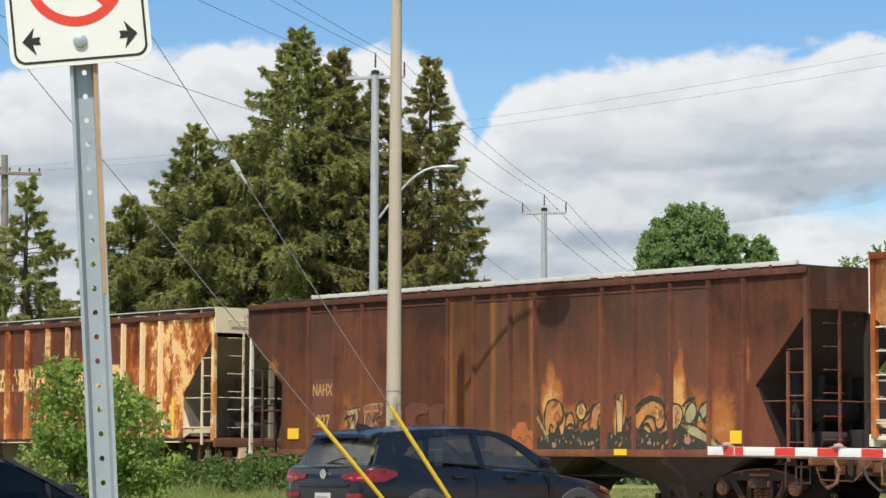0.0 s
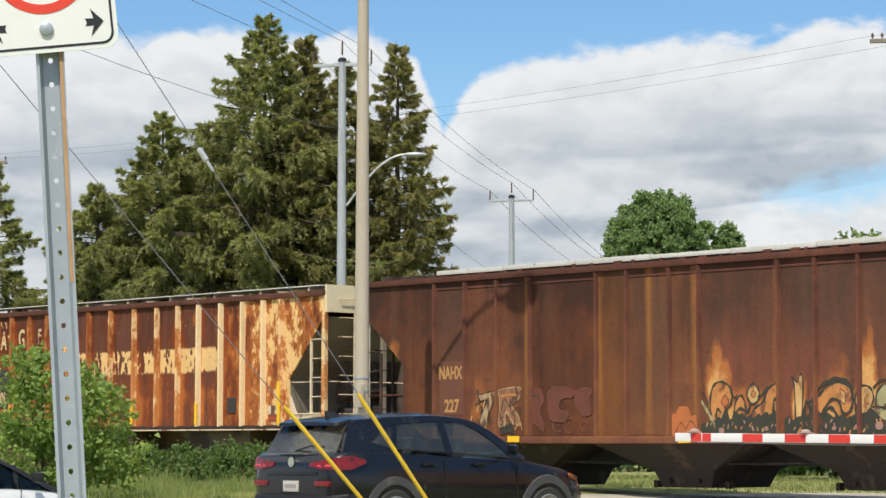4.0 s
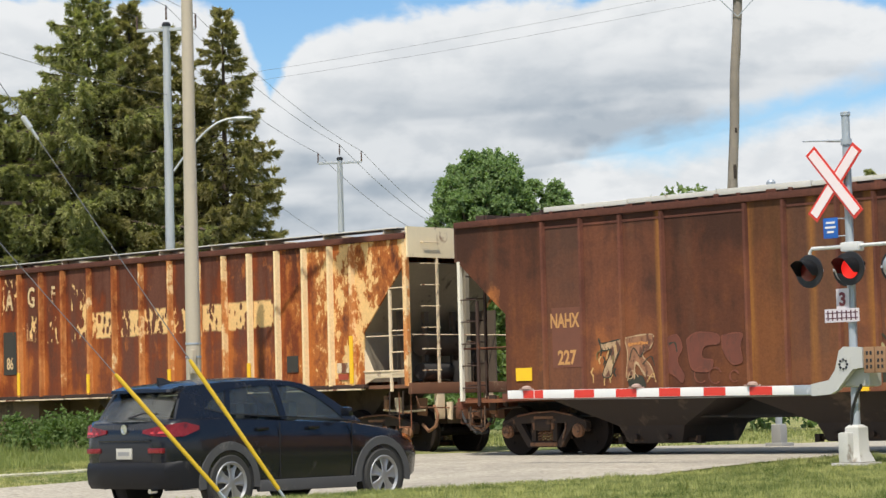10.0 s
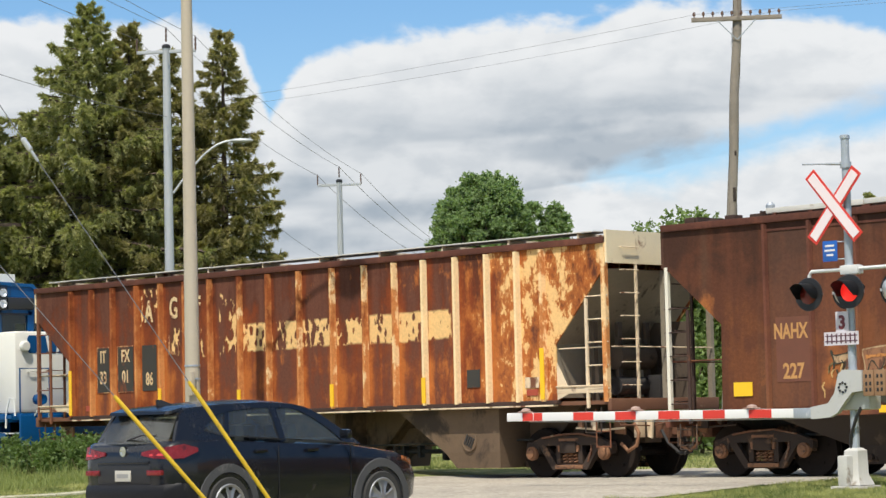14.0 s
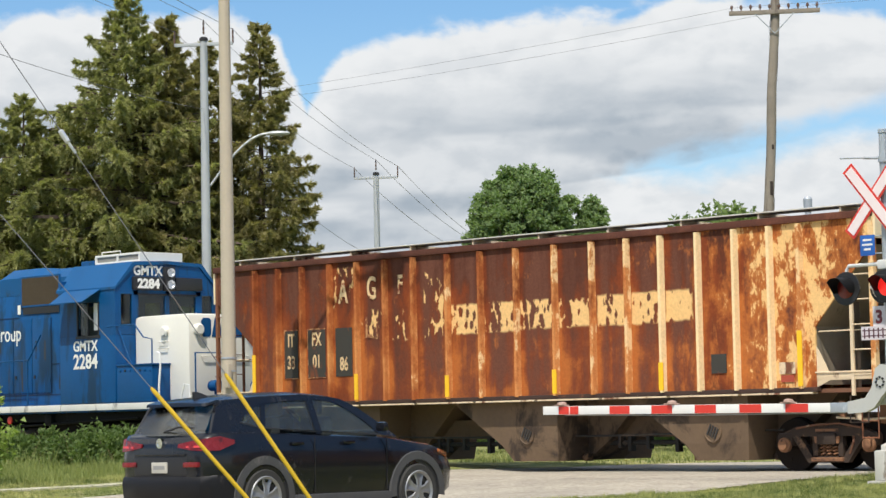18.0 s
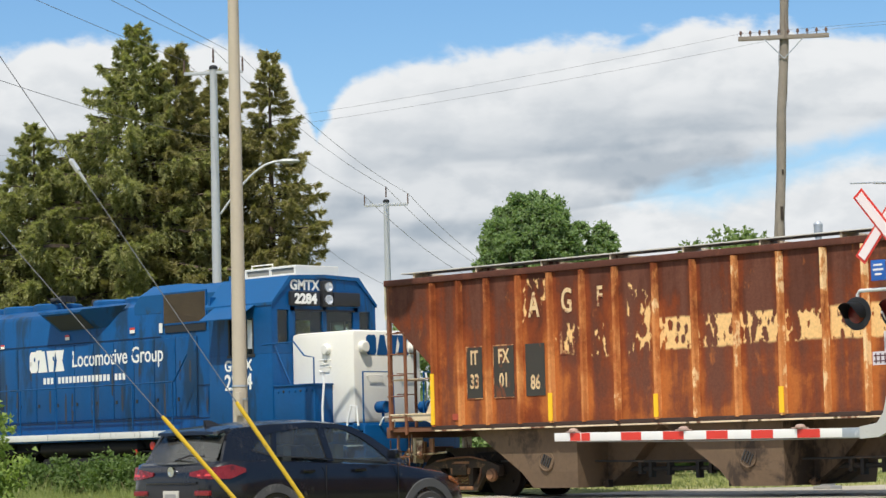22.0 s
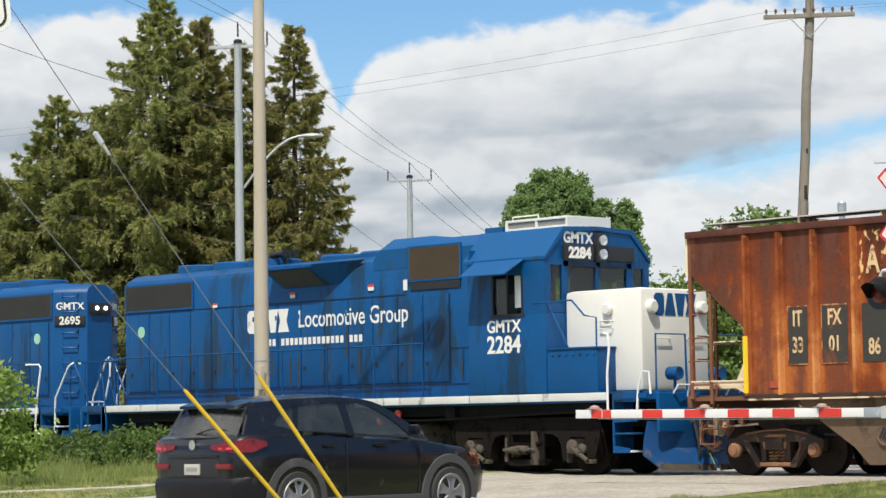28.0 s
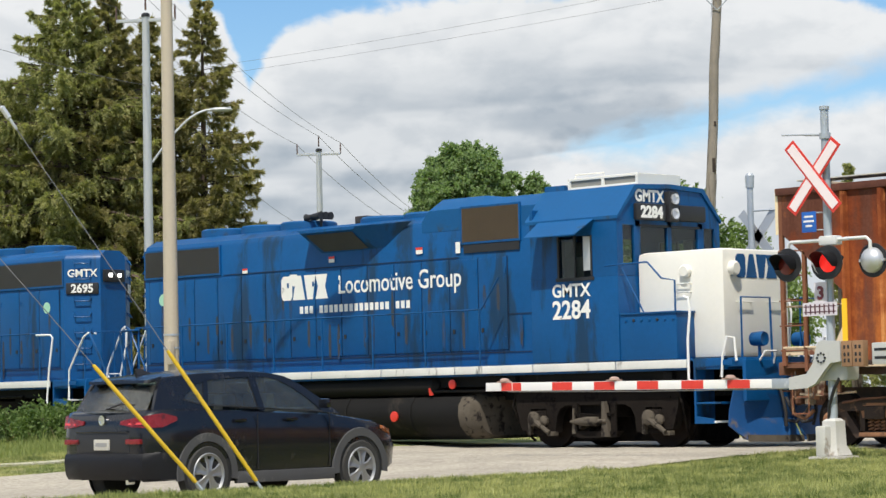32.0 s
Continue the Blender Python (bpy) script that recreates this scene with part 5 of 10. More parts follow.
    # older tag: a pale figure and a broken sprawl of ochre, dark drips at its foot
    outlined([(3.60, 2.10), (3.66, 2.03), (3.90, 2.06), (4.14, 2.08), (4.06, 1.86), (3.92, 1.62), (3.84, 1.42), (3.66, 1.44), (3.74, 1.66), (3.88, 1.90), (3.66, 1.90), (3.60, 2.10)], worn_pale, 0.014)
    ribbon(curve((3.58, 2.12), (3.64, 1.92), (3.62, 1.80)), 0.022, lines[0], y0 - 0.005)
    outlined([(4.20, 2.10), (4.50, 2.14), (4.86, 2.14), (4.80, 1.92), (4.60, 1.80), (4.78, 1.60), (4.86, 1.40), (4.62, 1.46), (4.46, 1.66), (4.36, 1.40), (4.22, 1.42), (4.26, 1.80), (4.20, 2.10)], worn_peach, 0.016, worn_pale)
    ribbon(curve((4.28, 1.98), (4.52, 2.0), (4.74, 2.0)), 0.034, tones[0], y0 - 0.006)
    ribbon(curve((4.40, 1.36), (4.44, 1.66), (4.60, 1.50), (4.72, 1.32)), 0.024, worn_pale, y0 - 0.006)
    for pts in ([(4.30, 1.70), (4.40, 1.92), (4.56, 1.76), (4.66, 1.94)], [(4.24, 1.34), (4.34, 1.52), (4.50, 1.40)], [(4.60, 1.62), (4.80, 1.76), (4.88, 1.60)], [(4.70, 1.30), (4.84, 1.46), (4.90, 1.30)]):
        ribbon(curve(*pts), 0.014, rng.choice([worn_pale, lines[0], tones[2]]), y0 - 0.0065)
    outlined([(4.24, 1.42), (4.30, 1.22), (4.50, 1.26), (4.66, 1.22), (4.60, 1.40), (4.42, 1.44)], lines[0], 0.012)
    for i in range(13):
        x, z = 3.40 + 0.05 * i + rng.uniform(-0.03, 0.03), rng.uniform(1.24, 1.85)
        ribbon([(x, z), (x + rng.uniform(-0.05, 0.08), z + 0.07), (x + rng.uniform(-0.04, 0.06), z + 0.15)], rng.uniform(0.012, 0.028), rng.choice([tones[2], tones[3], pale_green, lines[0]]), y0 - 0.003)
    # red letters that nearly sink into the rust
    faint = paint("spray_faint_red", (0.150, 0.046, 0.028), 0.8, 0, 0.4, 4, 0, 40, under, 0.58, 4.0, 2.0)
    for pts in ([(5.14, 2.06), (5.40, 2.12), (5.52, 1.90), (5.40, 1.66), (5.54, 1.42), (5.50, 1.28), (5.30, 1.42), (5.16, 1.50), (5.22, 1.80), (5.14, 2.06)],
                [(5.62, 2.02), (5.84, 2.14), (6.30, 2.10), (6.34, 1.94), (6.02, 1.90), (5.96, 1.70), (6.20, 1.64), (6.10, 1.46), (5.74, 1.50), (5.66, 1.74), (5.62, 2.02)],
                [(6.40, 2.06), (6.62, 2.10), (6.86, 2.08), (6.80, 1.88), (6.84, 1.62), (6.66, 1.56), (6.52, 1.66), (6.42, 1.84), (6.40, 2.06)]):
        outlined(pts, faint, 0.013, tones[1])
    ribbon(curve((5.22, 1.96), (5.36, 1.98), (5.40, 1.82)), 0.02, lines[0], y0 - 0.005)
    for a in ((5.92, 1.40, 0.14), (6.24, 1.38, 0.14), (6.66, 1.36, 0.10)):
        ribbon([(a[0] + a[2] * math.cos(0.5 * t + 0.4), a[1] + a[2] * math.sin(0.5 * t + 0.4)) for t in range(11)], 0.016, tones[1], y0 - 0.005)


graffiti()

# ---- the two blue locomotives: x forward along each, nose at +x, 0 at the middle ----
BLUE = paint("blue_loco_paint", (0.0012, 0.072, 0.224), 0.45, 0, 0.30, 0.8, 0.002, 8, (0.008, 0.040, 0.095), 0.52, 1.8, 5.0, 0.05, 0.3)
# BLUE made slightly paler for upper parts: daylight from above put into the colour
BLUE_ROOF = paint("sunlit_dusty_blue", (0.004, 0.082, 0.235), 0.55, 0, 0.25, 0.9, 0, 30, (0.025, 0.06, 0.12), 0.42, 2.0, spec=0.3)
GRIME = paint("brown_grime", (0.034, 0.042, 0.058), 0.85, 0, 0.4, 2.0, 0, 40, (0.006, 0.055, 0.16), 0.62, 4.0, 4.0)
STICKER_GREEN = paint("pale_green_sticker", (0.35, 0.62, 0.45), 0.5, 0, 0.1, 6.0)
PLOW_BLUE = paint("scuffed_plow_paint", (0.002, 0.06, 0.20), 0.6, 0, 0.35, 1.5, 0.003, 10, (0.13, 0.105, 0.085), 0.50, 1.6, 0.6)
SEAM = paint("dirty_seam", (0.006, 0.018, 0.045), 0.8, 0, 0.3, 3.0)
LOCO_IRON = paint("oily_truck_iron", (0.017, 0.014, 0.012), 0.85, 0.0, 0.5, 2.0, 0.006, 30, (0.007, 0.006, 0.006), 0.50, 4.0, spec=0.04)
DUSTY_GREY = paint("dusty_grey_iron", (0.098, 0.083, 0.064), 0.85, 0, 0.4, 5.0, 0, 40, (0.022, 0.018, 0.016), 0.60, 6.0, spec=0.15)
GRILLE = paint("dark_grille", (0.06, 0.058, 0.055), 0.8, 0.1, 0.3, 3.0)
GRILLE_BROWN = paint("dusty_grille", (0.11, 0.08, 0.05), 0.85, 0.1, 0.3, 3.0)
NOSE_WHITE = paint("white_nose_paint", (0.78, 0.76, 0.69), 0.45, 0, 0.07, 1.0, 0, 30, (0.40, 0.29, 0.18), 0.30, 2.5, 4.0)
STRIPE_WHITE = paint("grimy_stripe_white", (0.66, 0.66, 0.62), 0.6, 0, 0.2, 2.0, 0, 40, (0.16, 0.15, 0.14), 0.42, 3.5, 3.0)
RAIL_WHITE = paint("white_rail_paint", (0.80, 0.80, 0.78), 0.45, 0, 0.1, 4.0)
DECAL_WHITE = paint("white_decal", (0.80, 0.79, 0.74), 0.55, 0, 0.08, 4.0, 0, 40, (0.20, 0.17, 0.13), 0.28, 6.0)
CAB_DARK = paint("cab_interior", (0.11, 0.11, 0.10), 0.8, 0, 0.3, 3.0)
CAB_GLASS = pane_glass("cab_glass", (0.62, 0.70, 0.66), 0.03, 0.6, 0.05)
TANK_BLACK = paint("oily_tank_black", (0.013, 0.0125, 0.012), 0.6, 0, 0.35, 0.9, 0, 30, (0.034, 0.029, 0.024), 0.34, 2.0, 2.0, spec=0.1)
AC_SCREEN = paint("dusty_screen", (0.26, 0.25, 0.22), 0.85, 0, 0.2, 5.0)
LAMP_ON = glow("lit_headlight", (1.0, 0.97, 0.9), 4.0)
LENS = paint("headlight_lens", (0.6, 0.62, 0.65), 0.15, 0.6, 0.1, 8)


# the maker's mark stays a row of plain forms: a block, two wedges and a waisted block
NAME_SHAPES = (
    ([(0.18, 0), (0.80, 0), (0.95, 0.15), (0.95, 0.85), (0.80, 1), (0.18, 1), (0.0, 0.85), (0.0, 0.15)],),
    ([(0.0, 0), (1.06, 0), (0.74, 1), (0.32, 1)],),
    ([(0.26, 0), (0.74, 0), (1.0, 1), (0.0, 1)],),
    ([(-0.02, 0), (1.04, 0), (0.80, 0.5), (1.02, 1), (-0.02, 1), (0.20, 0.5)],))


def loco_truck(loco, x):
    """Two-axle locomotive truck with cast side frames, hangers, brake cylinders."""
    r = 0.51
    for s in (-1, 1):
        y = 1.1 * s
        bm = bmesh.new()
        half = [(1.80, 1.10), (1.95, 0.96), (1.93, 0.72), (1.80, 0.32), (1.60, 0.32), (1.57, 0.72), (1.18, 0.72), (1.15, 0.28), (0.97, 0.28), (0.93, 0.58), (0.84, 0.72), (0.70, 0.78)]
        top = half + [(-a, b) for a, b in reversed(half)]
        slab(bm, [(x + a, b) for a, b in top], "y", y - 0.1, y + 0.1)
        for a in (-1.372, 1.372):
            box(bm, x + a - 0.30, x + a + 0.30, y - 0.12, y + 0.12, 0.26, 0.33, 0.01)
            box(bm, x + a - 0.40, x + a + 0.40, y + 0.10 * s - 0.02, y + 0.10 * s + 0.02, 0.88, 0.92)
            box(bm, x + a - 0.16, x + a + 0.16, y - 0.02, y + 0.14, 1.08, 1.24, 0.03)
        slab(bm, [(x - 0.5, 0.30), (x + 0.5, 0.30), (x + 0.36, 0.18), (x - 0.36, 0.18)], "y", y - 0.16, y + 0.12)
        for a in (-0.46, 0.46):
            box(bm, x + a - 0.06, x + a + 0.06, y - 0.02 + 0.12 * s, y + 0.02 + 0.12 * s, 0.2, 0.82)
        f = part("side_frame", bm, LOCO_IRON, loco)
        for a in (-1.372, 1.372):
            bm = bmesh.new()
            box(bm, x + a - 0.18, x + a + 0.18, y + 0.02 * s - 0.09, y + 0.02 * s + 0.13 * abs(s), 0.33, 0.69, 0.03)
            lathe(bm, [(0, 0.17), (0.06 * s, 0.17), (0.10 * s, 0.11), (0.14 * s, 0.10), (0.15 * s, 0.04)], "y", (x + a, y + 0.1 * s, r), 14)
            part("journal_box", bm, LOCO_IRON, f)
            bm = bmesh.new()
            lathe(bm, [(0, 0.13), (0.05 * s, 0.14), (0.08 * s, 0.10), (0.09 * s, 0.03)], "y", (x + a, y + 0.22 * s, r + 0.03), 14)
            for q in range(6):
                lathe(bm, [(0, 0.022), (0.03 * s, 0.02), (0.035 * s, 0.005)], "y", (x + a + 0.10 * math.cos(q * 1.047), y + 0.27 * s, r + 0.03 + 0.10 * math.sin(q * 1.047)), 6)
            lathe(bm, [(0, 0.09), (0.06 * s, 0.10), (0.09 * s, 0.06), (0.1 * s, 0.02)], "y", (x + a + 0.24, y + 0.2 * s, 0.50), 10)
            box(bm, x + a - 0.20, x + a - 0.13, y + 0.16 * s - 0.04, y + 0.16 * s + 0.06, 0.24, 0.56, 0.015)
            pipe(bm, [(x + a + 0.02, y + 0.26 * s, 0.52), (x + a + 0.2, y + 0.27 * s, 0.40)], 0.06, 8)
            pipe(bm, [(x + a + 0.2, y + 0.27 * s, 0.40), (x + a + 0.38, y + 0.26 * s, 0.28)], 0.045, 8)
            box(bm, x + a + 0.30, x + a + 0.46, y + 0.18 * s - 0.05, y + 0.18 * s + 0.10, 0.22, 0.30, 0.015)
            part("shock_absorber", bm, DUSTY_GREY, f)
        bm = bmesh.new()
        lathe(bm, [(-0.52, 0.02), (-0.36, 0.055), (-0.12, 0.09), (0.14, 0.085), (0.16, 0.045), (0.34, 0.03)], "x", (x, y + 0.2 * s, 0.48), 12)
        loft(bm, [[(x + 0.22, y + 0.08 * s, 0.2), (x + 0.40, y + 0.08 * s, 0.2), (x + 0.29, y + 0.08 * s, 0.84), (x + 0.24, y + 0.08 * s, 0.84)],
                  [(x + 0.22, y + 0.2 * s, 0.2), (x + 0.40, y + 0.2 * s, 0.2), (x + 0.29, y + 0.2 * s, 0.84), (x + 0.24, y + 0.2 * s, 0.84)]])
        loft(bm, [[(x - 0.50, y + 0.08 * s, 0.26), (x - 0.42, y + 0.08 * s, 0.26), (x - 0.45, y + 0.08 * s, 0.72), (x - 0.48, y + 0.08 * s, 0.72)],
                  [(x - 0.50, y + 0.18 * s, 0.26), (x - 0.42, y + 0.18 * s, 0.26), (x - 0.45, y + 0.18 * s, 0.72), (x - 0.48, y + 0.18 * s, 0.72)]])
        part("brake_cylinder", bm, DUSTY_GREY, f)
        # leaf-spring pack, brake heads and sand pipes
        for k in range(5):
            bm = bmesh.new()
            w = 0.50 - 0.07 * k
            slab(bm, [(x - w, 0.62 - 0.035 * k), (x, 0.585 - 0.035 * k), (x + w, 0.62 - 0.035 * k), (x + w, 0.645 - 0.035 * k), (x, 0.61 - 0.035 * k), (x - w, 0.645 - 0.035 * k)], "y", y + 0.11 * s, y + 0.17 * s)
            part("spring_leaf", bm, LOCO_IRON, f)
        for a in (-0.72, 0.72):
            bm = bmesh.new()
            slab(bm, [(x + a - 0.05, 0.32), (x + a + 0.05, 0.36), (x + a + 0.05, 0.74), (x + a - 0.05, 0.78)], "y", 0.74 * s - 0.08, 0.74 * s + 0.12)
            part("brake_head", bm, DUSTY_GREY, f)
        for a in (-1.98, 1.98):
            bm = bmesh.new()
            pipe(bm, [(x + a * 0.94, y + 0.08 * s, 1.25), (x + a * 1.02, y + 0.1 * s, 0.8), (x + a * 0.99, y - 0.1 * s, 0.35), (x + a * 0.93, y - 0.32 * s, 0.12)], 0.024, 6)
            part("sand_pipe", bm, LOCO_IRON, f)
        for a in (-0.16, 0.0, 0.16):
            bm = bmesh.new()
            pipe(bm, [(x + a + 0.06 * math.cos(t * 0.9), y + 0.06 * math.sin(t * 0.9), 0.28 + 0.26 * t / 28) for t in range(29)], 0.02, 5)
            part("spring", bm, LOCO_IRON, f)
    bm = bmesh.new()
    box(bm, x - 0.45, x + 0.45, -1.1, 1.1, 0.55, 0.95, 0.03)
    box(bm, x - 1.9, x + 1.9, -0.62, 0.62, 0.10, 0.78, 0.05)
    part("bolster", bm, LOCO_IRON, loco)
    for a in (-1.372, 1.372):
        wheelset(loco, x + a, r)


def locomotive(number, label, turn, centre, lit):
    L = thing("locomotive", label, "locomotive", (SHIFT[0][1] + centre, TRACK_Y, RAIL_Z), turn)
    MOVERS.append((L, centre, turn))

    def P(n, bm, m, lab="", parent=None, smooth=35.0):
        return part(n, bm, m, parent or L, lab, smooth)

    # ---- frame, deck, side stripe ----
    bm = bmesh.new()
    box(bm, -8.75, 8.3, -1.46, 1.46, 1.36, 1.56, 0.015)
    P("underframe", bm, BLUE)
    bm = bmesh.new()
    box(bm, -7.6, 7.6, -0.5, 0.5, 0.90, 1.36)
    box(bm, -7.5, 7.5, -1.22, 1.22, 1.16, 1.36)
    P("centre_sill", bm, TANK_BLACK)
    for s in (-1, 1):
        for a, b in [(-8.05 + 2.0 * i, -8.05 + 2.0 * i + 1.97) for i in range(8)]:
            bm = bmesh.new()
            box(bm, a, min(b, 7.55), 1.475 * s - 0.015, 1.475 * s + 0.015, 1.40, 1.545, 0.004)
            P("frame_stripe", bm, STRIPE_WHITE, "grimy white painted frame edge")
    # ---- long hood ----
    hood_w = 0.95
    bm = bmesh.new()
    body = [(-hood_w, 1.56), (-hood_w, 4.28), (-hood_w + 0.06, 4.40), (-0.62, 4.54), (0.62, 4.54), (hood_w - 0.06, 4.40), (hood_w, 4.28), (hood_w, 1.56)]
    nar = [(-0.36, 1.56), (-0.36, 4.28), (-0.34, 4.38), (-0.2, 4.50), (0.2, 4.50), (0.34, 4.38), (0.36, 4.28), (0.36, 1.56)]
    loft(bm, [[(-8.50, y, z) for y, z in nar], [(-7.92, y, z) for y, z in body], [(3.95, y, z) for y, z in body]])
    hood = P("long_hood", bm, BLUE)
    # raised air-filter compartment before the cab
    bm = bmesh.new()
    tall = [(-hood_w - 0.004, 4.2), (-hood_w - 0.004, 4.62), (-0.55, 4.86), (0.55, 4.86), (hood_w + 0.004, 4.62), (hood_w + 0.004, 4.2)]
    lowp = [(-hood_w - 0.004, 4.2), (-hood_w - 0.004, 4.42), (-0.6, 4.56), (0.6, 4.56), (hood_w + 0.004, 4.42), (hood_w + 0.004, 4.2)]
    loft(bm, [[(0.62, y, z) for y, z in lowp], [(0.82, y, z) for y, z in tall], [(2.0, y, z) for y, z in tall], [(2.15, y, z - (0.06 if z > 4.4 else 0)) for y, z in tall], [(3.95, y, z - (0.06 if z > 4.4 else 0)) for y, z in tall]])
    P("filter_housing", bm, BLUE_ROOF, "", hood)
    for s in (-1, 1):
        face = s * (hood_w + 0.012)
        # engine-room doors
        for i in range(14):
            a = -7.75 + 0.76 * i
            bm = bmesh.new()
            box(bm, a, a + 0.73, face - 0.012, face + 0.012, 1.86, 3.62 if i > 3 else 3.60, 0.006)
            d = P("hood_door", bm, BLUE, "", hood)
            for z in (2.1, 3.3):
                bm = bmesh.new()
                box(bm, a + 0.66, a + 0.71, face + 0.012 * s - 0.012, face + 0.012 * s + 0.012, z, z + 0.1)
                P("door_hinge", bm, BLUE, "", d)
            bm = bmesh.new()
            box(bm, a + 0.06, a + 0.12, face + 0.014 * s - 0.014, face + 0.014 * s + 0.014, 2.2, 2.28)
            P("door_latch", bm, BLACK, "", d)
        # dark seams between the doors and along the panels
        for i in range(15):
            a = -7.77 + 0.76 * i
            bm = bmesh.new()
            box(bm, a, a + 0.018, face - 0.001, face + 0.001, 1.80, 3.64)
            P("door_seam", bm, SEAM, "", hood, 0)
        for z, a, b in ((1.80, -7.85, 3.9), (3.66, -5.3, 1.6), (2.52, 0.7, 3.85)):
            bm = bmesh.new()
            box(bm, a, b, face - 0.001, face + 0.0025, z, z + 0.016)
            P("panel_seam", bm, SEAM, "", hood, 0)
        # grime runs below seams
        rnd = random.Random(number)
        for i in range(24):
            a = -7.4 + 0.48 * i + rnd.uniform(-0.15, 0.15)
            bm = bmesh.new()
            h = rnd.uniform(0.4, 0.9)
            zt = rnd.choice((2.5, 2.6, 2.8, 3.1))
            slab(bm, [(a - 0.02, zt), (a + 0.03, zt), (a + 0.045, zt - h * 0.5), (a + 0.03, zt - h), (a - 0.03, zt - h * 0.9), (a - 0.04, zt - h * 0.4)], "y", face + 0.013 * s, face + 0.0145 * s)
            P("grime_run", bm, GRIME, "", hood, 0)
        # radiator and dusty filter grilles with slats
        for a, b, z0, z1, m in ((-7.88, -5.42, 3.72, 4.27, GRILLE), (1.72, 3.2, 3.95, 4.60, GRILLE_BROWN)):
            bm = bmesh.new()
            box(bm, a, b, face - 0.015, face + 0.015, z0, z1)
            n = 22
            for i in range(n):
                z = z0 + (z1 - z0) * (i + 0.5) / n
                box(bm, a + 0.02, b - 0.02, face + 0.015 * s - 0.008, face + 0.015 * s + 0.008, z - 0.006, z + 0.006)
            P("air_grille", bm, m, "dark slatted air intake grille", hood)
            bm = bmesh.new()
            for q in (z0 - 0.04, z1):
                box(bm, a - 0.04, b + 0.04, face - 0.02, face + 0.02, q, q + 0.04)
            for q in (a - 0.04, b):
                box(bm, q, q + 0.04, face - 0.02, face + 0.02, z0, z1)
            P("grille_frame", bm, BLUE, "", hood)
        bm = bmesh.new()
        box(bm, 1.75, 3.2, face - 0.012, face + 0.012, 3.74, 3.90)
        P("intake_slot", bm, BLACK, "", hood)
        # flared brake-resistor intake, hanging out below the roof
        bm = bmesh.new()
        y0, y1 = s * hood_w, s * (hood_w + 0.42)
        loft(bm, [[(-2.55, y0, 4.47), (-2.55, y1, 4.42), (-2.45, y1, 4.36), (-2.25, y0, 3.97)],
                  [(-0.85, y0, 4.47), (-0.85, y1, 4.42), (-0.9, y1, 4.36), (-0.75, y0, 3.97)],
                  [(0.35, y0, 4.47), (0.30, y0 + 0.02 * s, 4.46), (0.25, y0 + 0.02 * s, 4.44), (-0.4, y0, 4.0)]])
        P("resistor_intake", bm, BLUE, "", hood, 20)
        bm = bmesh.new()
        loft(bm, [[(-2.32, y1 - 0.03 * s, 4.33), (-0.95, y1 - 0.03 * s, 4.33)], [(-2.15, y0 + 0.03 * s, 4.0), (-0.85, y0 + 0.03 * s, 4.0)]], False)
        bmesh.ops.translate(bm, verts=bm.verts[:], vec=(0, 0.012 * s, -0.012))
        P("intake_screen", bm, GRILLE, "", hood)
        # walkway rail with stanchions
        bm = bmesh.new()
        pipe(bm, [(-7.7, 1.42 * s, 2.62), (2.6, 1.42 * s, 2.62), (3.0, 1.36 * s, 3.2)], 0.018, 6)
        rail = P("hand_rail", bm, BLUE)
        for i in range(8):
            bm = bmesh.new()
            rod(bm, (-7.6 + 1.45 * i, 1.42 * s, 1.55), (-7.6 + 1.45 * i, 1.42 * s, 2.62), 0.02, n=6)
            P("stanchion", bm, BLUE, "", rail)
        # stickers
        bm = bmesh.new()
        lathe(bm, [(-0.002, 0.13), (0.002, 0.13)], "y", (-7.3, face + 0.014 * s, 3.22), 20)
        P("sticker", bm, STICKER_GREEN, "round pale green sticker", hood)
        for a, z, w, h in ((-3.1, 3.45, 0.22, 0.24), (-1.95, 3.82, 0.16, 0.12), (0.55, 3.86, 0.18, 0.13), (1.6, 3.86, 0.12, 0.22), (-4.6, 3.72, 0.16, 0.10)):
            bm = bmesh.new()
            box(bm, a - w / 2, a + w / 2, face + 0.012 * s - 0.002, face + 0.012 * s + 0.002, z - h / 2, z + h / 2)
            st = P("sticker", bm, DECAL_WHITE, "", hood)
            if h < 0.2:
                bm = bmesh.new()
                box(bm, a - w / 2, a + w / 2, face + 0.014 * s - 0.0015, face + 0.014 * s + 0.0015, z + h * 0.1, z + h / 2)
                P("sticker_band", bm, RED, "red band", st)
    # ---- roof gear ----
    for a in (-6.2, -4.9, -3.65):
        bm = bmesh.new()
        lathe(bm, [(0, 0.60), (0.16, 0.60), (0.19, 0.56), (0.15, 0.50), (0.15, 0.1)], "z", (a, 0, 4.53), 24)
        P("roof_fan", bm, BLUE_ROOF, "", hood)
    bm = bmesh.new()
    lathe(bm, [(0, 0.62), (0.10, 0.62), (0.14, 0.58), (0.14, 0.1)], "z", (-1.2, 0, 4.53), 24)
    lathe(bm, [(0, 0.62), (0.10, 0.62), (0.14, 0.58), (0.14, 0.1)], "z", (0.05, 0, 4.53), 24)
    P("resistor_hatch", bm, BLUE_ROOF, "", hood)
    bm = bmesh.new()
    box(bm, -2.1, -1.75, -0.15, 0.35, 4.53, 4.74, 0.02)
    P("exhaust_stack", bm, STEEL_BLACK, "", hood)
    bm = bmesh.new()
    rod(bm, (-2.95, -0.3, 4.53), (-2.95, -0.3, 4.74), 0.03)
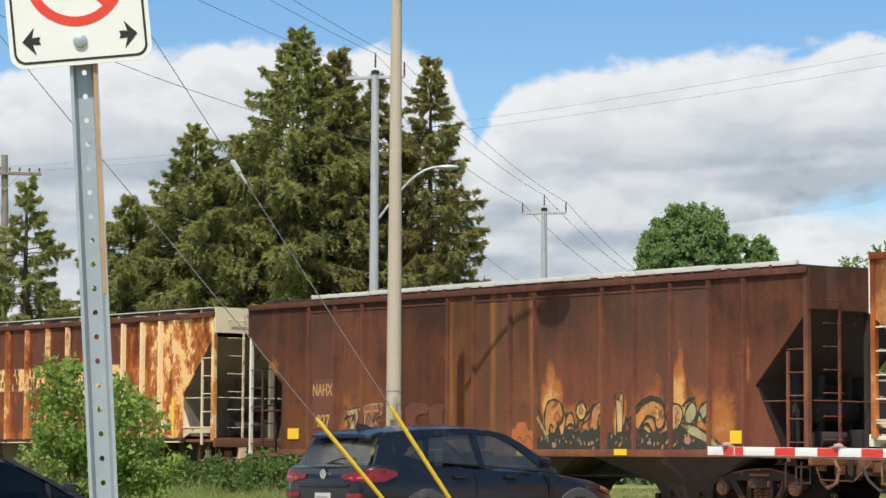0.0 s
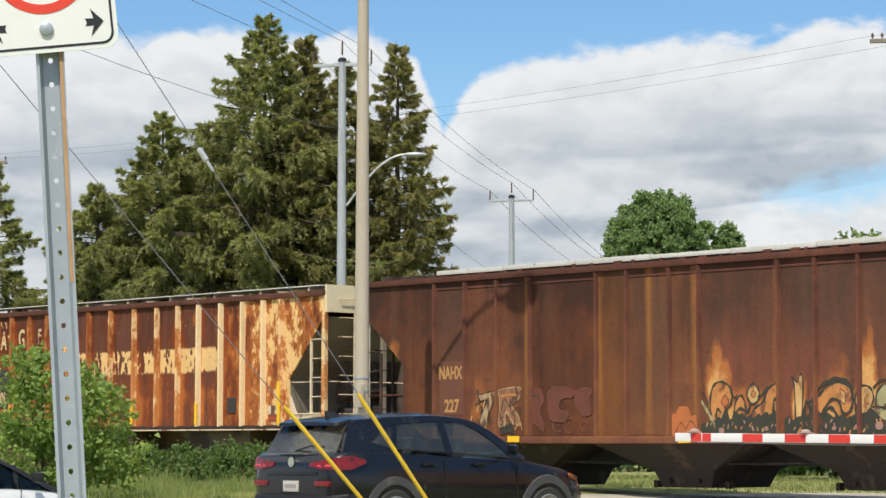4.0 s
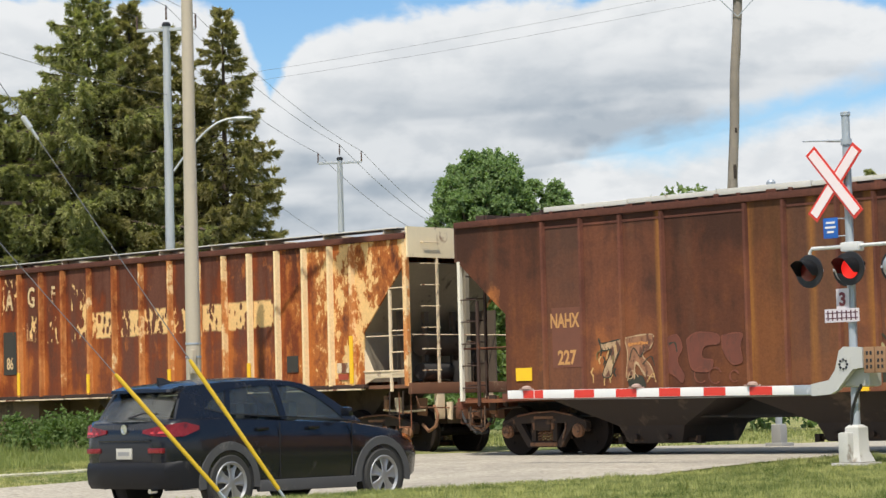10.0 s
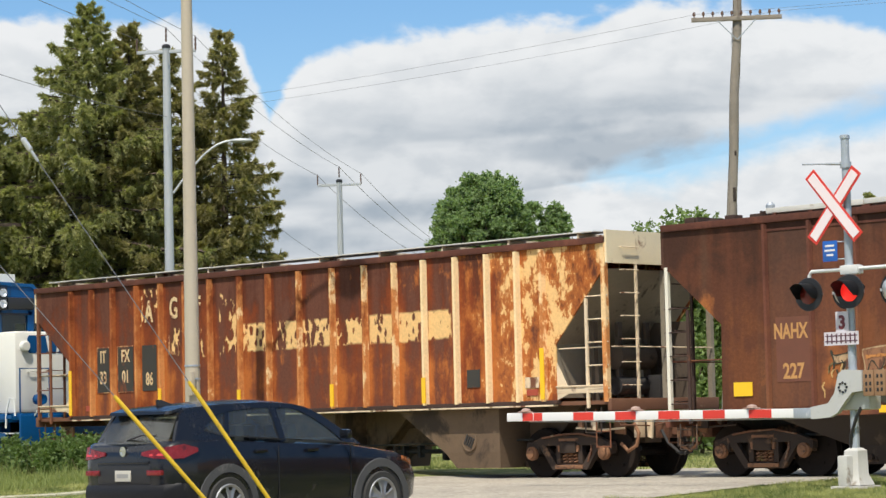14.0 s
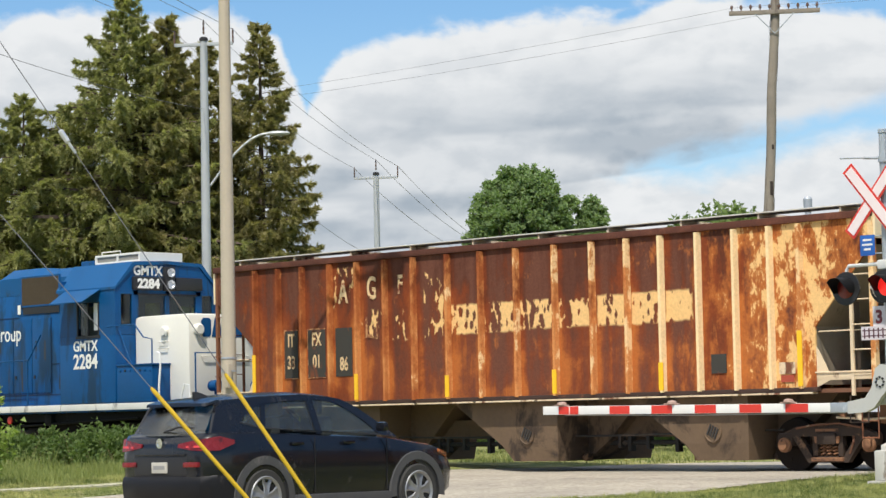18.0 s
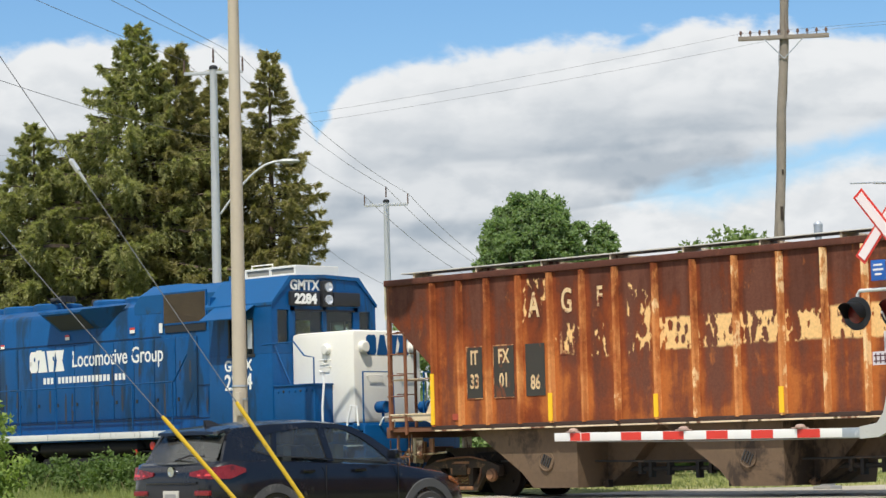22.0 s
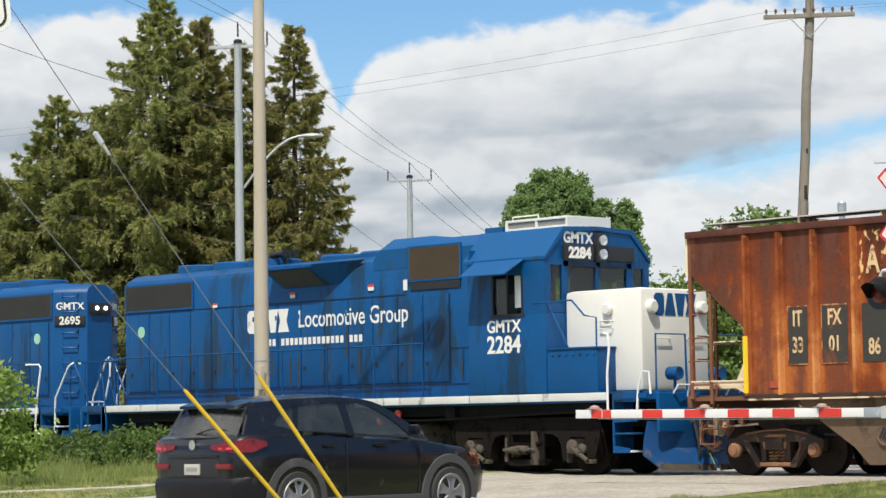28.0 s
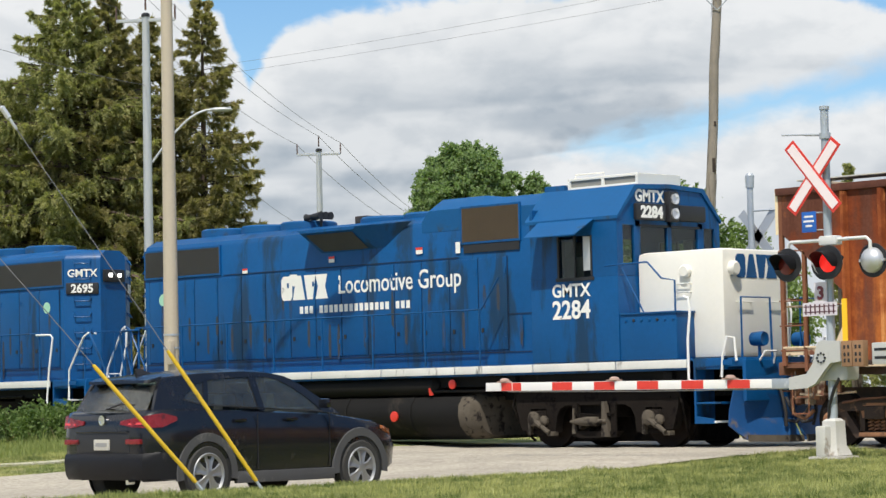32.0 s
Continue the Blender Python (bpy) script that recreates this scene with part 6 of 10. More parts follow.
    for dx, dy in ((0.0, -0.14), (0.0, 0.0), (0.0, 0.14)):
        rod(bm, (-3.12, -0.3 + dy, 4.80), (-2.8, -0.3 + dy, 4.80), 0.035, 0.085, 12)
    for dy in (-0.1, 0.08):
        rod(bm, (-3.1, -0.3 + dy, 4.78), (-3.3, -0.3 + dy, 4.78), 0.035, 0.08, 12)
    P("air_horn", bm, BLACK, "black cluster of air horns", hood)
    # ---- cab ----
    ca, cb, cw = 3.95, 6.05, 1.5
    bm = bmesh.new()
    box(bm, ca, cb, -cw, cw, 1.56, 3.10, 0.02)
    cab = P("cab", bm, BLUE)
    z0, z1 = 3.10, 3.86
    def wall(*q):
        bm = bmesh.new()
        box(bm, *q)
        P("cab_wall", bm, BLUE, "", cab)

    for s in (-1, 1):
        y = s * (cw - 0.03)
        for a, b in ((ca, 4.62), (5.46, cb)):
            wall(a, b, y - 0.03, y + 0.03, z0 - 0.01, 4.16)
        wall(4.62, 5.46, y - 0.03, y + 0.03, z1, 4.16)
    for y_0, y_1, za, zb in ((-1.5, -0.95, 3.95, 4.4), (0.95, 1.5, 3.95, 4.4), (-0.95, 0.95, 3.09, 4.66), (-1.5, -0.95, 3.09, 3.3), (0.95, 1.5, 3.09, 3.3)):
        wall(ca - 0.004, ca + 0.06, max(y_0, -1.496), min(y_1, 1.496), za, zb)
    # front wall round its openings
    for y_0, y_1, za, zb in ((-1.5, -1.34, 3.1, 4.16), (-1.02, -0.84, 3.1, 4.16), (-0.06, 0.06, 3.1, 4.16), (0.84, 1.02, 3.1, 4.16), (1.34, 1.5, 3.1, 4.16),
                             (-1.34, -1.02, 4.02, 4.16), (1.02, 1.34, 4.02, 4.16), (-0.98, 0.98, 4.0, 4.72), (-0.84, 0.84, 3.1, 3.48), (-1.34, -1.02, 3.1, 3.30), (1.02, 1.34, 3.1, 3.3)):
        wall(cb - 0.06, cb + 0.003, max(y_0, -1.496), min(y_1, 1.496), za, zb)
    bm = bmesh.new()
    roof = [(-cw - 0.02, 4.12), (-cw - 0.02, 4.18), (-1.0, 4.76), (0, 4.80), (1.0, 4.76), (cw + 0.02, 4.18), (cw + 0.02, 4.12), (0.94, 4.68), (0, 4.72), (-0.94, 4.68)]
    slab(bm, roof, "x", ca - 0.1, cb + 0.04)
    P("cab_roof", bm, BLUE_ROOF, "", cab, 20)
    bm = bmesh.new()
    slab(bm, [(-cw, 4.10), (-0.98, 4.70), (0.98, 4.70), (cw, 4.10)], "x", cb - 0.05, cb + 0.007)
    P("cab_brow", bm, BLUE, "", cab, 0)
    bm = bmesh.new()
    box(bm, 4.15, 5.85, -0.62, 0.62, 4.78, 4.84, 0.01)
    box(bm, 4.15, 5.85, -0.62, 0.62, 4.96, 5.01, 0.01)
    for a in (4.15, 4.97, 5.79):
        box(bm, a, a + 0.06, -0.62, 0.62, 4.83, 4.97)
    ac = P("air_conditioner", bm, NOSE_WHITE, "pale roof air conditioner with dusty screens", cab)
    for a in (4.21, 5.03):
        bm = bmesh.new()
        box(bm, a, a + 0.76, -0.59, 0.59, 4.84, 4.96)
        P("screen", bm, AC_SCREEN, "", ac)
    bm = bmesh.new()
    pipe(bm, [(4.2, -0.45, 5.01), (4.2, -0.45, 5.09), (4.9, -0.45, 5.09), (4.9, -0.45, 5.01)], 0.015, 6)
    P("lifting_bar", bm, NOSE_WHITE, "", ac)
    bm = bmesh.new()
    box(bm, 3.45, 3.95, -0.5, -0.05, 4.56, 4.92, 0.02)
    P("sand_box", bm, BLUE_ROOF, "", cab)
    bm = bmesh.new()
    box(bm, ca + 0.15, cb - 0.15, -1.3, 1.3, 3.06, 3.12)
    box(bm, 4.5, 5.0, -1.2, -0.7, 3.1, 3.5, 0.04)
    box(bm, 4.45, 4.55, -1.2, -0.7, 3.3, 3.8, 0.04)
    P("cab_seat", bm, CAB_DARK, "", cab)
    for s in (-1, 1):
        y = s * (cw - 0.035)
        bm = bmesh.new()
        for a in (4.62, 5.02, 5.42):
            box(bm, a, a + 0.04, y + 0.03 * s - 0.02, y + 0.03 * s + 0.02, z0, z1)
        box(bm, 4.58, 5.5, y + 0.03 * s - 0.02, y + 0.06 * s + 0.02, z0 - 0.06, z0)
        P("window_frame", bm, BLACK, "", cab)
        bm = bmesh.new()
        box(bm, 5.22, 5.42, y - 0.01, y + 0.01, z0 + 0.12, z1 - 0.02)
        P("sliding_pane", bm, ALU, "pale sliding window sash", cab)
        bm = bmesh.new()
        box(bm, 4.66, 5.02, y - 0.004, y + 0.004, z0, z1)
        P("pane", bm, CAB_GLASS, "", cab)
        # sun shade over the side window
        bm = bmesh.new()
        loft(bm, [[(4.18, s * (cw + 0.02), 4.15), (4.18, s * (cw + 0.02), 4.13), (4.22, s * (cw + 0.48), 3.84), (4.22, s * (cw + 0.48), 3.86)],
                  [(5.52, s * (cw + 0.02), 4.15), (5.52, s * (cw + 0.02), 4.13), (5.45, s * (cw + 0.48), 3.84), (5.45, s * (cw + 0.48), 3.86)]])
        P("sun_shade", bm, BLUE_ROOF, "blue sun shade over the side window", cab, 0)
        # front door pane
        bm = bmesh.new()
        box(bm, cb - 0.04, cb - 0.03, s * 1.18 - 0.16, s * 1.18 + 0.16, 3.30, 4.02)
        P("door_pane", bm, CAB_GLASS, "", cab)
        bm = bmesh.new()
        box(bm, cb - 0.04, cb - 0.03, s * 0.45 - 0.39, s * 0.45 + 0.39, 3.48, 4.0)
        P("windscreen", bm, CAB_GLASS, "", cab)
        for z in (3.44, 4.0):
            bm = bmesh.new()
            box(bm, cb, cb + 0.02, s * 0.45 - 0.42, s * 0.45 + 0.42, z, z + 0.04)
            P("windscreen_frame", bm, BLACK, "", cab)
    # number board and headlights over the windscreen
    bm = bmesh.new()
    box(bm, cb + 0.008, cb + 0.10, -1.04, -0.18, 4.11, 4.42, 0.045)
    nb = P("number_board", bm, BLACK, "black number board with white figures", cab)
    letters(number, 0.29, DECAL_WHITE, nb, (cb + 0.103, -0.61, 4.165), (90, 0, 90), "number_decal", 1.08, 0.014)
    bm = bmesh.new()
    box(bm, cb, cb + 0.12, 0.17, 0.97, 4.12, 4.42, 0.05)
    P("number_board", bm, BLACK, "", cab)
    letters("GMTX", 0.30, DECAL_WHITE, cab, (cb + 0.009, -0.56, 4.46), (90, 0, 90), "reporting_mark", 0.98, 0.010)
    bm = bmesh.new()
    box(bm, cb, cb + 0.14, -0.14, 0.14, 4.10, 4.66, 0.03)
    hl = P("headlight_housing", bm, BLACK, "", cab)
    for z in (4.25, 4.52):
        bm = bmesh.new()
        lathe(bm, [(0, 0.10), (0.05, 0.105), (0.05, 0.085), (0.02, 0.06)], "x", (cb + 0.13, 0, z), 16)
        P("headlight", bm, LENS, "", hl)
    # cab side lettering
    for s in (-1, 1):
        t = (90, 0, 0) if s < 0 else (90, 0, 180)
        letters("GMTX", 0.33, DECAL_WHITE, cab, (4.93, s * (cw + 0.003), 2.76), t, "reporting_mark", 0.98, 0.008)
        letters(number, 0.47, DECAL_WHITE, cab, (4.93, s * (cw + 0.003), 2.36), t, "number_decal", 0.98, 0.01)
        face = s * (hood_w + 0.026)
        k = 1 if s < 0 else -1
        # the maker's name is kept as four plain white blocks
        if number == "2284":
            for i, form in enumerate(NAME_SHAPES):
                for outline in form:
                    bm = bmesh.new()
                    slab(bm, [((-3.47 + 0.345 * i + 0.345 * u) * k, 3.04 + 0.50 * v) for u, v in outline], "y", face - 0.002, face + 0.002)
                    P("name_block", bm, DECAL_WHITE, "", hood, 0)
            letters("Locomotive Group", 0.53, DECAL_WHITE, hood, (-0.05 * k, face, 3.12), t, "lettering", 0.84, 0.004)
            for i in range(22):
                if i in (3, 18):
                    continue
                bm = bmesh.new()
                lo, hi = sorted(((-2.92 + 0.147 * i) * k, (-2.92 + 0.147 * i + 0.098) * k))
                box(bm, lo, hi, face - 0.002, face + 0.002, 2.75, 2.90)
                P("address_bar", bm, DECAL_WHITE, "", hood, 0)
    # ---- short hood ----
    bm = bmesh.new()
    box(bm, cb + 0.01, 8.02, -0.97, 0.97, 1.56, 3.50, 0.12)
    nose = P("short_hood", bm, NOSE_WHITE, "white short hood with rust marks")
    for a, y, w in ((7.2, -0.98, 0), (6.9, 0.98, 0)):
        bm = bmesh.new()
        s = -1 if y < 0 else 1
        lathe(bm, [(0, 0.12), (0.08 * s, 0.12), (0.11 * s, 0.09), (0.11 * s, 0.02)], "y", (a, y - 0.02 * s, 3.12), 16)
        P("class_lamp", bm, NOSE_WHITE, "", nose)
    for y in (-0.72, 0.72):
        bm = bmesh.new()
        lathe(bm, [(0, 0.13), (0.10, 0.13), (0.13, 0.10), (0.13, 0.02)], "x", (8.0, y, 3.14), 16)
        P("class_lamp", bm, NOSE_WHITE, "", nose)
    for i, form in enumerate(NAME_SHAPES):
        for outline in form:
            bm = bmesh.new()
            slab(bm, [(-0.62 + 0.30 * i + 0.30 * u, 2.98 + 0.42 * v) for u, v in outline], "x", 8.022, 8.028)
            P("name_block", bm, BLUE, "", nose, 0)
    grabs = [[(8.02, y, 2.55), (8.08, y, 2.55), (8.08, y + 0.4, 2.55), (8.02, y + 0.4, 2.55)] for y in (-0.62, 0.3)]
    grabs += [[(7.0, -0.97, z), (7.0, -1.03, z), (7.3, -1.03, z), (7.3, -0.97, z)] for z in (2.75, 2.9)]
    for line in grabs:
        bm = bmesh.new()
        pipe(bm, line, 0.014, 6)
        P("grab_iron", bm, NOSE_WHITE, "", nose)
    for s in (-1, 1):
        bm = bmesh.new()
        box(bm, cb, 7.35, min(s * 0.96, s * 1.48), max(s * 0.96, s * 1.48), 1.56, 2.38, 0.02)
        bb = P("battery_box", bm, BLUE)
        bm = bmesh.new()
        box(bm, cb + 0.02, 7.38, min(s * 0.97, s * 1.505), max(s * 0.97, s * 1.505), 2.375, 2.41, 0.008)
        P("lid", bm, BLUE, "", bb)
        for k in range(7):
            bm = bmesh.new()
            lathe(bm, [(0, 0.028), (0.018 * s, 0.026), (0.024 * s, 0.012)], "y", (cb + 0.15 + (7.2 - cb) / 6.4 * k, 1.478 * s, 2.27), 8)
            P("bolt", bm, BLACK if k % 3 == 1 else BLUE, "", bb)
        bm = bmesh.new()
        pipe(bm, [(cb - 0.3, 1.5 * s, 3.28), (cb + 0.65, 1.46 * s, 3.30), (cb + 0.95, 1.44 * s, 3.0), (cb + 1.25, 1.44 * s, 2.95), (cb + 1.25, 1.44 * s, 1.6)], 0.018, 6)
        P("hand_rail", bm, BLUE)
        bm = bmesh.new()
        rod(bm, (cb + 0.05, 1.46 * s, 3.25), (cb + 0.55, 1.46 * s, 2.4), 0.014, n=6)
        P("brace", bm, BLUE)
    # ---- both ends: step wells, rails, pilots, couplers ----
    for e in (-1, 1):
        made_before = set(bpy.data.objects)
        x0 = 8.05 * e
        tip = 8.72 * e
        bm = bmesh.new()
        box(bm, min(x0 * 0.985, tip), max(x0 * 0.985, tip), -1.3, 1.3, 1.40, 1.56, 0.02)
        P("end_platform", bm, BLUE)
        for s in (-1, 1):
            bm = bmesh.new()
            a, b = sorted((7.62 * e, 7.70 * e))
            box(bm, a, b, min(s * 0.9, s * 1.48), max(s * 0.9, s * 1.48), 0.42, 1.56)
            a, b = sorted((7.62 * e, 8.55 * e))
            slab(bm, [(7.62 * e, 1.52), (7.62 * e, 0.42), (8.12 * e, 0.42), (8.12 * e, 0.5), (7.74 * e, 0.55), (7.74 * e, 0.98), (8.3 * e, 1.0), (8.3 * e, 1.1), (7.74 * e, 1.14), (7.74 * e, 1.40), (8.55 * e, 1.44), (8.55 * e, 1.52)], "y", s * 1.44, s * 1.48)
            well = P("step_well", bm, BLUE, "", None, 0)
            for k, z in enumerate((0.43, 0.76, 1.08)):
                bm = bmesh.new()
                a, b = sorted((7.68 * e, (8.16 + 0.12 * k) * e))
                box(bm, a, b, min(s * 1.0, s * 1.47), max(s * 1.0, s * 1.47), z, z + 0.035, 0.004)
                P("step_tread", bm, RAIL_WHITE if k != 1 else BLUE, "", well)
            bm = bmesh.new()
            if e > 0:
                pipe(bm, [(7.50, 1.46 * s, 2.65), (7.62, 1.48 * s, 2.62), (7.66, 1.49 * s, 2.4), (7.60, 1.49 * s, 1.9), (7.60, 1.49 * s, 1.2), (7.66, 1.48 * s, 1.16)], 0.024, 7)
            else:
                pipe(bm, [(-7.08, 1.46 * s, 2.58), (-7.64, 1.48 * s, 2.57), (-7.72, 1.48 * s, 2.5), (-7.58, 1.49 * s, 1.75), (-7.50, 1.49 * s, 1.10), (-7.54, 1.49 * s, 0.96), (-7.70, 1.48 * s, 0.92)], 0.024, 7)
            rails = RAIL_WHITE if e > 0 or lit else BLUE
            P("hand_rail", bm, rails, "white step handrail" if e > 0 or lit else "")
            bm = bmesh.new()
            if e > 0:
                pipe(bm, [(8.30, 1.46 * s, 1.22), (8.34, 1.47 * s, 1.60), (8.42, 1.44 * s, 1.92), (8.55, 1.40 * s, 1.90), (8.58, 1.40 * s, 1.50)], 0.024, 7)
            else:
                pipe(bm, [(-8.94, 1.2 * s, 2.56), (-8.90, 1.38 * s, 2.58), (-8.80, 1.44 * s, 2.5), (-8.29, 1.46 * s, 1.77), (-8.26, 1.46 * s, 1.0), (-8.34, 1.45 * s, 0.88)], 0.024, 7)
                pipe(bm, [(-8.22, 0.35 * s, 1.5), (-8.27, 0.35 * s, 1.80), (-8.80, 0.35 * s, 2.66), (-8.90, 0.35 * s, 2.72), (-8.95, 0.35 * s, 2.6), (-8.94, 0.35 * s, 2.3), (-8.67, 0.35 * s, 1.5)], 0.024, 7)
            P("hand_rail", bm, rails, "white step handrail" if e > 0 or lit else "")
            bm = bmesh.new()
            pipe(bm, [(8.62 * e, 1.28 * s, 1.56), (8.62 * e, 1.28 * s, 2.6), (8.62 * e, 0.45 * s, 2.6), (8.62 * e, 0.42 * s, 1.56)], 0.022, 6)
            P("end_rail", bm, BLUE)
            # corner air pipes and cut levers
            bm = bmesh.new()
            pipe(bm, [(8.74 * e, 0.95 * s, 1.5), (8.86 * e, 0.95 * s, 1.66), (8.84 * e, 0.6 * s, 1.66), (8.74 * e, 0.55 * s, 1.45)], 0.02, 6)
            P("uncoupling_lever", bm, RAIL_WHITE)
            bm = bmesh.new()
            pipe(bm, [(8.72 * e, 0.45 * s, 1.1), (8.85 * e, 0.5 * s, 0.95), (8.9 * e, 0.45 * s, 0.6), (8.86 * e, 0.4 * s, 0.35)], 0.03, 6)
            P("air_hose", bm, STEEL_BLACK)
        bm = bmesh.new()
        box(bm, min(8.66 * e, 8.74 * e), max(8.66 * e, 8.74 * e), -1.35, 1.35, 0.80, 1.52, 0.02)
        P("end_plate", bm, BLUE)
        bm = bmesh.new()
        for s in (-1, 1):
            loft(bm, [[(8.40 * e, s * 1.45, 0.38), (8.42 * e, s * 1.44, 0.65), (8.50 * e, s * 1.42, 1.0), (8.54 * e, s * 1.42, 1.0), (8.46 * e, s * 1.46, 0.65), (8.44 * e, s * 1.47, 0.38)],
                      [(8.60 * e, s * 1.22, 0.13), (8.52 * e, s * 1.20, 0.5), (8.60 * e, s * 1.15, 0.98), (8.64 * e, s * 1.15, 0.98), (8.56 * e, s * 1.20, 0.5), (8.65 * e, s * 1.22, 0.13)],
                      [(8.80 * e, s * 0.7, 0.11), (8.62 * e, s * 0.7, 0.5), (8.72 * e, s * 0.7, 0.92), (8.76 * e, s * 0.7, 0.92), (8.66 * e, s * 0.7, 0.5), (8.85 * e, s * 0.7, 0.11)],
                      [(8.92 * e, s * 0.05, 0.10), (8.70 * e, s * 0.05, 0.5), (8.74 * e, s * 0.05, 0.80), (8.78 * e, s * 0.05, 0.80), (8.74 * e, s * 0.05, 0.5), (8.97 * e, s * 0.05, 0.10)]])
        P("plow", bm, PLOW_BLUE, "blue snow plow with a scraped edge", None, 20)
        bm = bmesh.new()
        for s in (-1, 1):
            loft(bm, [[(8.655 * e, s * 1.225, 0.10), (8.65 * e, s * 1.225, 0.22), (8.67 * e, s * 1.225, 0.22), (8.675 * e, s * 1.225, 0.10)],
                      [(8.855 * e, s * 0.7, 0.08), (8.84 * e, s * 0.7, 0.20), (8.86 * e, s * 0.7, 0.20), (8.875 * e, s * 0.7, 0.08)],
                      [(8.975 * e, s * 0.05, 0.07), (8.96 * e, s * 0.05, 0.19), (8.98 * e, s * 0.05, 0.19), (8.995 * e, s * 0.05, 0.07)]])
        P("plow_edge", bm, DUSTY_GREY, "", None, 0)
        coupler(L, 8.68 * e, e * 0.8, 0.0)
        # ditch lamp
        if e > 0:
            for y in (-0.62, 0.62):
                bm = bmesh.new()
                rod(bm, (8.50, y, 1.56), (8.50, y, 1.78), 0.03)
                lathe(bm, [(-0.16, 0.12), (0.06, 0.13), (0.1, 0.12), (0.08, 0.05)], "x", (8.52, y, 1.88), 16)
                P("ditch_light", bm, BLUE)
        if e < 0:
            for ob in set(bpy.data.objects) - made_before:
                ob.data.transform(Matrix.Translation((-0.45, 0, 0)))
    # ---- long-hood end: lamps, number boards, ladder ----
    bm = bmesh.new()
    box(bm, -8.57, -8.48, -0.30, 0.30, 3.78, 4.06, 0.03)
    lh = P("headlight_housing", bm, BLACK, "", hood)
    for y in (-0.13, 0.13):
        bm = bmesh.new()
        lathe(bm, [(0, 0.047), (-0.04, 0.047), (-0.04, 0.038), (-0.02, 0.025)], "x", (-8.565, y, 3.93), 16)
        P("headlight", bm, LAMP_ON if lit else LENS, "lit headlight" if lit else "", lh)
    for s in (-1, 1):
        mid = Vector((-8.215, s * 0.66, 0))
        way = Vector((-0.59, s * 0.58, 0)).normalized()
        yaw = math.degrees(math.atan2(way.y, way.x)) + 90
        for nm, z, h, w, m in (("number_board", 3.50, 0.26, 0.74, BLACK),):
            bm = bmesh.new()
            box(bm, -w / 2, w / 2, -0.03, 0.02, z, z + h, 0.02)
            bm.transform(Matrix.Translation(mid + way * 0.0) @ pose(0, 0, 0, 0, 0, yaw))
            P(nm, bm, m, "black number board with white figures", hood)
        o = mid + way * 0.034
        letters(number, 0.27, DECAL_WHITE, hood, (o.x, o.y, 3.54), (90, 0, yaw), "number_decal", 0.95, 0.008)
        letters("GMTX", 0.24, DECAL_WHITE, hood, ((mid + way * 0.006).x, (mid + way * 0.006).y, 3.90), (90, 0, yaw), "reporting_mark", 1.0, 0.006)
        for k in range(7):
            bm = bmesh.new()
            z = 1.9 + 0.36 * k if k < 5 else 3.84 + 0.36 * (k - 5)
            pipe(bm, [Vector((-0.2, 0, z + 0.1)), Vector((-0.17, -0.07, z)), Vector((0.17, -0.07, z)), Vector((0.2, 0, z + 0.1))], 0.016, 6)
            bm.transform(Matrix.Translation(mid) @ pose(0, 0, 0, 0, 0, yaw))
            P("rung", bm, BLUE, "", hood)
    # ---- underneath ----
    bm = bmesh.new()
    tank = [(-1.02, 1.04), (-1.30, 0.98), (-1.42, 0.82), (-1.44, 0.62), (-1.38, 0.42), (-1.22, 0.26), (-1.0, 0.16), (1.0, 0.16), (1.22, 0.26), (1.38, 0.42), (1.44, 0.62), (1.42, 0.82), (1.30, 0.98), (1.02, 1.04)]
    loft(bm, [[(-2.45, y, z) for y, z in tank], [(1.95, y, z) for y, z in tank]])
    tk = P("fuel_tank", bm, TANK_BLACK, "", None, 40)
    bm = bmesh.new()
    loft(bm, [[(1.95, y, z) for y, z in tank], [(2.20, y * 0.97, 0.60 + (z - 0.60) * 0.96) for y, z in tank], [(2.32, y * 0.86, 0.60 + (z - 0.60) * 0.84) for y, z in tank]])
    P("tank_end", bm, DUSTY_GREY, "dusty grey dished tank end", tk, 40)
    for a in (-1.2, 0.6):
        bm = bmesh.new()
        loft(bm, [[(a, y * 1.012, 0.60 + (z - 0.60) * 1.012) for y, z in tank], [(a + 0.09, y * 1.012, 0.60 + (z - 0.60) * 1.012) for y, z in tank]])
        P("tank_strap", bm, TANK_BLACK, "", tk, 40)
    bm = bmesh.new()
    lathe(bm, [(0, 0.05), (-0.05, 0.10), (-0.08, 0.10), (-0.09, 0.03)], "y", (0.3, -1.44, 0.62), 14)
    P("fuel_filler", bm, RED, "red fuel filler cap", tk)
    bm = bmesh.new()
    rod(bm, (1.15, -1.32, 1.02), (1.15, -1.34, 1.16), 0.05, n=10)
    P("emergency_valve", bm, RED, "", tk)
    bm = bmesh.new()
    lathe(bm, [(0, 0.09), (-0.03, 0.09), (-0.04, 0.03)], "y", (1.75, -1.35, 1.22), 14)
    P("bell_cover", bm, RED, "", tk)
    for s in (-1, 1):
        bm = bmesh.new()
        lathe(bm, [(-2.6, 0.06), (-2.5, 0.19), (1.2, 0.19), (1.3, 0.06)], "x", (0, 1.2 * s, 1.20), 18)
        P("air_reservoir", bm, TANK_BLACK)
        bm = bmesh.new()
        for a, w in ((-4.0, 0.3), (-2.9, 0.22), (3.1, 0.26), (6.9, 0.2)):
            box(bm, a, a + w, s * 1.26 - 0.08, s * 1.26 + 0.08, 1.08, 1.34, 0.02)
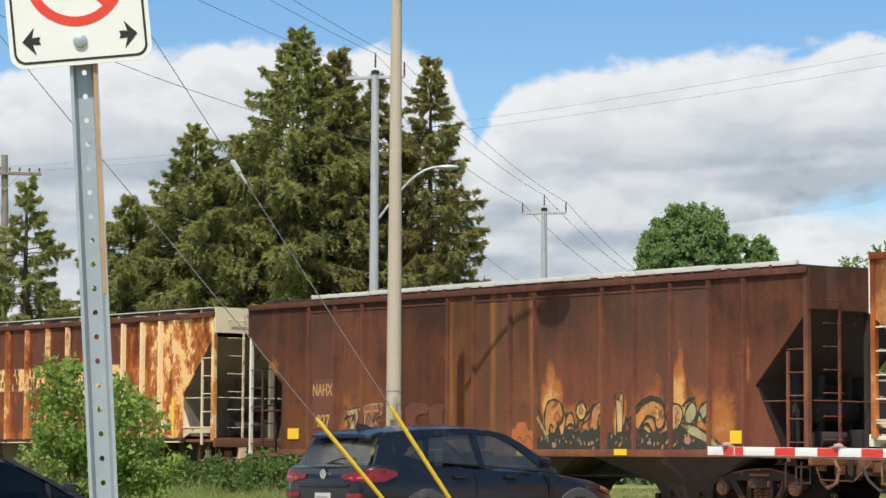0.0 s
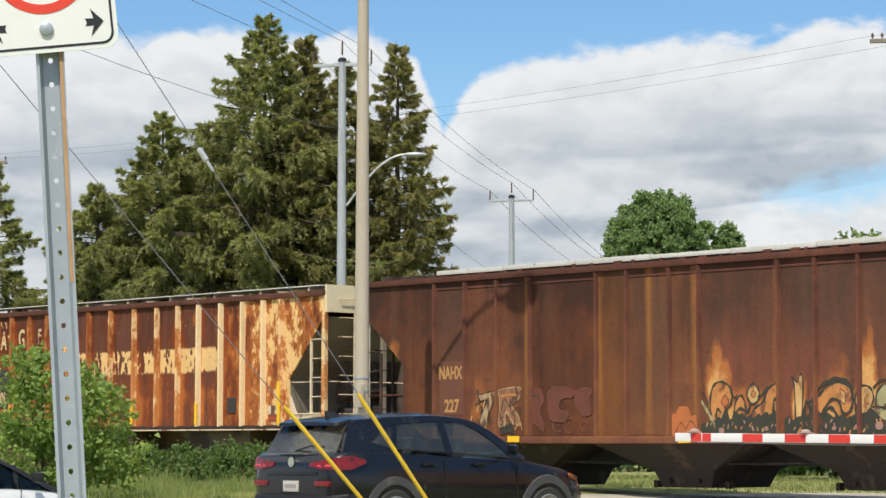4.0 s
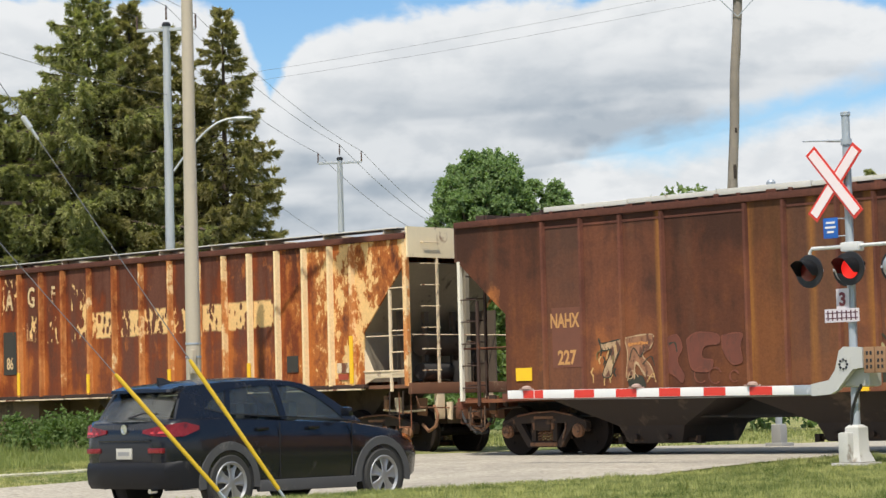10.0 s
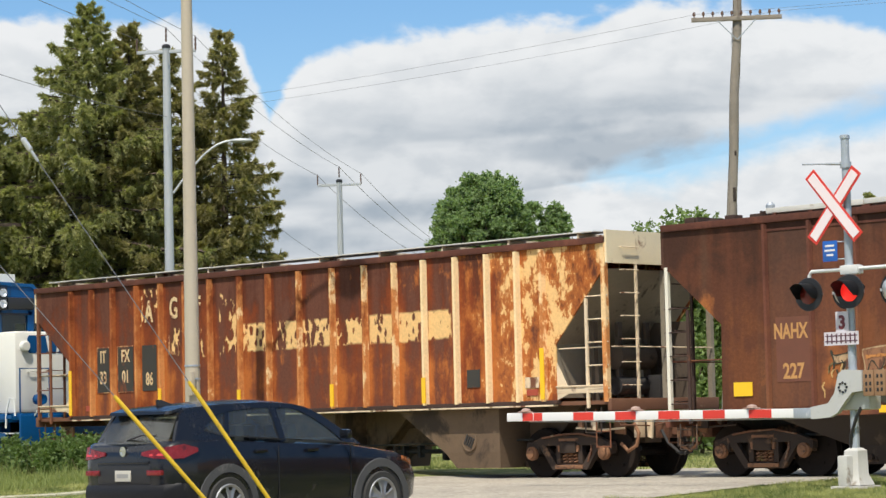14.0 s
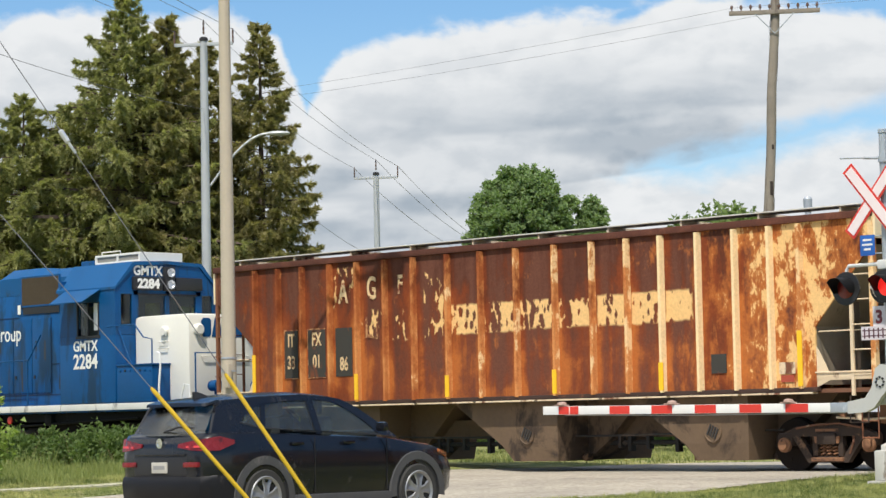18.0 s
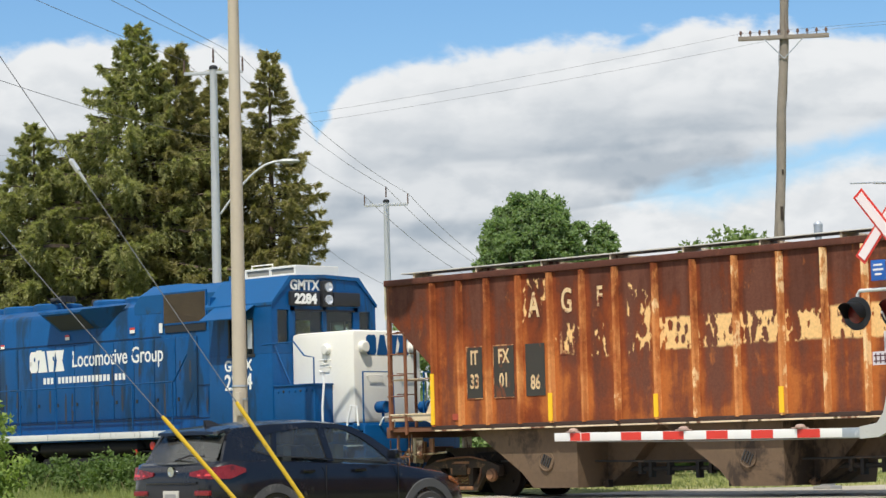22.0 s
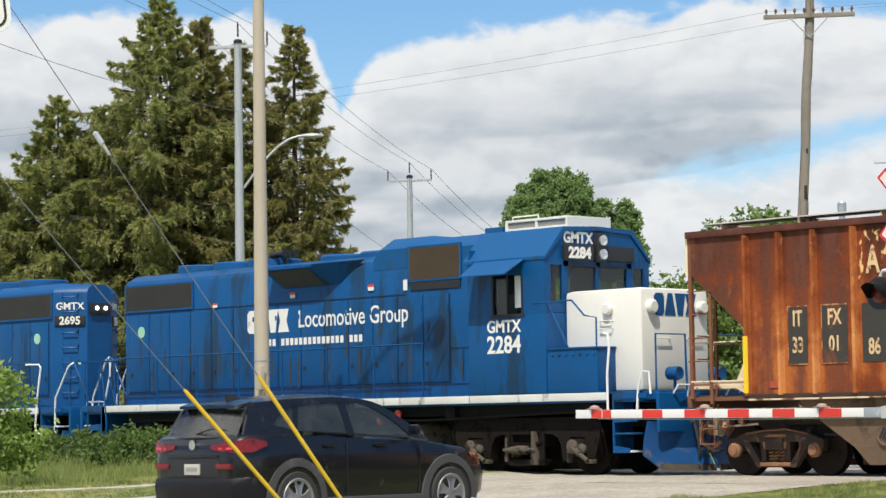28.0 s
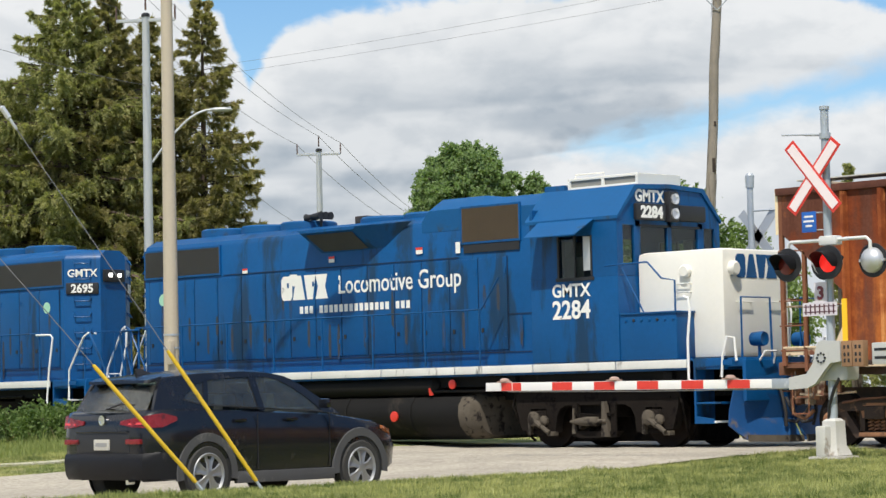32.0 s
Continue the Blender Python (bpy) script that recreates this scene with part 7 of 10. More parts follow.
        pipe(bm, [(-6.8, 1.3 * s, 1.2), (-3, 1.32 * s, 1.15), (2.4, 1.3 * s, 1.08), (6.6, 1.3 * s, 1.2)], 0.03, 6)
        P("pipe_work", bm, TANK_BLACK)
    for x in (-5.18, 5.18):
        loco_truck(L, x)
    return L


locomotive("2284", "blue diesel locomotive with a white nose and white lettering", 0, -28.2, False)
locomotive("2695", "second blue diesel locomotive coupled behind, headlights lit", 180, -46.95, True)

# ---- poles, wires, crossing signal, sign ----
POLE_CONCRETE = paint("weathered_concrete", (0.46, 0.40, 0.31), 0.9, 0, 0.15, 1.2, 0.003, 60, (0.30, 0.26, 0.20), 0.4, 2.0, 6.0)
POLE_WOOD = paint("grey_pole_wood", (0.25, 0.218, 0.178), 0.9, 0, 0.35, 3.0, 0.012, 24, (0.085, 0.062, 0.045), 0.48, 3.0, 9.0)
CHECK_DARK = paint("dark_wood_check", (0.035, 0.026, 0.02), 0.95, 0, 0.3, 5.0)
POLE_STEEL = paint("grey_pole_steel", (0.44, 0.46, 0.47), 0.5, 0.2, 0.12, 2.0, 0, 40, (0.33, 0.35, 0.36), 0.4, 3.0, 4.0)
WIRE = paint("wire", (0.17, 0.17, 0.18), 0.6, 0.3, 0.1, 1.0)
PORCELAIN = paint("brown_insulator", (0.13, 0.075, 0.05), 0.25, 0, 0.1, 4.0)
BULB_RED = glow("lit_red_lamp", (0.95, 0.025, 0.02), 0.75)
LENS_DARK = paint("unlit_red_lens", (0.16, 0.02, 0.018), 0.25, 0, 0.1, 10.0)


def round_pole(bm, base, top, r0, r1, n=16):
    b, t = Vector(base), Vector(top)
    last = None
    for i in range(9):
        k = i / 8
        c = ring(bm, b.lerp(t, k), Vector((1, 0, 0)), Vector((0, 1, 0)), r0 + (r1 - r0) * k, r0 + (r1 - r0) * k, n)
        if last:
            bridge(bm, last, c)
        else:
            bm.faces.new(list(reversed(c)))
        last = c
    bm.faces.new(last)


def span(bm, a, b, sag, r=0.012, n=14):
    a, b = Vector(a), Vector(b)
    pipe(bm, [a.lerp(b, i / n) - Vector((0, 0, 4 * sag * (i / n) * (1 - i / n))) for i in range(n + 1)], r, 4)


def lamp_arm(pole, start, tip, material, head):
    """A curved lamp arm that ends in a flat street-lamp head."""
    s, t = Vector(start), Vector(tip)
    d = Vector((t.x - s.x, t.y - s.y, 0))
    pts = [s + d * k + Vector((0, 0, (t.z - s.z) * math.sin(k * math.pi / 2))) for k in [i / 12 for i in range(13)]]
    bm = bmesh.new()
    pipe(bm, pts, 0.035, 8)
    arm = part("lamp_arm", bm, material, pole)
    u = d.normalized()
    bm = bmesh.new()
    sec = []
    for k, w, h in ((-0.05, 0.04, 0.04), (0.1, 0.12, 0.07), (0.4, 0.15, 0.08), (0.6, 0.10, 0.05), (0.66, 0.02, 0.02)):
        k, w, h = k * head, w * head, h * head
        c = t + u * k
        v = Vector((-u.y, u.x, 0))
        sec.append([c + v * w * math.cos(q) + Vector((0, 0, h * math.sin(q))) for q in [2 * math.pi * i / 10 for i in range(10)]])
    loft(bm, sec)
    part("lamp_head", bm, material, arm)


# street-light pole of concrete by the far side of the road
p = thing("street_lamp", "tall weathered concrete street-light pole with two metal bands", "street lamp", (-36.78, 30.69, 0))
bm = bmesh.new()
round_pole(bm, (0, 0, -0.2), (0, 0, 10.5), 0.155, 0.10, 20)
shaft = part("pole", bm, POLE_CONCRETE, p)
for z in (2.05, 2.3):
    bm = bmesh.new()
    lathe(bm, [(0, 0.146), (0.0, 0.152), (0.035, 0.152), (0.035, 0.146)], "z", (0, 0, z), 20)
    part("band", bm, GALV, shaft)
bm = bmesh.new()
box(bm, 0.08, 0.20, -0.2, -0.1, 1.75, 2.2, 0.02)
part("cable_guard", bm, POLE_CONCRETE, shaft)
lamp_arm(p, (0.1, 0, 9.87), (2.4, 0, 11.45), POLE_STEEL, 1.3)

# grey steel line poles
def line_pole(at, height, along, label, arm_w, lamp=None):
    p = thing("utility_pole", label, "utility pole", at, math.degrees(math.atan2(along[1], along[0])), "line poles beyond the track")
    bm = bmesh.new()
    round_pole(bm, (0, 0, -0.3), (0, 0, height), 0.17, 0.11, 16)
    part("pole", bm, POLE_STEEL, p)
    bm = bmesh.new()
    lathe(bm, [(0, 0.13), (0.08, 0.13), (0.12, 0.09), (0.13, 0.04)], "z", (0, 0, height - 0.05), 14)
    part("pole_cap", bm, BLACK, p)
    bm = bmesh.new()
    box(bm, -0.04, 0.04, -arm_w, arm_w, height - 0.2, height - 0.1, 0.01)
    part("crossarm", bm, POLE_STEEL, p)
    for y, z in ((-arm_w, height - 0.15), (arm_w, height - 0.15), (0, height + 0.15)):
        bm = bmesh.new()
        lathe(bm, [(0, 0.02), (0.05, 0.035), (0.12, 0.022), (0.18, 0.035), (0.26, 0.022), (0.32, 0.032), (0.4, 0.02), (0.45, 0.012)], "z", (0, y, z), 10)
        part("insulator", bm, PORCELAIN, p)
    if lamp:
        lamp_arm(p, *lamp, POLE_STEEL, 0.95)
    return p


LINE = Vector((-15.0, 21.0, 0)).normalized()
turn = math.atan2(LINE.y, LINE.x)
A2, A3, A4 = Vector((-57.9, 47.5, 0)), Vector((-72.85, 68.55, 0)), Vector((-98, 104, 0))
h2, h3, h4 = 12.6, 11.0, 9.6
loc = lambda v: (v[0] * math.cos(turn) + v[1] * math.sin(turn), -v[0] * math.sin(turn) + v[1] * math.cos(turn), v[2])
line_pole(A2, h2, LINE, "tall grey steel pole with crossarm, insulators and lamp arm", 0.9, (loc((0.1, 0.1, 8.2)), loc((1.25, 1.45, 9.75))))
line_pole(A3, h3, LINE, "grey steel line pole with crossarm and insulators", 0.88)
line_pole(A4, h4, LINE, "far grey steel line pole with crossarm", 0.88)

# the near pole that the guys and wires hang on stands outside the view
NEAR = Vector((-29.2, 11.9, 0))
p = thing("utility_pole", "wooden utility pole held by two guy wires", "utility pole", NEAR)
bm = bmesh.new()
round_pole(bm, (0, 0, -0.3), (0, 0, 17.2), 0.19, 0.12)
part("pole", bm, POLE_WOOD, p)
bm = bmesh.new()
box(bm, -0.95, 0.95, -0.06, 0.06, 10.9, 11.05)
part("crossarm", bm, POLE_WOOD, p)

side_way = Vector((-LINE.y, LINE.x, 0))


def cable(name, a, b, sag, r, label):
    bm = bmesh.new()
    span(bm, a, b, sag, r)
    solid(name, bm, WIRE, label, "wire", group="overhead wires")


for k, dz in ((-0.9, 0.32), (0.9, 0.32), (0, 0.62)):
    o = side_way * k
    cable("overhead_wire", NEAR + o + Vector((0, 0, 11.15 - 0.39 * k + (dz - 0.32))), A2 + o + Vector((0, 0, h2 + dz - 0.05)), 0.3, 0.008, "thin dark overhead wire between poles")
    cable("overhead_wire", A2 + o + Vector((0, 0, h2 + dz - 0.05)), A3 + o + Vector((0, 0, h3 + dz - 0.05)), 0.35, 0.009, "thin dark overhead wire between poles")
    cable("overhead_wire", A3 + o + Vector((0, 0, h3 + dz - 0.05)), A4 + o + Vector((0, 0, h4 + dz - 0.05)), 0.9, 0.012, "thin dark overhead wire between poles")
cable("overhead_wire", NEAR + Vector((0, 0, 8.5)), A2 + Vector((0, 0, 10.5)), 0.5, 0.007, "thin dark overhead wire between poles")
cable("overhead_wire", A2 + Vector((0, 0, 10.6)), A3 + Vector((0, 0, 7.6)), 0.6, 0.008, "thin dark overhead wire between poles")
cable("overhead_wire", A3 + Vector((0, 0, 7.6)), A4 + Vector((0, 0, 6.6)), 0.8, 0.008, "thin dark overhead wire between poles")


def guy(foot, head, guard_top, insul=None):
    """A guy wire from its ground anchor with a yellow guard on its lower end."""
    foot, head, gt = Vector(foot), Vector(head), Vector(guard_top)
    d = (head - foot).normalized()
    L = (gt - foot).length
    g = thing("guy_wire", "steel guy wire with a yellow plastic guard at its foot", "guy wire", foot, 0, "guy wires of the pole")
    bm = bmesh.new()
    rod(bm, -d * 0.25, head - foot, 0.006, n=5)
    w = part("wire", bm, WIRE, g)
    bm = bmesh.new()
    u, v = frame_of(d)
    sec = []
    for k, r in ((0.12, 0.022), (0.16, 0.027), (L - 0.06, 0.027), (L, 0.018)):
        sec.append([d * k + u * r * math.cos(q) + v * r * math.sin(q) for q in [2 * math.pi * i / 10 for i in range(10)]])
    loft(bm, sec)
    part("guard", bm, YELLOW, g, "yellow plastic guard")
    bm = bmesh.new()
    rod(bm, -d * 0.2, d * 0.16, 0.02, n=6)
    part("anchor_rod", bm, GALV, g)
    if insul:
        bm = bmesh.new()
        c = d * insul
        sec = [[c + d * k + u * r * math.cos(q) + v * r * math.sin(q) for q in [2 * math.pi * i / 10 for i in range(10)]] for k, r in ((-0.19, 0.010), (-0.17, 0.018), (-0.04, 0.020), (-0.02, 0.036), (0.13, 0.036), (0.15, 0.014))]
        loft(bm, sec)
        part("insulator", bm, ALU, g, "pale strain insulator")


guy((-22.81, 19.48, -0.02), (-29.2, 11.9, 11.77), (-23.62, 18.52, 1.50))
guy((-22.35, 20.01, -0.03), (-29.2, 11.9, 16.19), (-23.06, 19.18, 1.64), 5.35)

# old wooden telegraph poles with crowded crossarms
def telegraph_pole(base, top, arm_z, arm_way, half, pins, label):
    p = thing("utility_pole", label, "utility pole", base, math.degrees(math.atan2(arm_way[1], arm_way[0])), "old telegraph poles")
    b, t = Vector((0, 0, -0.2)), Vector(top) - Vector(base)
    a = math.atan2(arm_way[1], arm_way[0])
    t = Vector((t.x * math.cos(a) + t.y * math.sin(a), -t.x * math.sin(a) + t.y * math.cos(a), t.z))
    bm = bmesh.new()
    knot = random.Random(half)
    last, n = None, 46
    for i in range(n + 1):
        k = i / n
        r = (0.17 - 0.05 * k) * (1 + 0.05 * noise.noise(Vector((0, half, k * 22))) + 0.03 * noise.noise(Vector((3, half, k * 60))))
        o = b.lerp(t, k) + Vector((0.03 * noise.noise(Vector((7, half, k * 9))), 0.03 * noise.noise(Vector((9, half, k * 9))), 0))
        c = [bm.verts.new(o + Vector((math.cos(a), math.sin(a), 0)) * r * (1 + 0.06 * noise.noise(Vector((math.cos(a) * 3, math.sin(a) * 3, k * 6))))) for a in [2 * math.pi * q / 18 for q in range(18)]]
        if last:
            bridge(bm, last, c)
        else:
            bm.faces.new(list(reversed(c)))
        last = c
    bm.faces.new(last)
    shaft = part("pole", bm, POLE_WOOD, p)
    # weather checks, a rotted hollow and old hardware
    for i in range(16):
        k = knot.uniform(0.42, 0.97)
        a, ln, r = knot.uniform(0, 6.28), knot.uniform(0.25, 1.1), 0.172 - 0.05 * k
        u, v = Vector((math.cos(a), math.sin(a), 0)), Vector((-math.sin(a), math.cos(a), 0))
        o, w = b.lerp(t, k) + u * r * 0.985, knot.uniform(0.006, 0.014)
        up = (t - b).normalized()
        crack = bmesh.new()
        loft(crack, [[o - up * ln / 2, o - up * ln / 2 + v * 0.002, o - up * ln / 2 + u * 0.006], [o - v * w, o + v * w, o + u * 0.010], [o + up * ln / 2, o + up * ln / 2 + v * 0.002, o + up * ln / 2 + u * 0.006]])
        part("weather_check", crack, CHECK_DARK, shaft, "", 0)
    for k, w, h in ((0.52, 0.045, 0.20), (0.60, 0.03, 0.07), (0.945, 0.03, 0.09)):
        o = b.lerp(t, k) + Vector((0.06, -0.150 + 0.05 * k, 0))
        hole = bmesh.new()
        box(hole, o.x - w, o.x + w, o.y - 0.012, o.y + 0.02, o.z - h, o.z + h, 0.01)
        part("rot_hollow", hole, CHECK_DARK, shaft)
    mid = b.lerp(t, arm_z / t.z)
    bm = bmesh.new()
    box(bm, mid.x - half, mid.x + half, -0.2, -0.09, arm_z - 0.06, arm_z + 0.06, 0.01)
    arm = part("crossarm", bm, POLE_WOOD, p)
    for i in range(pins):
        x = mid.x - half + 0.08 + (2 * half - 0.16) * i / (pins - 1)
        bm = bmesh.new()
        lathe(bm, [(0, 0.015), (0.06, 0.02), (0.07, 0.045), (0.13, 0.04), (0.17, 0.02)], "z", (x, -0.145, arm_z + 0.06), 8)
        part("insulator", bm, PORCELAIN, arm)
    for s in (-1, 1):
        bm = bmesh.new()
        rod(bm, (mid.x + s * 0.55, -0.2, arm_z - 0.05), (mid.x, -0.16, arm_z - 0.62), 0.015, n=5)
        part("brace", bm, GALV, arm)


telegraph_pole((-44.45, 56.65, 0), (-43.8, 57.15, 14.6), 12.55, (2.02, 1.55), 1.29, 10, "leaning grey wooden telegraph pole with crossarm of insulators")
telegraph_pole((-81.4, 49.0, 0), (-81.45, 48.9, 12.3), 11.6, (0.72, 1.18), 1.35, 8, "far wooden telegraph pole with crossarm of insulators")
for dx in (-1.1, -0.4, 0.5, 1.2):
    a, b = Vector((-44.0 + dx * 0.8, 57.1 + dx * 0.6, 12.75)), Vector((-81.45 + dx * 0.4, 48.9 + dx * 0.8, 11.75))
    if dx in (-1.1, 1.2):
        cable("telegraph_wire", a, b, 0.5, 0.004, "thin telegraph wire beside the track")
        cable("telegraph_wire", a, a + Vector((40, 9, 0.4)), 0.5, 0.004, "thin telegraph wire beside the track")


# ---- crossing signal with gate: it faces the road, towards -y ----
ARM_LAMP = paint("dusty_arm_lamp", (0.40, 0.27, 0.22), 0.6, 0, 0.25, 8.0)
# white boards whose pinkish glow is put into the paint colour
BLOOM_BOARD = paint("pink_bloom_reflective_white", (0.84, 0.73, 0.74), 0.4, 0, 0.08, 4.0)
SIGN_GREY = paint("dulled_sign_white", (0.66, 0.61, 0.65), 0.45, 0, 0.12, 6.0)


def crossing_signal():
    X, Y = -21.88, 31.0
    g = thing("crossing_signal", "grey crossing signal mast with crossbuck, red lamps and lowered gate", "crossing signal", (X, Y, lie(X, Y)))
    bm = bmesh.new()
    round_pole(bm, (0, 0, 0.3), (0.0, 0, 5.25), 0.066, 0.062, 14)
    lathe(bm, [(0, 0.075), (0.05, 0.075), (0.06, 0.05)], "z", (0, 0, 5.22), 14)
    mast = part("mast", bm, GALV, g)
    bm = bmesh.new()
    lathe(bm, [(0, 0.085), (0.09, 0.085), (0.09, 0.07)], "z", (0, 0, 4.78), 14)
    rod(bm, (0, 0, 4.84), (-0.35, -0.02, 4.87), 0.02)
    rod(bm, (-0.3, 0, 4.87), (-0.78, -0.02, 4.9), 0.012)
    part("top_bracket", bm, GALV, mast)
    # base
    bm = bmesh.new()
    box(bm, -0.26, 0.26, -0.31, 0.26, -0.12, 0.04, 0.02)
    part("concrete_pad", bm, CONCRETE, g)
    bm = bmesh.new()
    box(bm, -0.15, 0.03, -0.27, -0.1, 0.04, 0.49, 0.03)
    loft(bm, [[(-0.19, -0.19, 0.05), (0.19, -0.19, 0.05), (0.19, 0.19, 0.05), (-0.19, 0.19, 0.05)], [(-0.17, -0.17, 0.11), (0.17, -0.17, 0.11), (0.17, 0.17, 0.11), (-0.17, 0.17, 0.11)],
              [(-0.13, -0.13, 0.2), (0.13, -0.13, 0.2), (0.13, 0.13, 0.2), (-0.13, 0.13, 0.2)], [(-0.12, -0.12, 0.56), (0.12, -0.12, 0.56), (0.12, 0.12, 0.56), (-0.12, 0.12, 0.56)],
              [(-0.07, -0.07, 0.6), (0.07, -0.07, 0.6), (0.07, 0.07, 0.6), (-0.07, 0.07, 0.6)]])
    part("junction_base", bm, paint("chipped_base_paint", (0.55, 0.54, 0.50), 0.6, 0, 0.2, 3.0, 0, 40, (0.28, 0.24, 0.19), 0.44, 5.0, 1.5), g, "chipped white cast junction base")
    # crossbuck: two boards with red edges
    for ang in (50, 130):
        for w, L, y, m, nm in ((0.105, 0.66, -0.130, RED, "crossbuck_board"), (0.072, 0.615, -0.139, BLOOM_BOARD, "crossbuck_face")):
            bm = bmesh.new()
            box(bm, -L, L, y - 0.008 - (0.012 if ang > 90 else 0), y + (0.004 if nm == "crossbuck_board" else -0.001) - (0.012 if ang > 90 else 0), -w, w)
            bm.transform(Matrix.Translation((-0.14, 0, 4.22)) @ pose(0, 0, 0, 0, -ang, 0))
            part(nm, bm, m, g, "white crossbuck board edged in red" if nm == "crossbuck_face" else "")
    # small signs
    bm = bmesh.new()
    box(bm, -0.40, -0.14, -0.10, -0.09, 3.39, 3.70, 0.01)
    sgn = part("notice", bm, paint("blue_sign", (0.02, 0.12, 0.46), 0.4, 0, 0.1, 3), g, "small blue notice with white lines")
    for k, (z, w) in enumerate(((3.61, 0.16), (3.54, 0.19), (3.47, 0.12))):
        bm = bmesh.new()
        box(bm, -0.27 - w / 2, -0.27 + w / 2, -0.104, -0.1005, z, z + 0.03)
        part("text_bar", bm, WHITE, sgn)
    bm = bmesh.new()
    for z in (3.42, 3.68):
        rod(bm, (-0.3, -0.085, z), (0, 0, z), 0.01, n=5)
    part("notice_bracket", bm, GALV, mast)
    bm = bmesh.new()
    box(bm, -0.21, 0.02, -0.10, -0.09, 2.33, 2.63)
    s3 = part("track_count_sign", bm, SIGN_GREY, g, "white sign with the figure 3")
    letters("3", 0.27, paint("maroon_paint", (0.17, 0.03, 0.04), 0.5), s3, (-0.095, -0.104, 2.38), (90, 0, 0), "figure", 0.95, 0.01)
    bm = bmesh.new()
    box(bm, -0.42, 0.20, -0.112, -0.102, 2.13, 2.33)
    ts = part("track_sign", bm, SIGN_GREY, g, "white sign with a drawn railway track")
    ink = paint("track_sign_ink", (0.10, 0.035, 0.05), 0.5)
    bm = bmesh.new()
    for z in (2.19, 2.27):
        box(bm, -0.40, 0.18, -0.1155, -0.1125, z - 0.008, z + 0.008)
    for i in range(7):
        x = -0.36 + 0.083 * i
        box(bm, x - 0.012, x + 0.012, -0.116, -0.113, 2.155, 2.305)
    part("track_drawing", bm, ink, ts)
    # lamp bar
    bm = bmesh.new()
    pipe(bm, [(-0.72, -0.02, 3.02), (-0.72, -0.02, 3.20), (-0.68, -0.02, 3.26), (0.70, -0.02, 3.26), (0.76, -0.02, 3.20), (0.76, -0.02, 3.05)], 0.028, 8)
    box(bm, -0.12, 0.2, -0.09, 0.09, 3.18, 3.32, 0.03)
    part("lamp_bar", bm, paint("white_grey_casting", (0.66, 0.66, 0.64), 0.5, 0, 0.1, 4), mast)

    def lamp(x, y, turnz, lens):
        M4 = Matrix.Translation((x, y, 2.92)) @ pose(0, 0, 0, 0, 0, turnz)
        bm = bmesh.new()
        lathe(bm, [(0.0, 0.25), (0.012, 0.255), (0.02, 0.25), (0.02, 0.05)], "y", (0, 0, 0), 28)
        bm.transform(M4)
        back = part("background_disc", bm, BLACK, g, "round black lamp background")
        bm = bmesh.new()
        lathe(bm, [(0.02, 0.19), (0.07, 0.185), (0.13, 0.14), (0.165, 0.07), (0.175, 0.01)], "y", (0, 0, 0), 24)
        for s in (-1, 1):
            box(bm, s * 0.2 - 0.025, s * 0.2 + 0.025, 0.02, 0.06, -0.02, 0.02)
        bm.transform(M4)
        part("lamp_dome", bm, ALU, back, "silver lamp dome")
        bm = bmesh.new()
        lathe(bm, [(-0.05, 0.03), (-0.045, 0.10), (-0.01, 0.15), (0.0, 0.15)], "y", (0, 0, 0), 24)
        bm.transform(M4)
        part("lens", bm, lens, back, "lit red lens" if lens is BULB_RED else "dark red lens")
        bm = bmesh.new()
        sec = []
        for k, r in ((0, 0.165), (-0.12, 0.165), (-0.3, 0.155)):
            lo, hi = (-25, 205) if k > -0.2 else (35, 145)
            sec.append([(r * math.cos(radians(lo + (hi - lo) * i / 16)), k, r * math.sin(radians(lo + (hi - lo) * i / 16))) for i in range(17)])
        loft(bm, sec, False)
        bmesh.ops.solidify(bm, geom=bm.faces[:], thickness=0.008)
        bm.transform(M4)
        part("visor", bm, BLACK, back)

    lamp(-0.72, -0.06, 0, LENS_DARK)
    lamp(0.10, -0.16, 0, BULB_RED)
    lamp(0.76, 0.06, 180, LENS_DARK)
    lamp(-0.1, 0.06, 180, LENS_DARK)
    # gate machine, arm, counterweights
    bm = bmesh.new()
    shape = [(-0.62, 1.04), (-0.28, 1.06), (-0.14, 1.12), (0.02, 1.30), (0.14, 1.42), (0.32, 1.44), (0.32, 1.74), (-0.02, 1.76), (-0.10, 1.70), (-0.18, 1.42), (-0.30, 1.27), (-0.62, 1.22)]
    slab(bm, shape, "y", -0.24, -0.15)
    casting = paint("light_grey_casting", (0.50, 0.50, 0.48), 0.6, 0, 0.12, 3.0, 0, 40, (0.34, 0.33, 0.30), 0.36, 5.0)
    arm_support = part("gate_mechanism", bm, casting, g, "grey cast gate arm support")
    bm = bmesh.new()
    for i in range(8):
        a = 2 * math.pi * i / 8
        lathe(bm, [(0, 0.018), (-0.015, 0.018), (-0.02, 0.01)], "y", (-0.02 + 0.07 * math.cos(a), -0.24, 1.50 + 0.07 * math.sin(a)), 8)
    part("bolt_ring", bm, BLACK, arm_support)
    bm = bmesh.new()
    box(bm, -0.2, 0.36, -0.12, 0.2, 1.16, 1.72, 0.05)
    part("gate_motor", bm, casting, g)
    rust = paint("rusty_counterweight", (0.30, 0.17, 0.09), 0.8, 0, 0.3, 3)
    for i in range(2):
        bm = bmesh.new()
        box(bm, 0.36 + 0.20 * i, 0.36 + 0.20 * i + 0.185, -0.27, -0.13, 1.36, 1.74, 0.012)
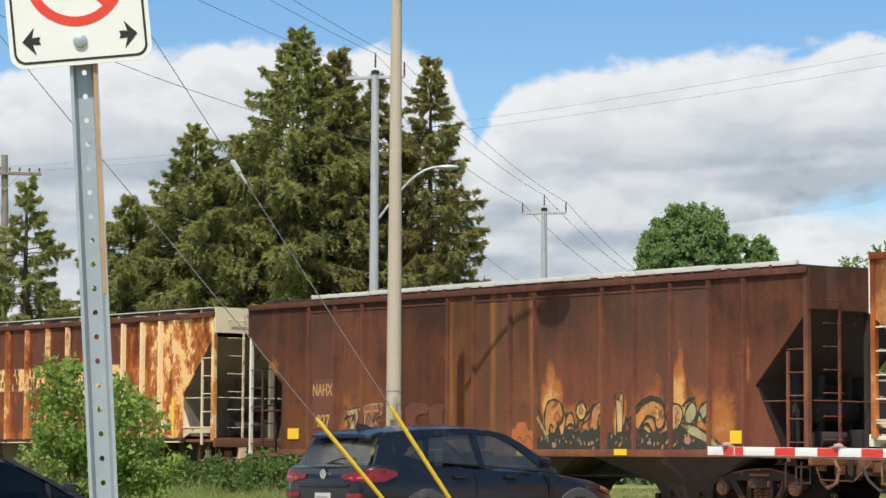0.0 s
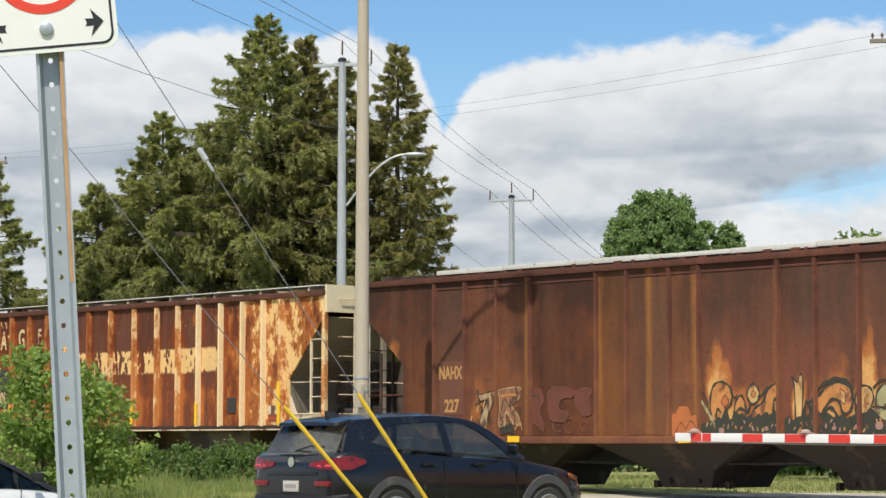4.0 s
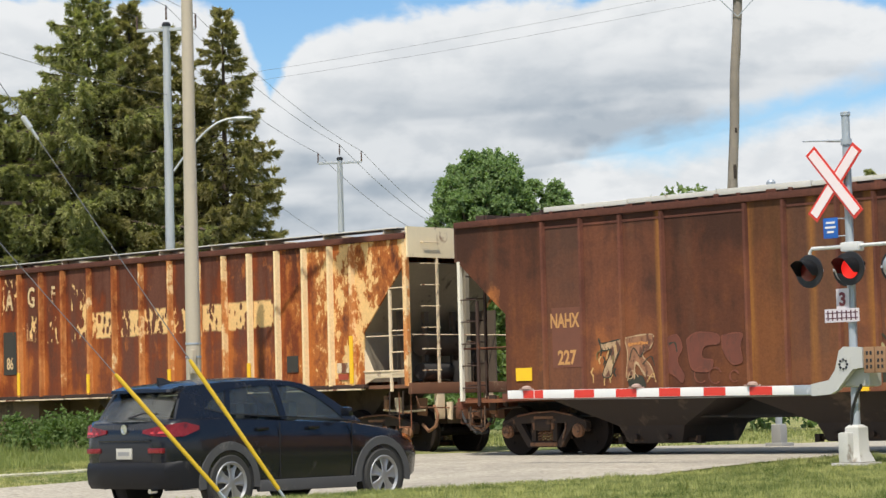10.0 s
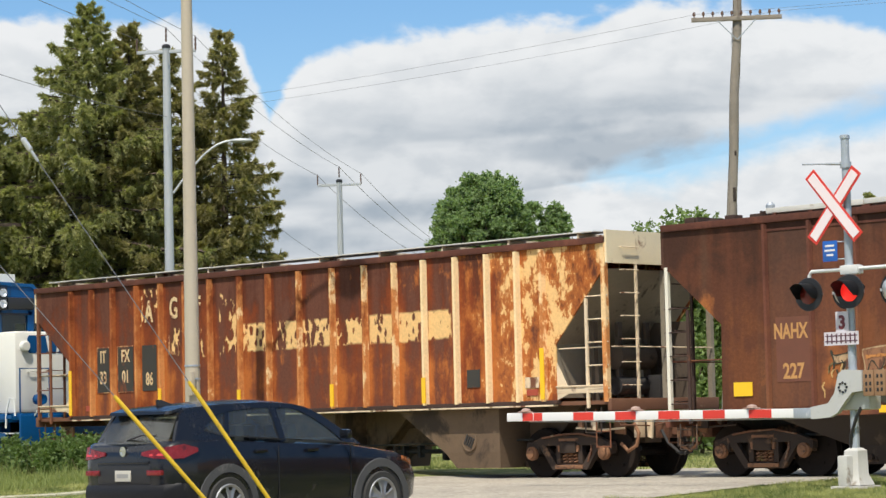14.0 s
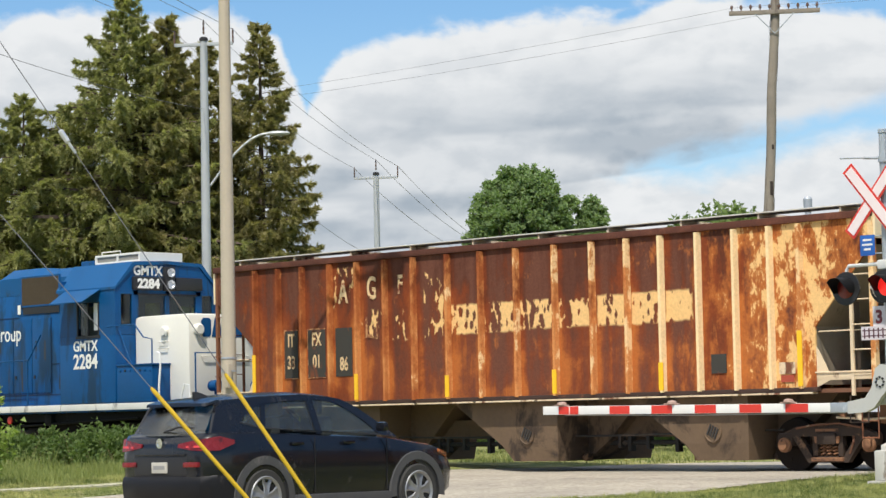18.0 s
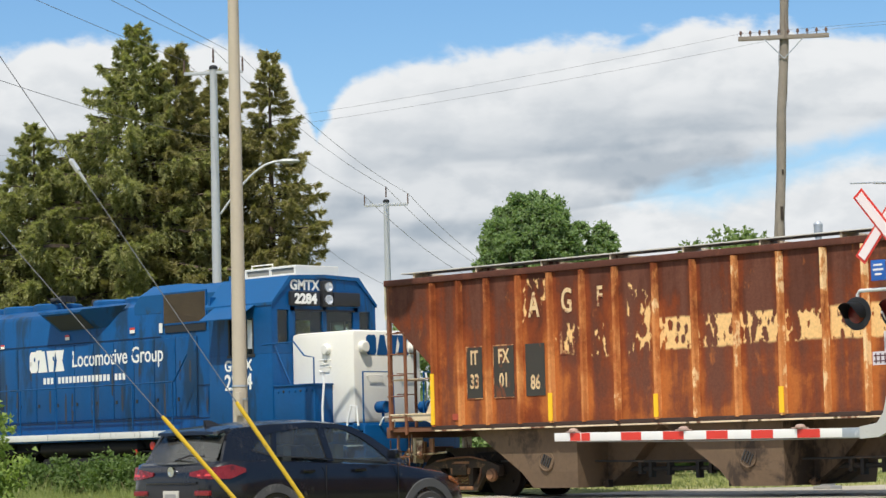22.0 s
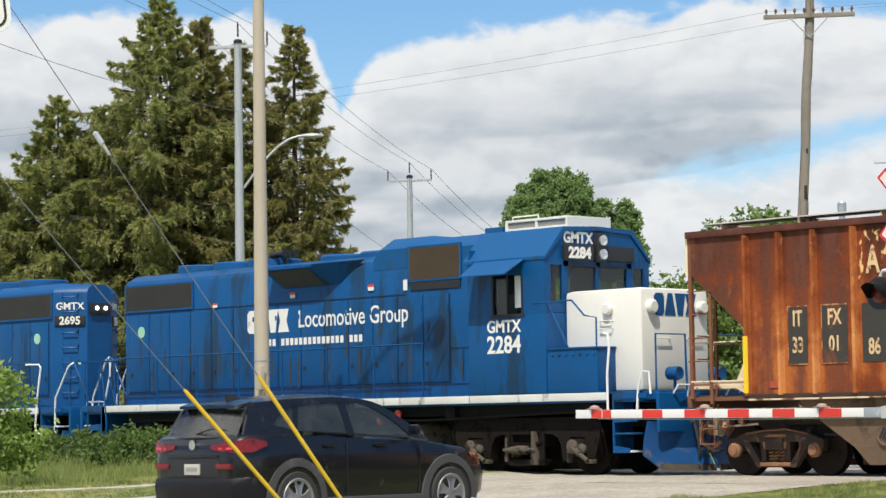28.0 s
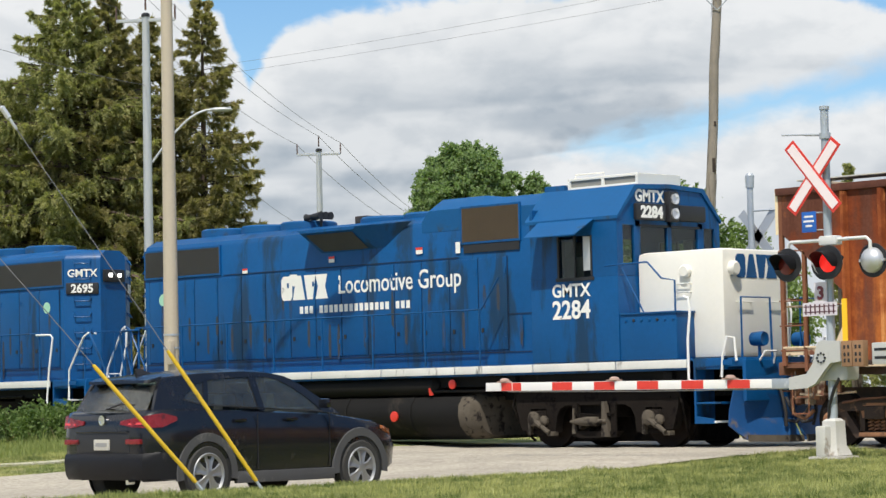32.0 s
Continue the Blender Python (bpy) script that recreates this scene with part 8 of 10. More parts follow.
        weight = part("counterweight", bm, rust, g, "rusty brown counterweight")
        for u in (0.06, 0.13):
            for z in (1.45, 1.54, 1.65):
                bm = bmesh.new()
                box(bm, 0.36 + 0.20 * i + u - 0.018, 0.36 + 0.20 * i + u + 0.018, -0.274, -0.262, z - 0.028, z + 0.028, 0.004)
                part("slot", bm, BLACK, weight)
    bm = bmesh.new()
    box(bm, 0.85, 1.42, -0.2, 0.02, 1.38, 1.70, 0.02)
    tail = part("tail_box", bm, casting, g)
    for z in (1.46, 1.58):
        bm = bmesh.new()
        box(bm, 0.9, 1.36, -0.204, -0.199, z, z + 0.04)
        part("slot", bm, BLACK, tail)
    # the arm rises a little towards its tip
    rise = Matrix.Translation((-0.3, 0, 1.13)) @ Matrix.Rotation(radians(0.55), 4, "Y") @ Matrix.Translation((0.3, 0, -1.13))

    def on_arm(nm, bm, m, parent, lab=""):
        bm.transform(rise)
        return part(nm, bm, m, parent, lab)

    bm = bmesh.new()
    box(bm, -6.86, -0.95, -0.225, -0.185, 1.06, 1.20, 0.006)
    arm = on_arm("gate_arm", bm, WHITE, g, "white gate arm with red stripes")
    bm = bmesh.new()
    box(bm, -0.95, -0.55, -0.228, -0.182, 1.055, 1.205, 0.006)
    on_arm("arm_sleeve", bm, GALV, arm, "scuffed bare metal sleeve")
    marks = [(-6.50, -6.27), (-6.25, -6.06)] + [(-5.375 + 0.896 * i, -5.375 + 0.896 * i + 0.43) for i in range(5)]
    for a, b in marks:
        bm = bmesh.new()
        box(bm, a, b, -0.229, -0.2255, 1.065, 1.195)
        on_arm("stripe", bm, RED, arm)
    for a in (-6.45, -4.07, -1.75):
        bm = bmesh.new()
        box(bm, a - 0.15, a + 0.15, -0.23, -0.18, 1.20, 1.225, 0.006)
        lathe(bm, [(0, 0.085), (0.03, 0.078), (0.048, 0.05), (0.055, 0.01)], "z", (a, -0.2, 1.22), 14)
        on_arm("arm_lamp", bm, ARM_LAMP, arm, "low dusty red arm lamp")
    bm = bmesh.new()
    pipe(bm, [(-6.4, -0.18, 1.05), (-3.5, -0.18, 1.035), (-0.7, -0.18, 1.05)], 0.008, 4)
    on_arm("arm_cable", bm, GREY_PAINT, arm)
    bm = bmesh.new()
    pipe(bm, [(-0.05, -0.05, 0.55), (0.0, -0.1, 0.8), (0.12, -0.12, 1.05), (0.2, -0.1, 1.2)], 0.025, 6)
    part("cable", bm, BLACK, g)
    return g


crossing_signal()

# far-side signal, seen past the train
g = thing("crossing_signal", "far grey crossing signal mast with white base", "crossing signal", (-31.25, 41.57, lie(-31.25, 41.57)))
bm = bmesh.new()
round_pole(bm, (0, 0, 0.2), (0, 0, 5.35), 0.07, 0.066, 14)
lathe(bm, [(0, 0.085), (0.25, 0.095), (0.3, 0.06)], "z", (0, 0, 5.2), 12)
part("mast", bm, GALV, g)
bm = bmesh.new()
box(bm, -0.22, 0.22, -0.2, 0.2, 0.0, 0.10, 0.02)
box(bm, -0.12, 0.12, -0.12, 0.12, 0.08, 0.48, 0.03)
part("junction_base", bm, GREY_PAINT, g)
bm = bmesh.new()
rod(bm, (0, 0, 4.72), (0.55, 0.1, 4.72), 0.02)
part("bracket", bm, GALV, g)
for ang in (50, 130):
    bm = bmesh.new()
    box(bm, -0.66, 0.66, 0.10, 0.12, -0.1, 0.1)
    bm.transform(Matrix.Translation((0.1, 0, 4.2)) @ pose(0, 0, 0, 0, -ang, 0))
    part("crossbuck_board", bm, ALU, g)


# ---- the no-stopping sign beside the camera ----
def near_sign():
    at = Vector((-4.448, 2.852, 0))
    s = thing("road_sign", "white sign with red ring and arrows on a steel post", "road sign", (at.x, at.y, lie(at.x, at.y)), 56.0)
    z0 = -lie(at.x, at.y)
    tilt = Matrix.Rotation(radians(-3.3), 4, "Y")
    pivot = Matrix.Translation((0, 0, z0 + 1.8)) @ tilt @ Matrix.Translation((0, 0, -z0 - 1.8))

    # the plate has slipped round its bolt and leans more than the post
    hang = z0 + 1.872
    sway = Matrix.Translation((0, 0, hang)) @ Matrix.Rotation(radians(-3.0), 4, "Y") @ Matrix.Translation((0, 0, -hang))

    def add(nm, bm, m, parent, lab="", smooth=35.0):
        if nm not in ("post", "rust_edge"):
            bm.transform(sway)
        bm.transform(pivot)
        return part(nm, bm, m, parent, lab, smooth)

    bm = bmesh.new()
    for k in (-1, 1):
        half = [(0.034, 0.0), (0.026, 0.0), (0.0180, 0.024), (0.0180, 0.028), (0.0205, 0.028), (0.0285, 0.004), (0.034, 0.004)]
        slab(bm, [(k * x, y) for x, y in half], "z", -0.3, z0 + 2.3)
    # web with punched holes
    cells = 46
    for i in range(cells):
        zc = z0 - 0.12 + 0.0508 * i
        hx, hz, r = 0.0182, 0.0254, 0.0062
        rim = [(hx, 0), (hx, hz), (0, hz), (-hx, hz), (-hx, 0), (-hx, -hz), (0, -hz), (hx, -hz)]
        eye = [(r * math.cos(q * math.pi / 4), r * math.sin(q * math.pi / 4)) for q in range(8)]
        rows = [[bm.verts.new((x, y, zc + z)) for x, z in pts] for y in (0.0242, 0.0278) for pts in (rim, eye)]
        for q in range(8):
            n = (q + 1) % 8
            bm.faces.new((rows[0][q], rows[0][n], rows[1][n], rows[1][q]))
            bm.faces.new((rows[2][n], rows[2][q], rows[3][q], rows[3][n]))
            bm.faces.new((rows[1][q], rows[1][n], rows[3][n], rows[3][q]))
    # the post leans a little
    lean = Matrix.Identity(4)
    lean[0][0], lean[0][2], lean[0][3] = 0.87, -0.0048, 0.005 + 0.0048 * (z0 + 1.82)
    bm.transform(lean)
    post = add("post", bm, GALV, s, "galvanised channel post with rust at one edge", 0)
    bm = bmesh.new()
    box(bm, 0.0215, 0.0300, -0.0015, 0.0, z0 + 1.34, z0 + 2.2)
    bm.transform(lean)
    add("rust_edge", bm, paint("rust_stain", (0.46, 0.27, 0.13), 0.8, 0, 0.4, 12, 0, 40, (0.42, 0.44, 0.45), 0.45, 14.0, 6.0), post)
    # plate with rounded corners and a thin black border line
    def rounded(w, h, r, z):
        pts = []
        for cx, cz, a0 in ((w - r, h - r, 0), (-w + r, h - r, 90), (-w + r, -h + r, 180), (w - r, -h + r, 270)):
            pts += [(cx + r * math.cos(radians(a0 + 15 * i)), z + cz + r * math.sin(radians(a0 + 15 * i))) for i in range(7)]
        return pts
    zc = z0 + 1.822 + 0.225
    bm = bmesh.new()
    slab(bm, rounded(0.148, 0.225, 0.03, zc), "y", -0.012, -0.009)
    plate = add("plate", bm, paint("white_sign_face", (0.80, 0.80, 0.76), 0.4, 0, 0.05, 8.0), s, "white sign plate", 0)

    def band(outer, inner, y0, y1):
        bm = bmesh.new()
        n = len(outer)
        vo = [[bm.verts.new((p[0], y, p[1])) for p in outer] for y in (y0, y1)]
        vi = [[bm.verts.new((p[0], y, p[1])) for p in inner] for y in (y0, y1)]
        for i in range(n):
            j = (i + 1) % n
            bm.faces.new((vo[0][i], vo[0][j], vi[0][j], vi[0][i]))
            bm.faces.new((vo[0][i], vo[1][i], vo[1][j], vo[0][j]))
            bm.faces.new((vi[0][i], vi[0][j], vi[1][j], vi[1][i]))
        return bm
    add("border", band(rounded(0.139, 0.216, 0.024, zc), rounded(0.134, 0.211, 0.02, zc), -0.0128, -0.012), BLACK, plate, "", 0)
    circ = lambda r: [(r * math.cos(2 * math.pi * i / 40), zc - 0.039 + r * math.sin(2 * math.pi * i / 40)) for i in range(40)]
    add("red_ring", band(circ(0.104), circ(0.084), -0.0130, -0.012), paint("sign_red", (0.75, 0.06, 0.03), 0.4, 0, 0.05, 8), plate, "", 0)
    bm = bmesh.new()
    slab(bm, [(-0.07, zc + 0.021), (-0.06, zc + 0.031), (0.07, zc - 0.099), (0.06, zc - 0.109)], "y", -0.0134, -0.0125)
    add("red_bar", bm, bpy.data.materials["sign_red"], plate, "", 0)
    bm = bmesh.new()
    box(bm, -0.035, -0.005, -0.0131, -0.012, zc - 0.084, zc + 0.006)
    add("symbol", bm, BLACK, plate, "", 0)
    for sgn in (-1, 1):
        cx, cz = sgn * 0.101, zc - 0.170
        bm = bmesh.new()
        k = sgn
        slab(bm, [(cx + k * 0.019, cz + 0.002), (cx - k * 0.007, cz + 0.030), (cx - k * 0.002, cz + 0.009), (cx - k * 0.019, cz + 0.010), (cx - k * 0.016, cz + 0.001), (cx - k * 0.019, cz - 0.006), (cx - k * 0.002, cz - 0.005), (cx - k * 0.009, cz - 0.028)], "y", -0.0131, -0.0122)
        add("arrow", bm, BLACK, plate, "", 0)
    bm = bmesh.new()
    lathe(bm, [(0, 0.015), (-0.006, 0.014), (-0.009, 0.006)], "y", (0, -0.012, zc - 0.175), 12)
    add("bolt", bm, GALV, plate)


near_sign()

# ---- cars waiting at the gate: built facing +y, 0 at the middle of the wheelbase, on the ground ----
CAR_NAVY = paint("dusty_navy_paint", (0.007, 0.008, 0.012), 0.25, 0.0, 0.3, 1.5, 0, 40, (0.055, 0.050, 0.045), 0.40, 2.4, 1.6, 0.4, 0.35)
CAR_WHITE = paint("white_car_paint", (0.78, 0.78, 0.78), 0.3, 0, 0.05, 1.5, coat=0.6)
CLADDING = paint("grey_plastic_cladding", (0.06, 0.06, 0.062), 0.7, 0, 0.2, 4.0, 0, 40, (0.16, 0.15, 0.14), 0.4, 3.0)
RUBBER = paint("tyre_rubber", (0.036, 0.035, 0.033), 0.85, 0, 0.25, 6.0)
RIM = paint("alloy_rim", (0.31, 0.315, 0.32), 0.42, 0.7, 0.15, 6.0)
TAIL = paint("red_tail_lens", (0.20, 0.008, 0.010), 0.28, 0, 0.35, 7.0, 0, 40, (0.07, 0.003, 0.005), 0.52, 7.0, coat=0.1)
AMBER = paint("amber_lens", (0.46, 0.15, 0.05), 0.2, 0, 0.1, 5.0, coat=0.5)
SEAT = paint("seat_cloth", (0.09, 0.088, 0.085), 0.9, 0, 0.2, 5.0)
CHROME = paint("chrome", (0.75, 0.76, 0.78), 0.12, 1.0, 0.05, 5.0)
WINDOW = pane_glass("car_glass", (0.70, 0.76, 0.75), 0.02, 0.6, 0.06, 0.035)
REAR_GLASS = pane_glass("dusty_sheen_rear_glass", (0.45, 0.50, 0.50), 0.05, 0.7, 0.16, 0.13)


def car_section(y, w, z_sill, z_belt, flare=0.0, n=7):
    """Half profile of the lower body at one station: sill, flank, shoulder."""
    pts = [(w - 0.10, z_sill), (w - 0.03, z_sill + 0.05), (w + flare, z_sill + 0.25), (w + 0.01, (z_sill + z_belt) * 0.55), (w - 0.01, z_belt - 0.12), (w - 0.05, z_belt - 0.02), (w - 0.12, z_belt)]
    return [(x, y, z) for x, z in pts] + [(-x, y, z) for x, z in reversed(pts)]


def make_car(name, label, at, paint_m, sp):
    C = thing(name, label, "car", at)

    def P(n, bm, m, lab="", parent=None, smooth=40.0):
        return part(n, bm, m, parent or C, lab, smooth)

    bm = bmesh.new()
    loft(bm, [car_section(*s) for s in sp["body"]])
    body = P("body", bm, paint_m)
    # wheel-arch cladding and sill
    for s in (-1, 1):
        for yw in sp["axles"]:
            bm = bmesh.new()
            sec = []
            for i in range(17):
                a = radians(-8 + 196 * i / 16)
                row = []
                for r, dx in ((sp["wr"] + 0.05, 0.0), (sp["wr"] + 0.05, 0.035), (sp["wr"] + 0.15, 0.03), (sp["wr"] + 0.16, 0.0)):
                    row.append((s * (sp["w"] - 0.01 + dx), yw + r * math.cos(a), sp["wr"] + r * math.sin(a)))
                sec.append(row)
            loft(bm, sec)
            P("wheel_arch", bm, sp["clad"], "grey plastic wheel-arch trim" if sp["clad"] is CLADDING else "", body)
            bm = bmesh.new()
            lathe(bm, [(0, sp["wr"] + 0.05), (0.002 * s, sp["wr"] + 0.05), (0.003 * s, 0.05)], "y", (0, 0, 0), 28)
            bm.transform(Matrix.Translation((s * (sp["w"] + 0.008), yw, sp["wr"] + 0.02)) @ pose(0, 0, 0, 0, 0, -90))
            P("arch_shadow", bm, BLACK, "", body)
            # wheel
            hub = bmesh.new()
            R = sp["wr"]
            lathe(hub, [(-0.20, R - 0.09), (-0.20, R - 0.02), (-0.17, R), (0.0, R), (0.03, R - 0.02), (0.03, R - 0.09), (0.0, R - 0.10)], "x", (0, 0, 0), 32)
            if s < 0:
                hub.transform(Matrix.Diagonal((-1, 1, 1, 1)))
            hub.transform(Matrix.Translation((s * (sp["w"] + 0.004), yw, R)))
            tyre = P("wheel", hub, RUBBER, "", None)
            bm = bmesh.new()
            lathe(bm, [(-0.05, R - 0.085), (0.01, R - 0.085), (0.024, R - 0.10), (0.0, R - 0.125), (-0.02, R - 0.125)], "x", (0, 0, 0), 32)
            lathe(bm, [(-0.03, 0.075), (0.012, 0.07), (0.02, 0.04), (0.02, 0.01)], "x", (0, 0, 0), 16)
            for k in range(5):
                a = 2 * math.pi * k / 5 + 0.2
                u, v = Vector((0, math.cos(a), math.sin(a))), Vector((0, -math.sin(a), math.cos(a)))
                out = R - 0.115
                rows = []
                for q, wd, dx in ((0.04, 0.045, 0.022), (0.11, 0.05, 0.016), (out * 0.72, 0.075, 0.006), (out, 0.105, 0.004)):
                    c0 = u * q
                    rows.append([c0 + v * wd + Vector((dx - 0.012, 0, 0)), c0 + v * wd * 0.75 + Vector((dx, 0, 0)), c0 + v * wd * 0.25 + Vector((dx - 0.010, 0, 0)), c0 - v * wd * 0.25 + Vector((dx - 0.010, 0, 0)), c0 - v * wd * 0.75 + Vector((dx, 0, 0)), c0 - v * wd + Vector((dx - 0.012, 0, 0)), c0 + Vector((dx - 0.03, 0, 0))])
                loft(bm, rows)
            if s < 0:
                bm.transform(Matrix.Diagonal((-1, 1, 1, 1)))
            bm.transform(Matrix.Translation((s * (sp["w"] + 0.022), yw, R)))
            P("rim", bm, RIM, "", tyre)
        bm = bmesh.new()
        box(bm, s * (sp["w"] - 0.02) - 0.03, s * (sp["w"] - 0.02) + 0.045, sp["axles"][0] + sp["wr"] + 0.14, sp["axles"][1] - sp["wr"] - 0.14, sp["sill"] - 0.04, sp["sill"] + 0.10, 0.015)
        P("sill_trim", bm, sp["clad"], "", body)
    # glasshouse: stations (y, half width low, z low, half width high, z high)
    g = sp["glass"]
    zb = g[0][2]

    def flank(poly, s, lift, thick):
        """A piece of the cabin's leaning side, from (y, z) corners."""
        def at(y, z, k):
            return (s * (0.845 - (z - 1.07) * 0.36 - 0.10 * max(0.0, -y - 1.2) ** 1.5 - 0.05 * max(0.0, y - 0.4) + lift - k), y, z)
        b = bmesh.new()
        v0, v1 = [b.verts.new(at(y, z, 0)) for y, z in poly], [b.verts.new(at(y, z, thick)) for y, z in poly]
        b.faces.new(v0)
        b.faces.new(list(reversed(v1)))
        for i in range(len(poly)):
            j = (i + 1) % len(poly)
            b.faces.new((v0[i], v0[j], v1[j], v1[i]))
        return b

    for s in (-1, 1):
        for nm, poly in sp.get("flank", ()):
            if nm == "side_window":
                P(nm, flank(poly, s, -0.012, 0.006), WINDOW, "", body, 0)
            elif nm == "window_trim":
                P(nm, flank(poly, s, 0.006, 0.02), CHROME if sp.get("bright") else BLACK, "", body, 0)
            else:
                P(nm, flank(poly, s, 0.0, 0.05), paint_m, "", body, 0)
        if "flank" in sp:
            continue
        for i in range(len(g) - 1):
            a, b = g[i], g[i + 1]
            if i not in sp["panes"]:
                continue
            bm = bmesh.new()
            q = [(s * a[1], a[0], a[2]), (s * b[1], b[0], b[2]), (s * b[3], b[0], b[4]), (s * a[3], a[0], a[4])]
            q2 = [(x - s * 0.006, y, z) for x, y, z in q]
            loft(bm, [q, q2])
            P("side_window", bm, sp.get("pane_m", WINDOW), "", body, 0)
        for i in range(len(g)):
            a = g[i]
            bm = bmesh.new()
            wdt = sp["pillar"][i]
            lo, hi = Vector((s * (a[1] + 0.003), a[0], a[2] - 0.02)), Vector((s * (a[3] + 0.003), a[0], a[4] + 0.02))
            dy = Vector((0, wdt, 0))
            inn = Vector((-s * 0.05, 0, 0))
            loft(bm, [[lo - dy, lo + dy, lo + dy + inn, lo - dy + inn], [hi - dy, hi + dy, hi + dy + inn, hi - dy + inn]])
            P("pillar", bm, sp.get("trim", paint_m), "", body, 0)
    # roof
    bm = bmesh.new()
    sec = []
    for y, w, z, crown in sp["roof"]:
        top = [(-w, y, z - 0.035), (-w + 0.02, y, z + 0.0), (-w * 0.6, y, z + crown * 0.75), (0, y, z + crown), (w * 0.6, y, z + crown * 0.75), (w - 0.02, y, z), (w, y, z - 0.035)]
        sec.append(top + [(w * 0.6, y, z - 0.03 + crown * 0.5), (-w * 0.6, y, z - 0.03 + crown * 0.5)])
    loft(bm, sec)
    P("roof", bm, paint_m, "", body)
    # windscreen and rear window
    for nm, quad in (("windscreen", sp["front_glass"]), ("rear_window", sp["rear_glass"])):
        (y0, w0, z0), (y1, w1, z1) = quad
        bm = bmesh.new()
        loft(bm, [[(-w0, y0, z0), (0, y0 + (0.10 if nm == "windscreen" else -0.10), z0), (w0, y0, z0)], [(-w1, y1, z1), (0, y1 + (0.05 if nm == "windscreen" else -0.05), z1), (w1, y1, z1)]], False)
        bmesh.ops.solidify(bm, geom=bm.faces[:], thickness=0.006)
        P(nm, bm, sp.get("pane_m", REAR_GLASS if nm == "rear_window" else WINDOW), "", body)
    # seats
    for x in (-0.38, 0.38):
        for y in sp["seats"]:
            bm = bmesh.new()
            box(bm, x - 0.24, x + 0.24, y - 0.1, y + 0.06, zb - 0.35, zb + 0.20, 0.05)
            box(bm, x - 0.13, x + 0.13, y - 0.12, y - 0.02, zb + 0.22, zb + 0.42, 0.04)
            P("seat", bm, SEAT)
    bm = bmesh.new()
    box(bm, -0.7, 0.7, g[-2][0] - 0.2, g[-1][0] - 0.1, zb - 0.2, zb + 0.02, 0.04)
    P("dashboard", bm, SEAT)
    # mirrors and handles
    for s in (-1, 1):
        bm = bmesh.new()
        ym = sp["mirror"]
        box(bm, s * (sp["w"] + 0.09) - 0.085, s * (sp["w"] + 0.09) + 0.085, ym - 0.045, ym + 0.05, zb + 0.0, zb + 0.12, 0.04)
        P("mirror", bm, sp.get("trim", paint_m))
        for yh in sp["handles"]:
            bm = bmesh.new()
            box(bm, s * (sp["w"] + 0.015) - 0.015, s * (sp["w"] + 0.015) + 0.015, yh - 0.1, yh + 0.1, zb - 0.14, zb - 0.10, 0.008)
            P("door_handle", bm, paint_m, "", body)
        for ys in sp["seams"]:
            bm = bmesh.new()
            box(bm, s * (sp["w"] + 0.006) - 0.004, s * (sp["w"] + 0.006) + 0.006, ys - 0.004, ys + 0.004, sp["sill"] + 0.12, zb - 0.05)
            P("door_seam", bm, BLACK, "", body)
    return C, body, P


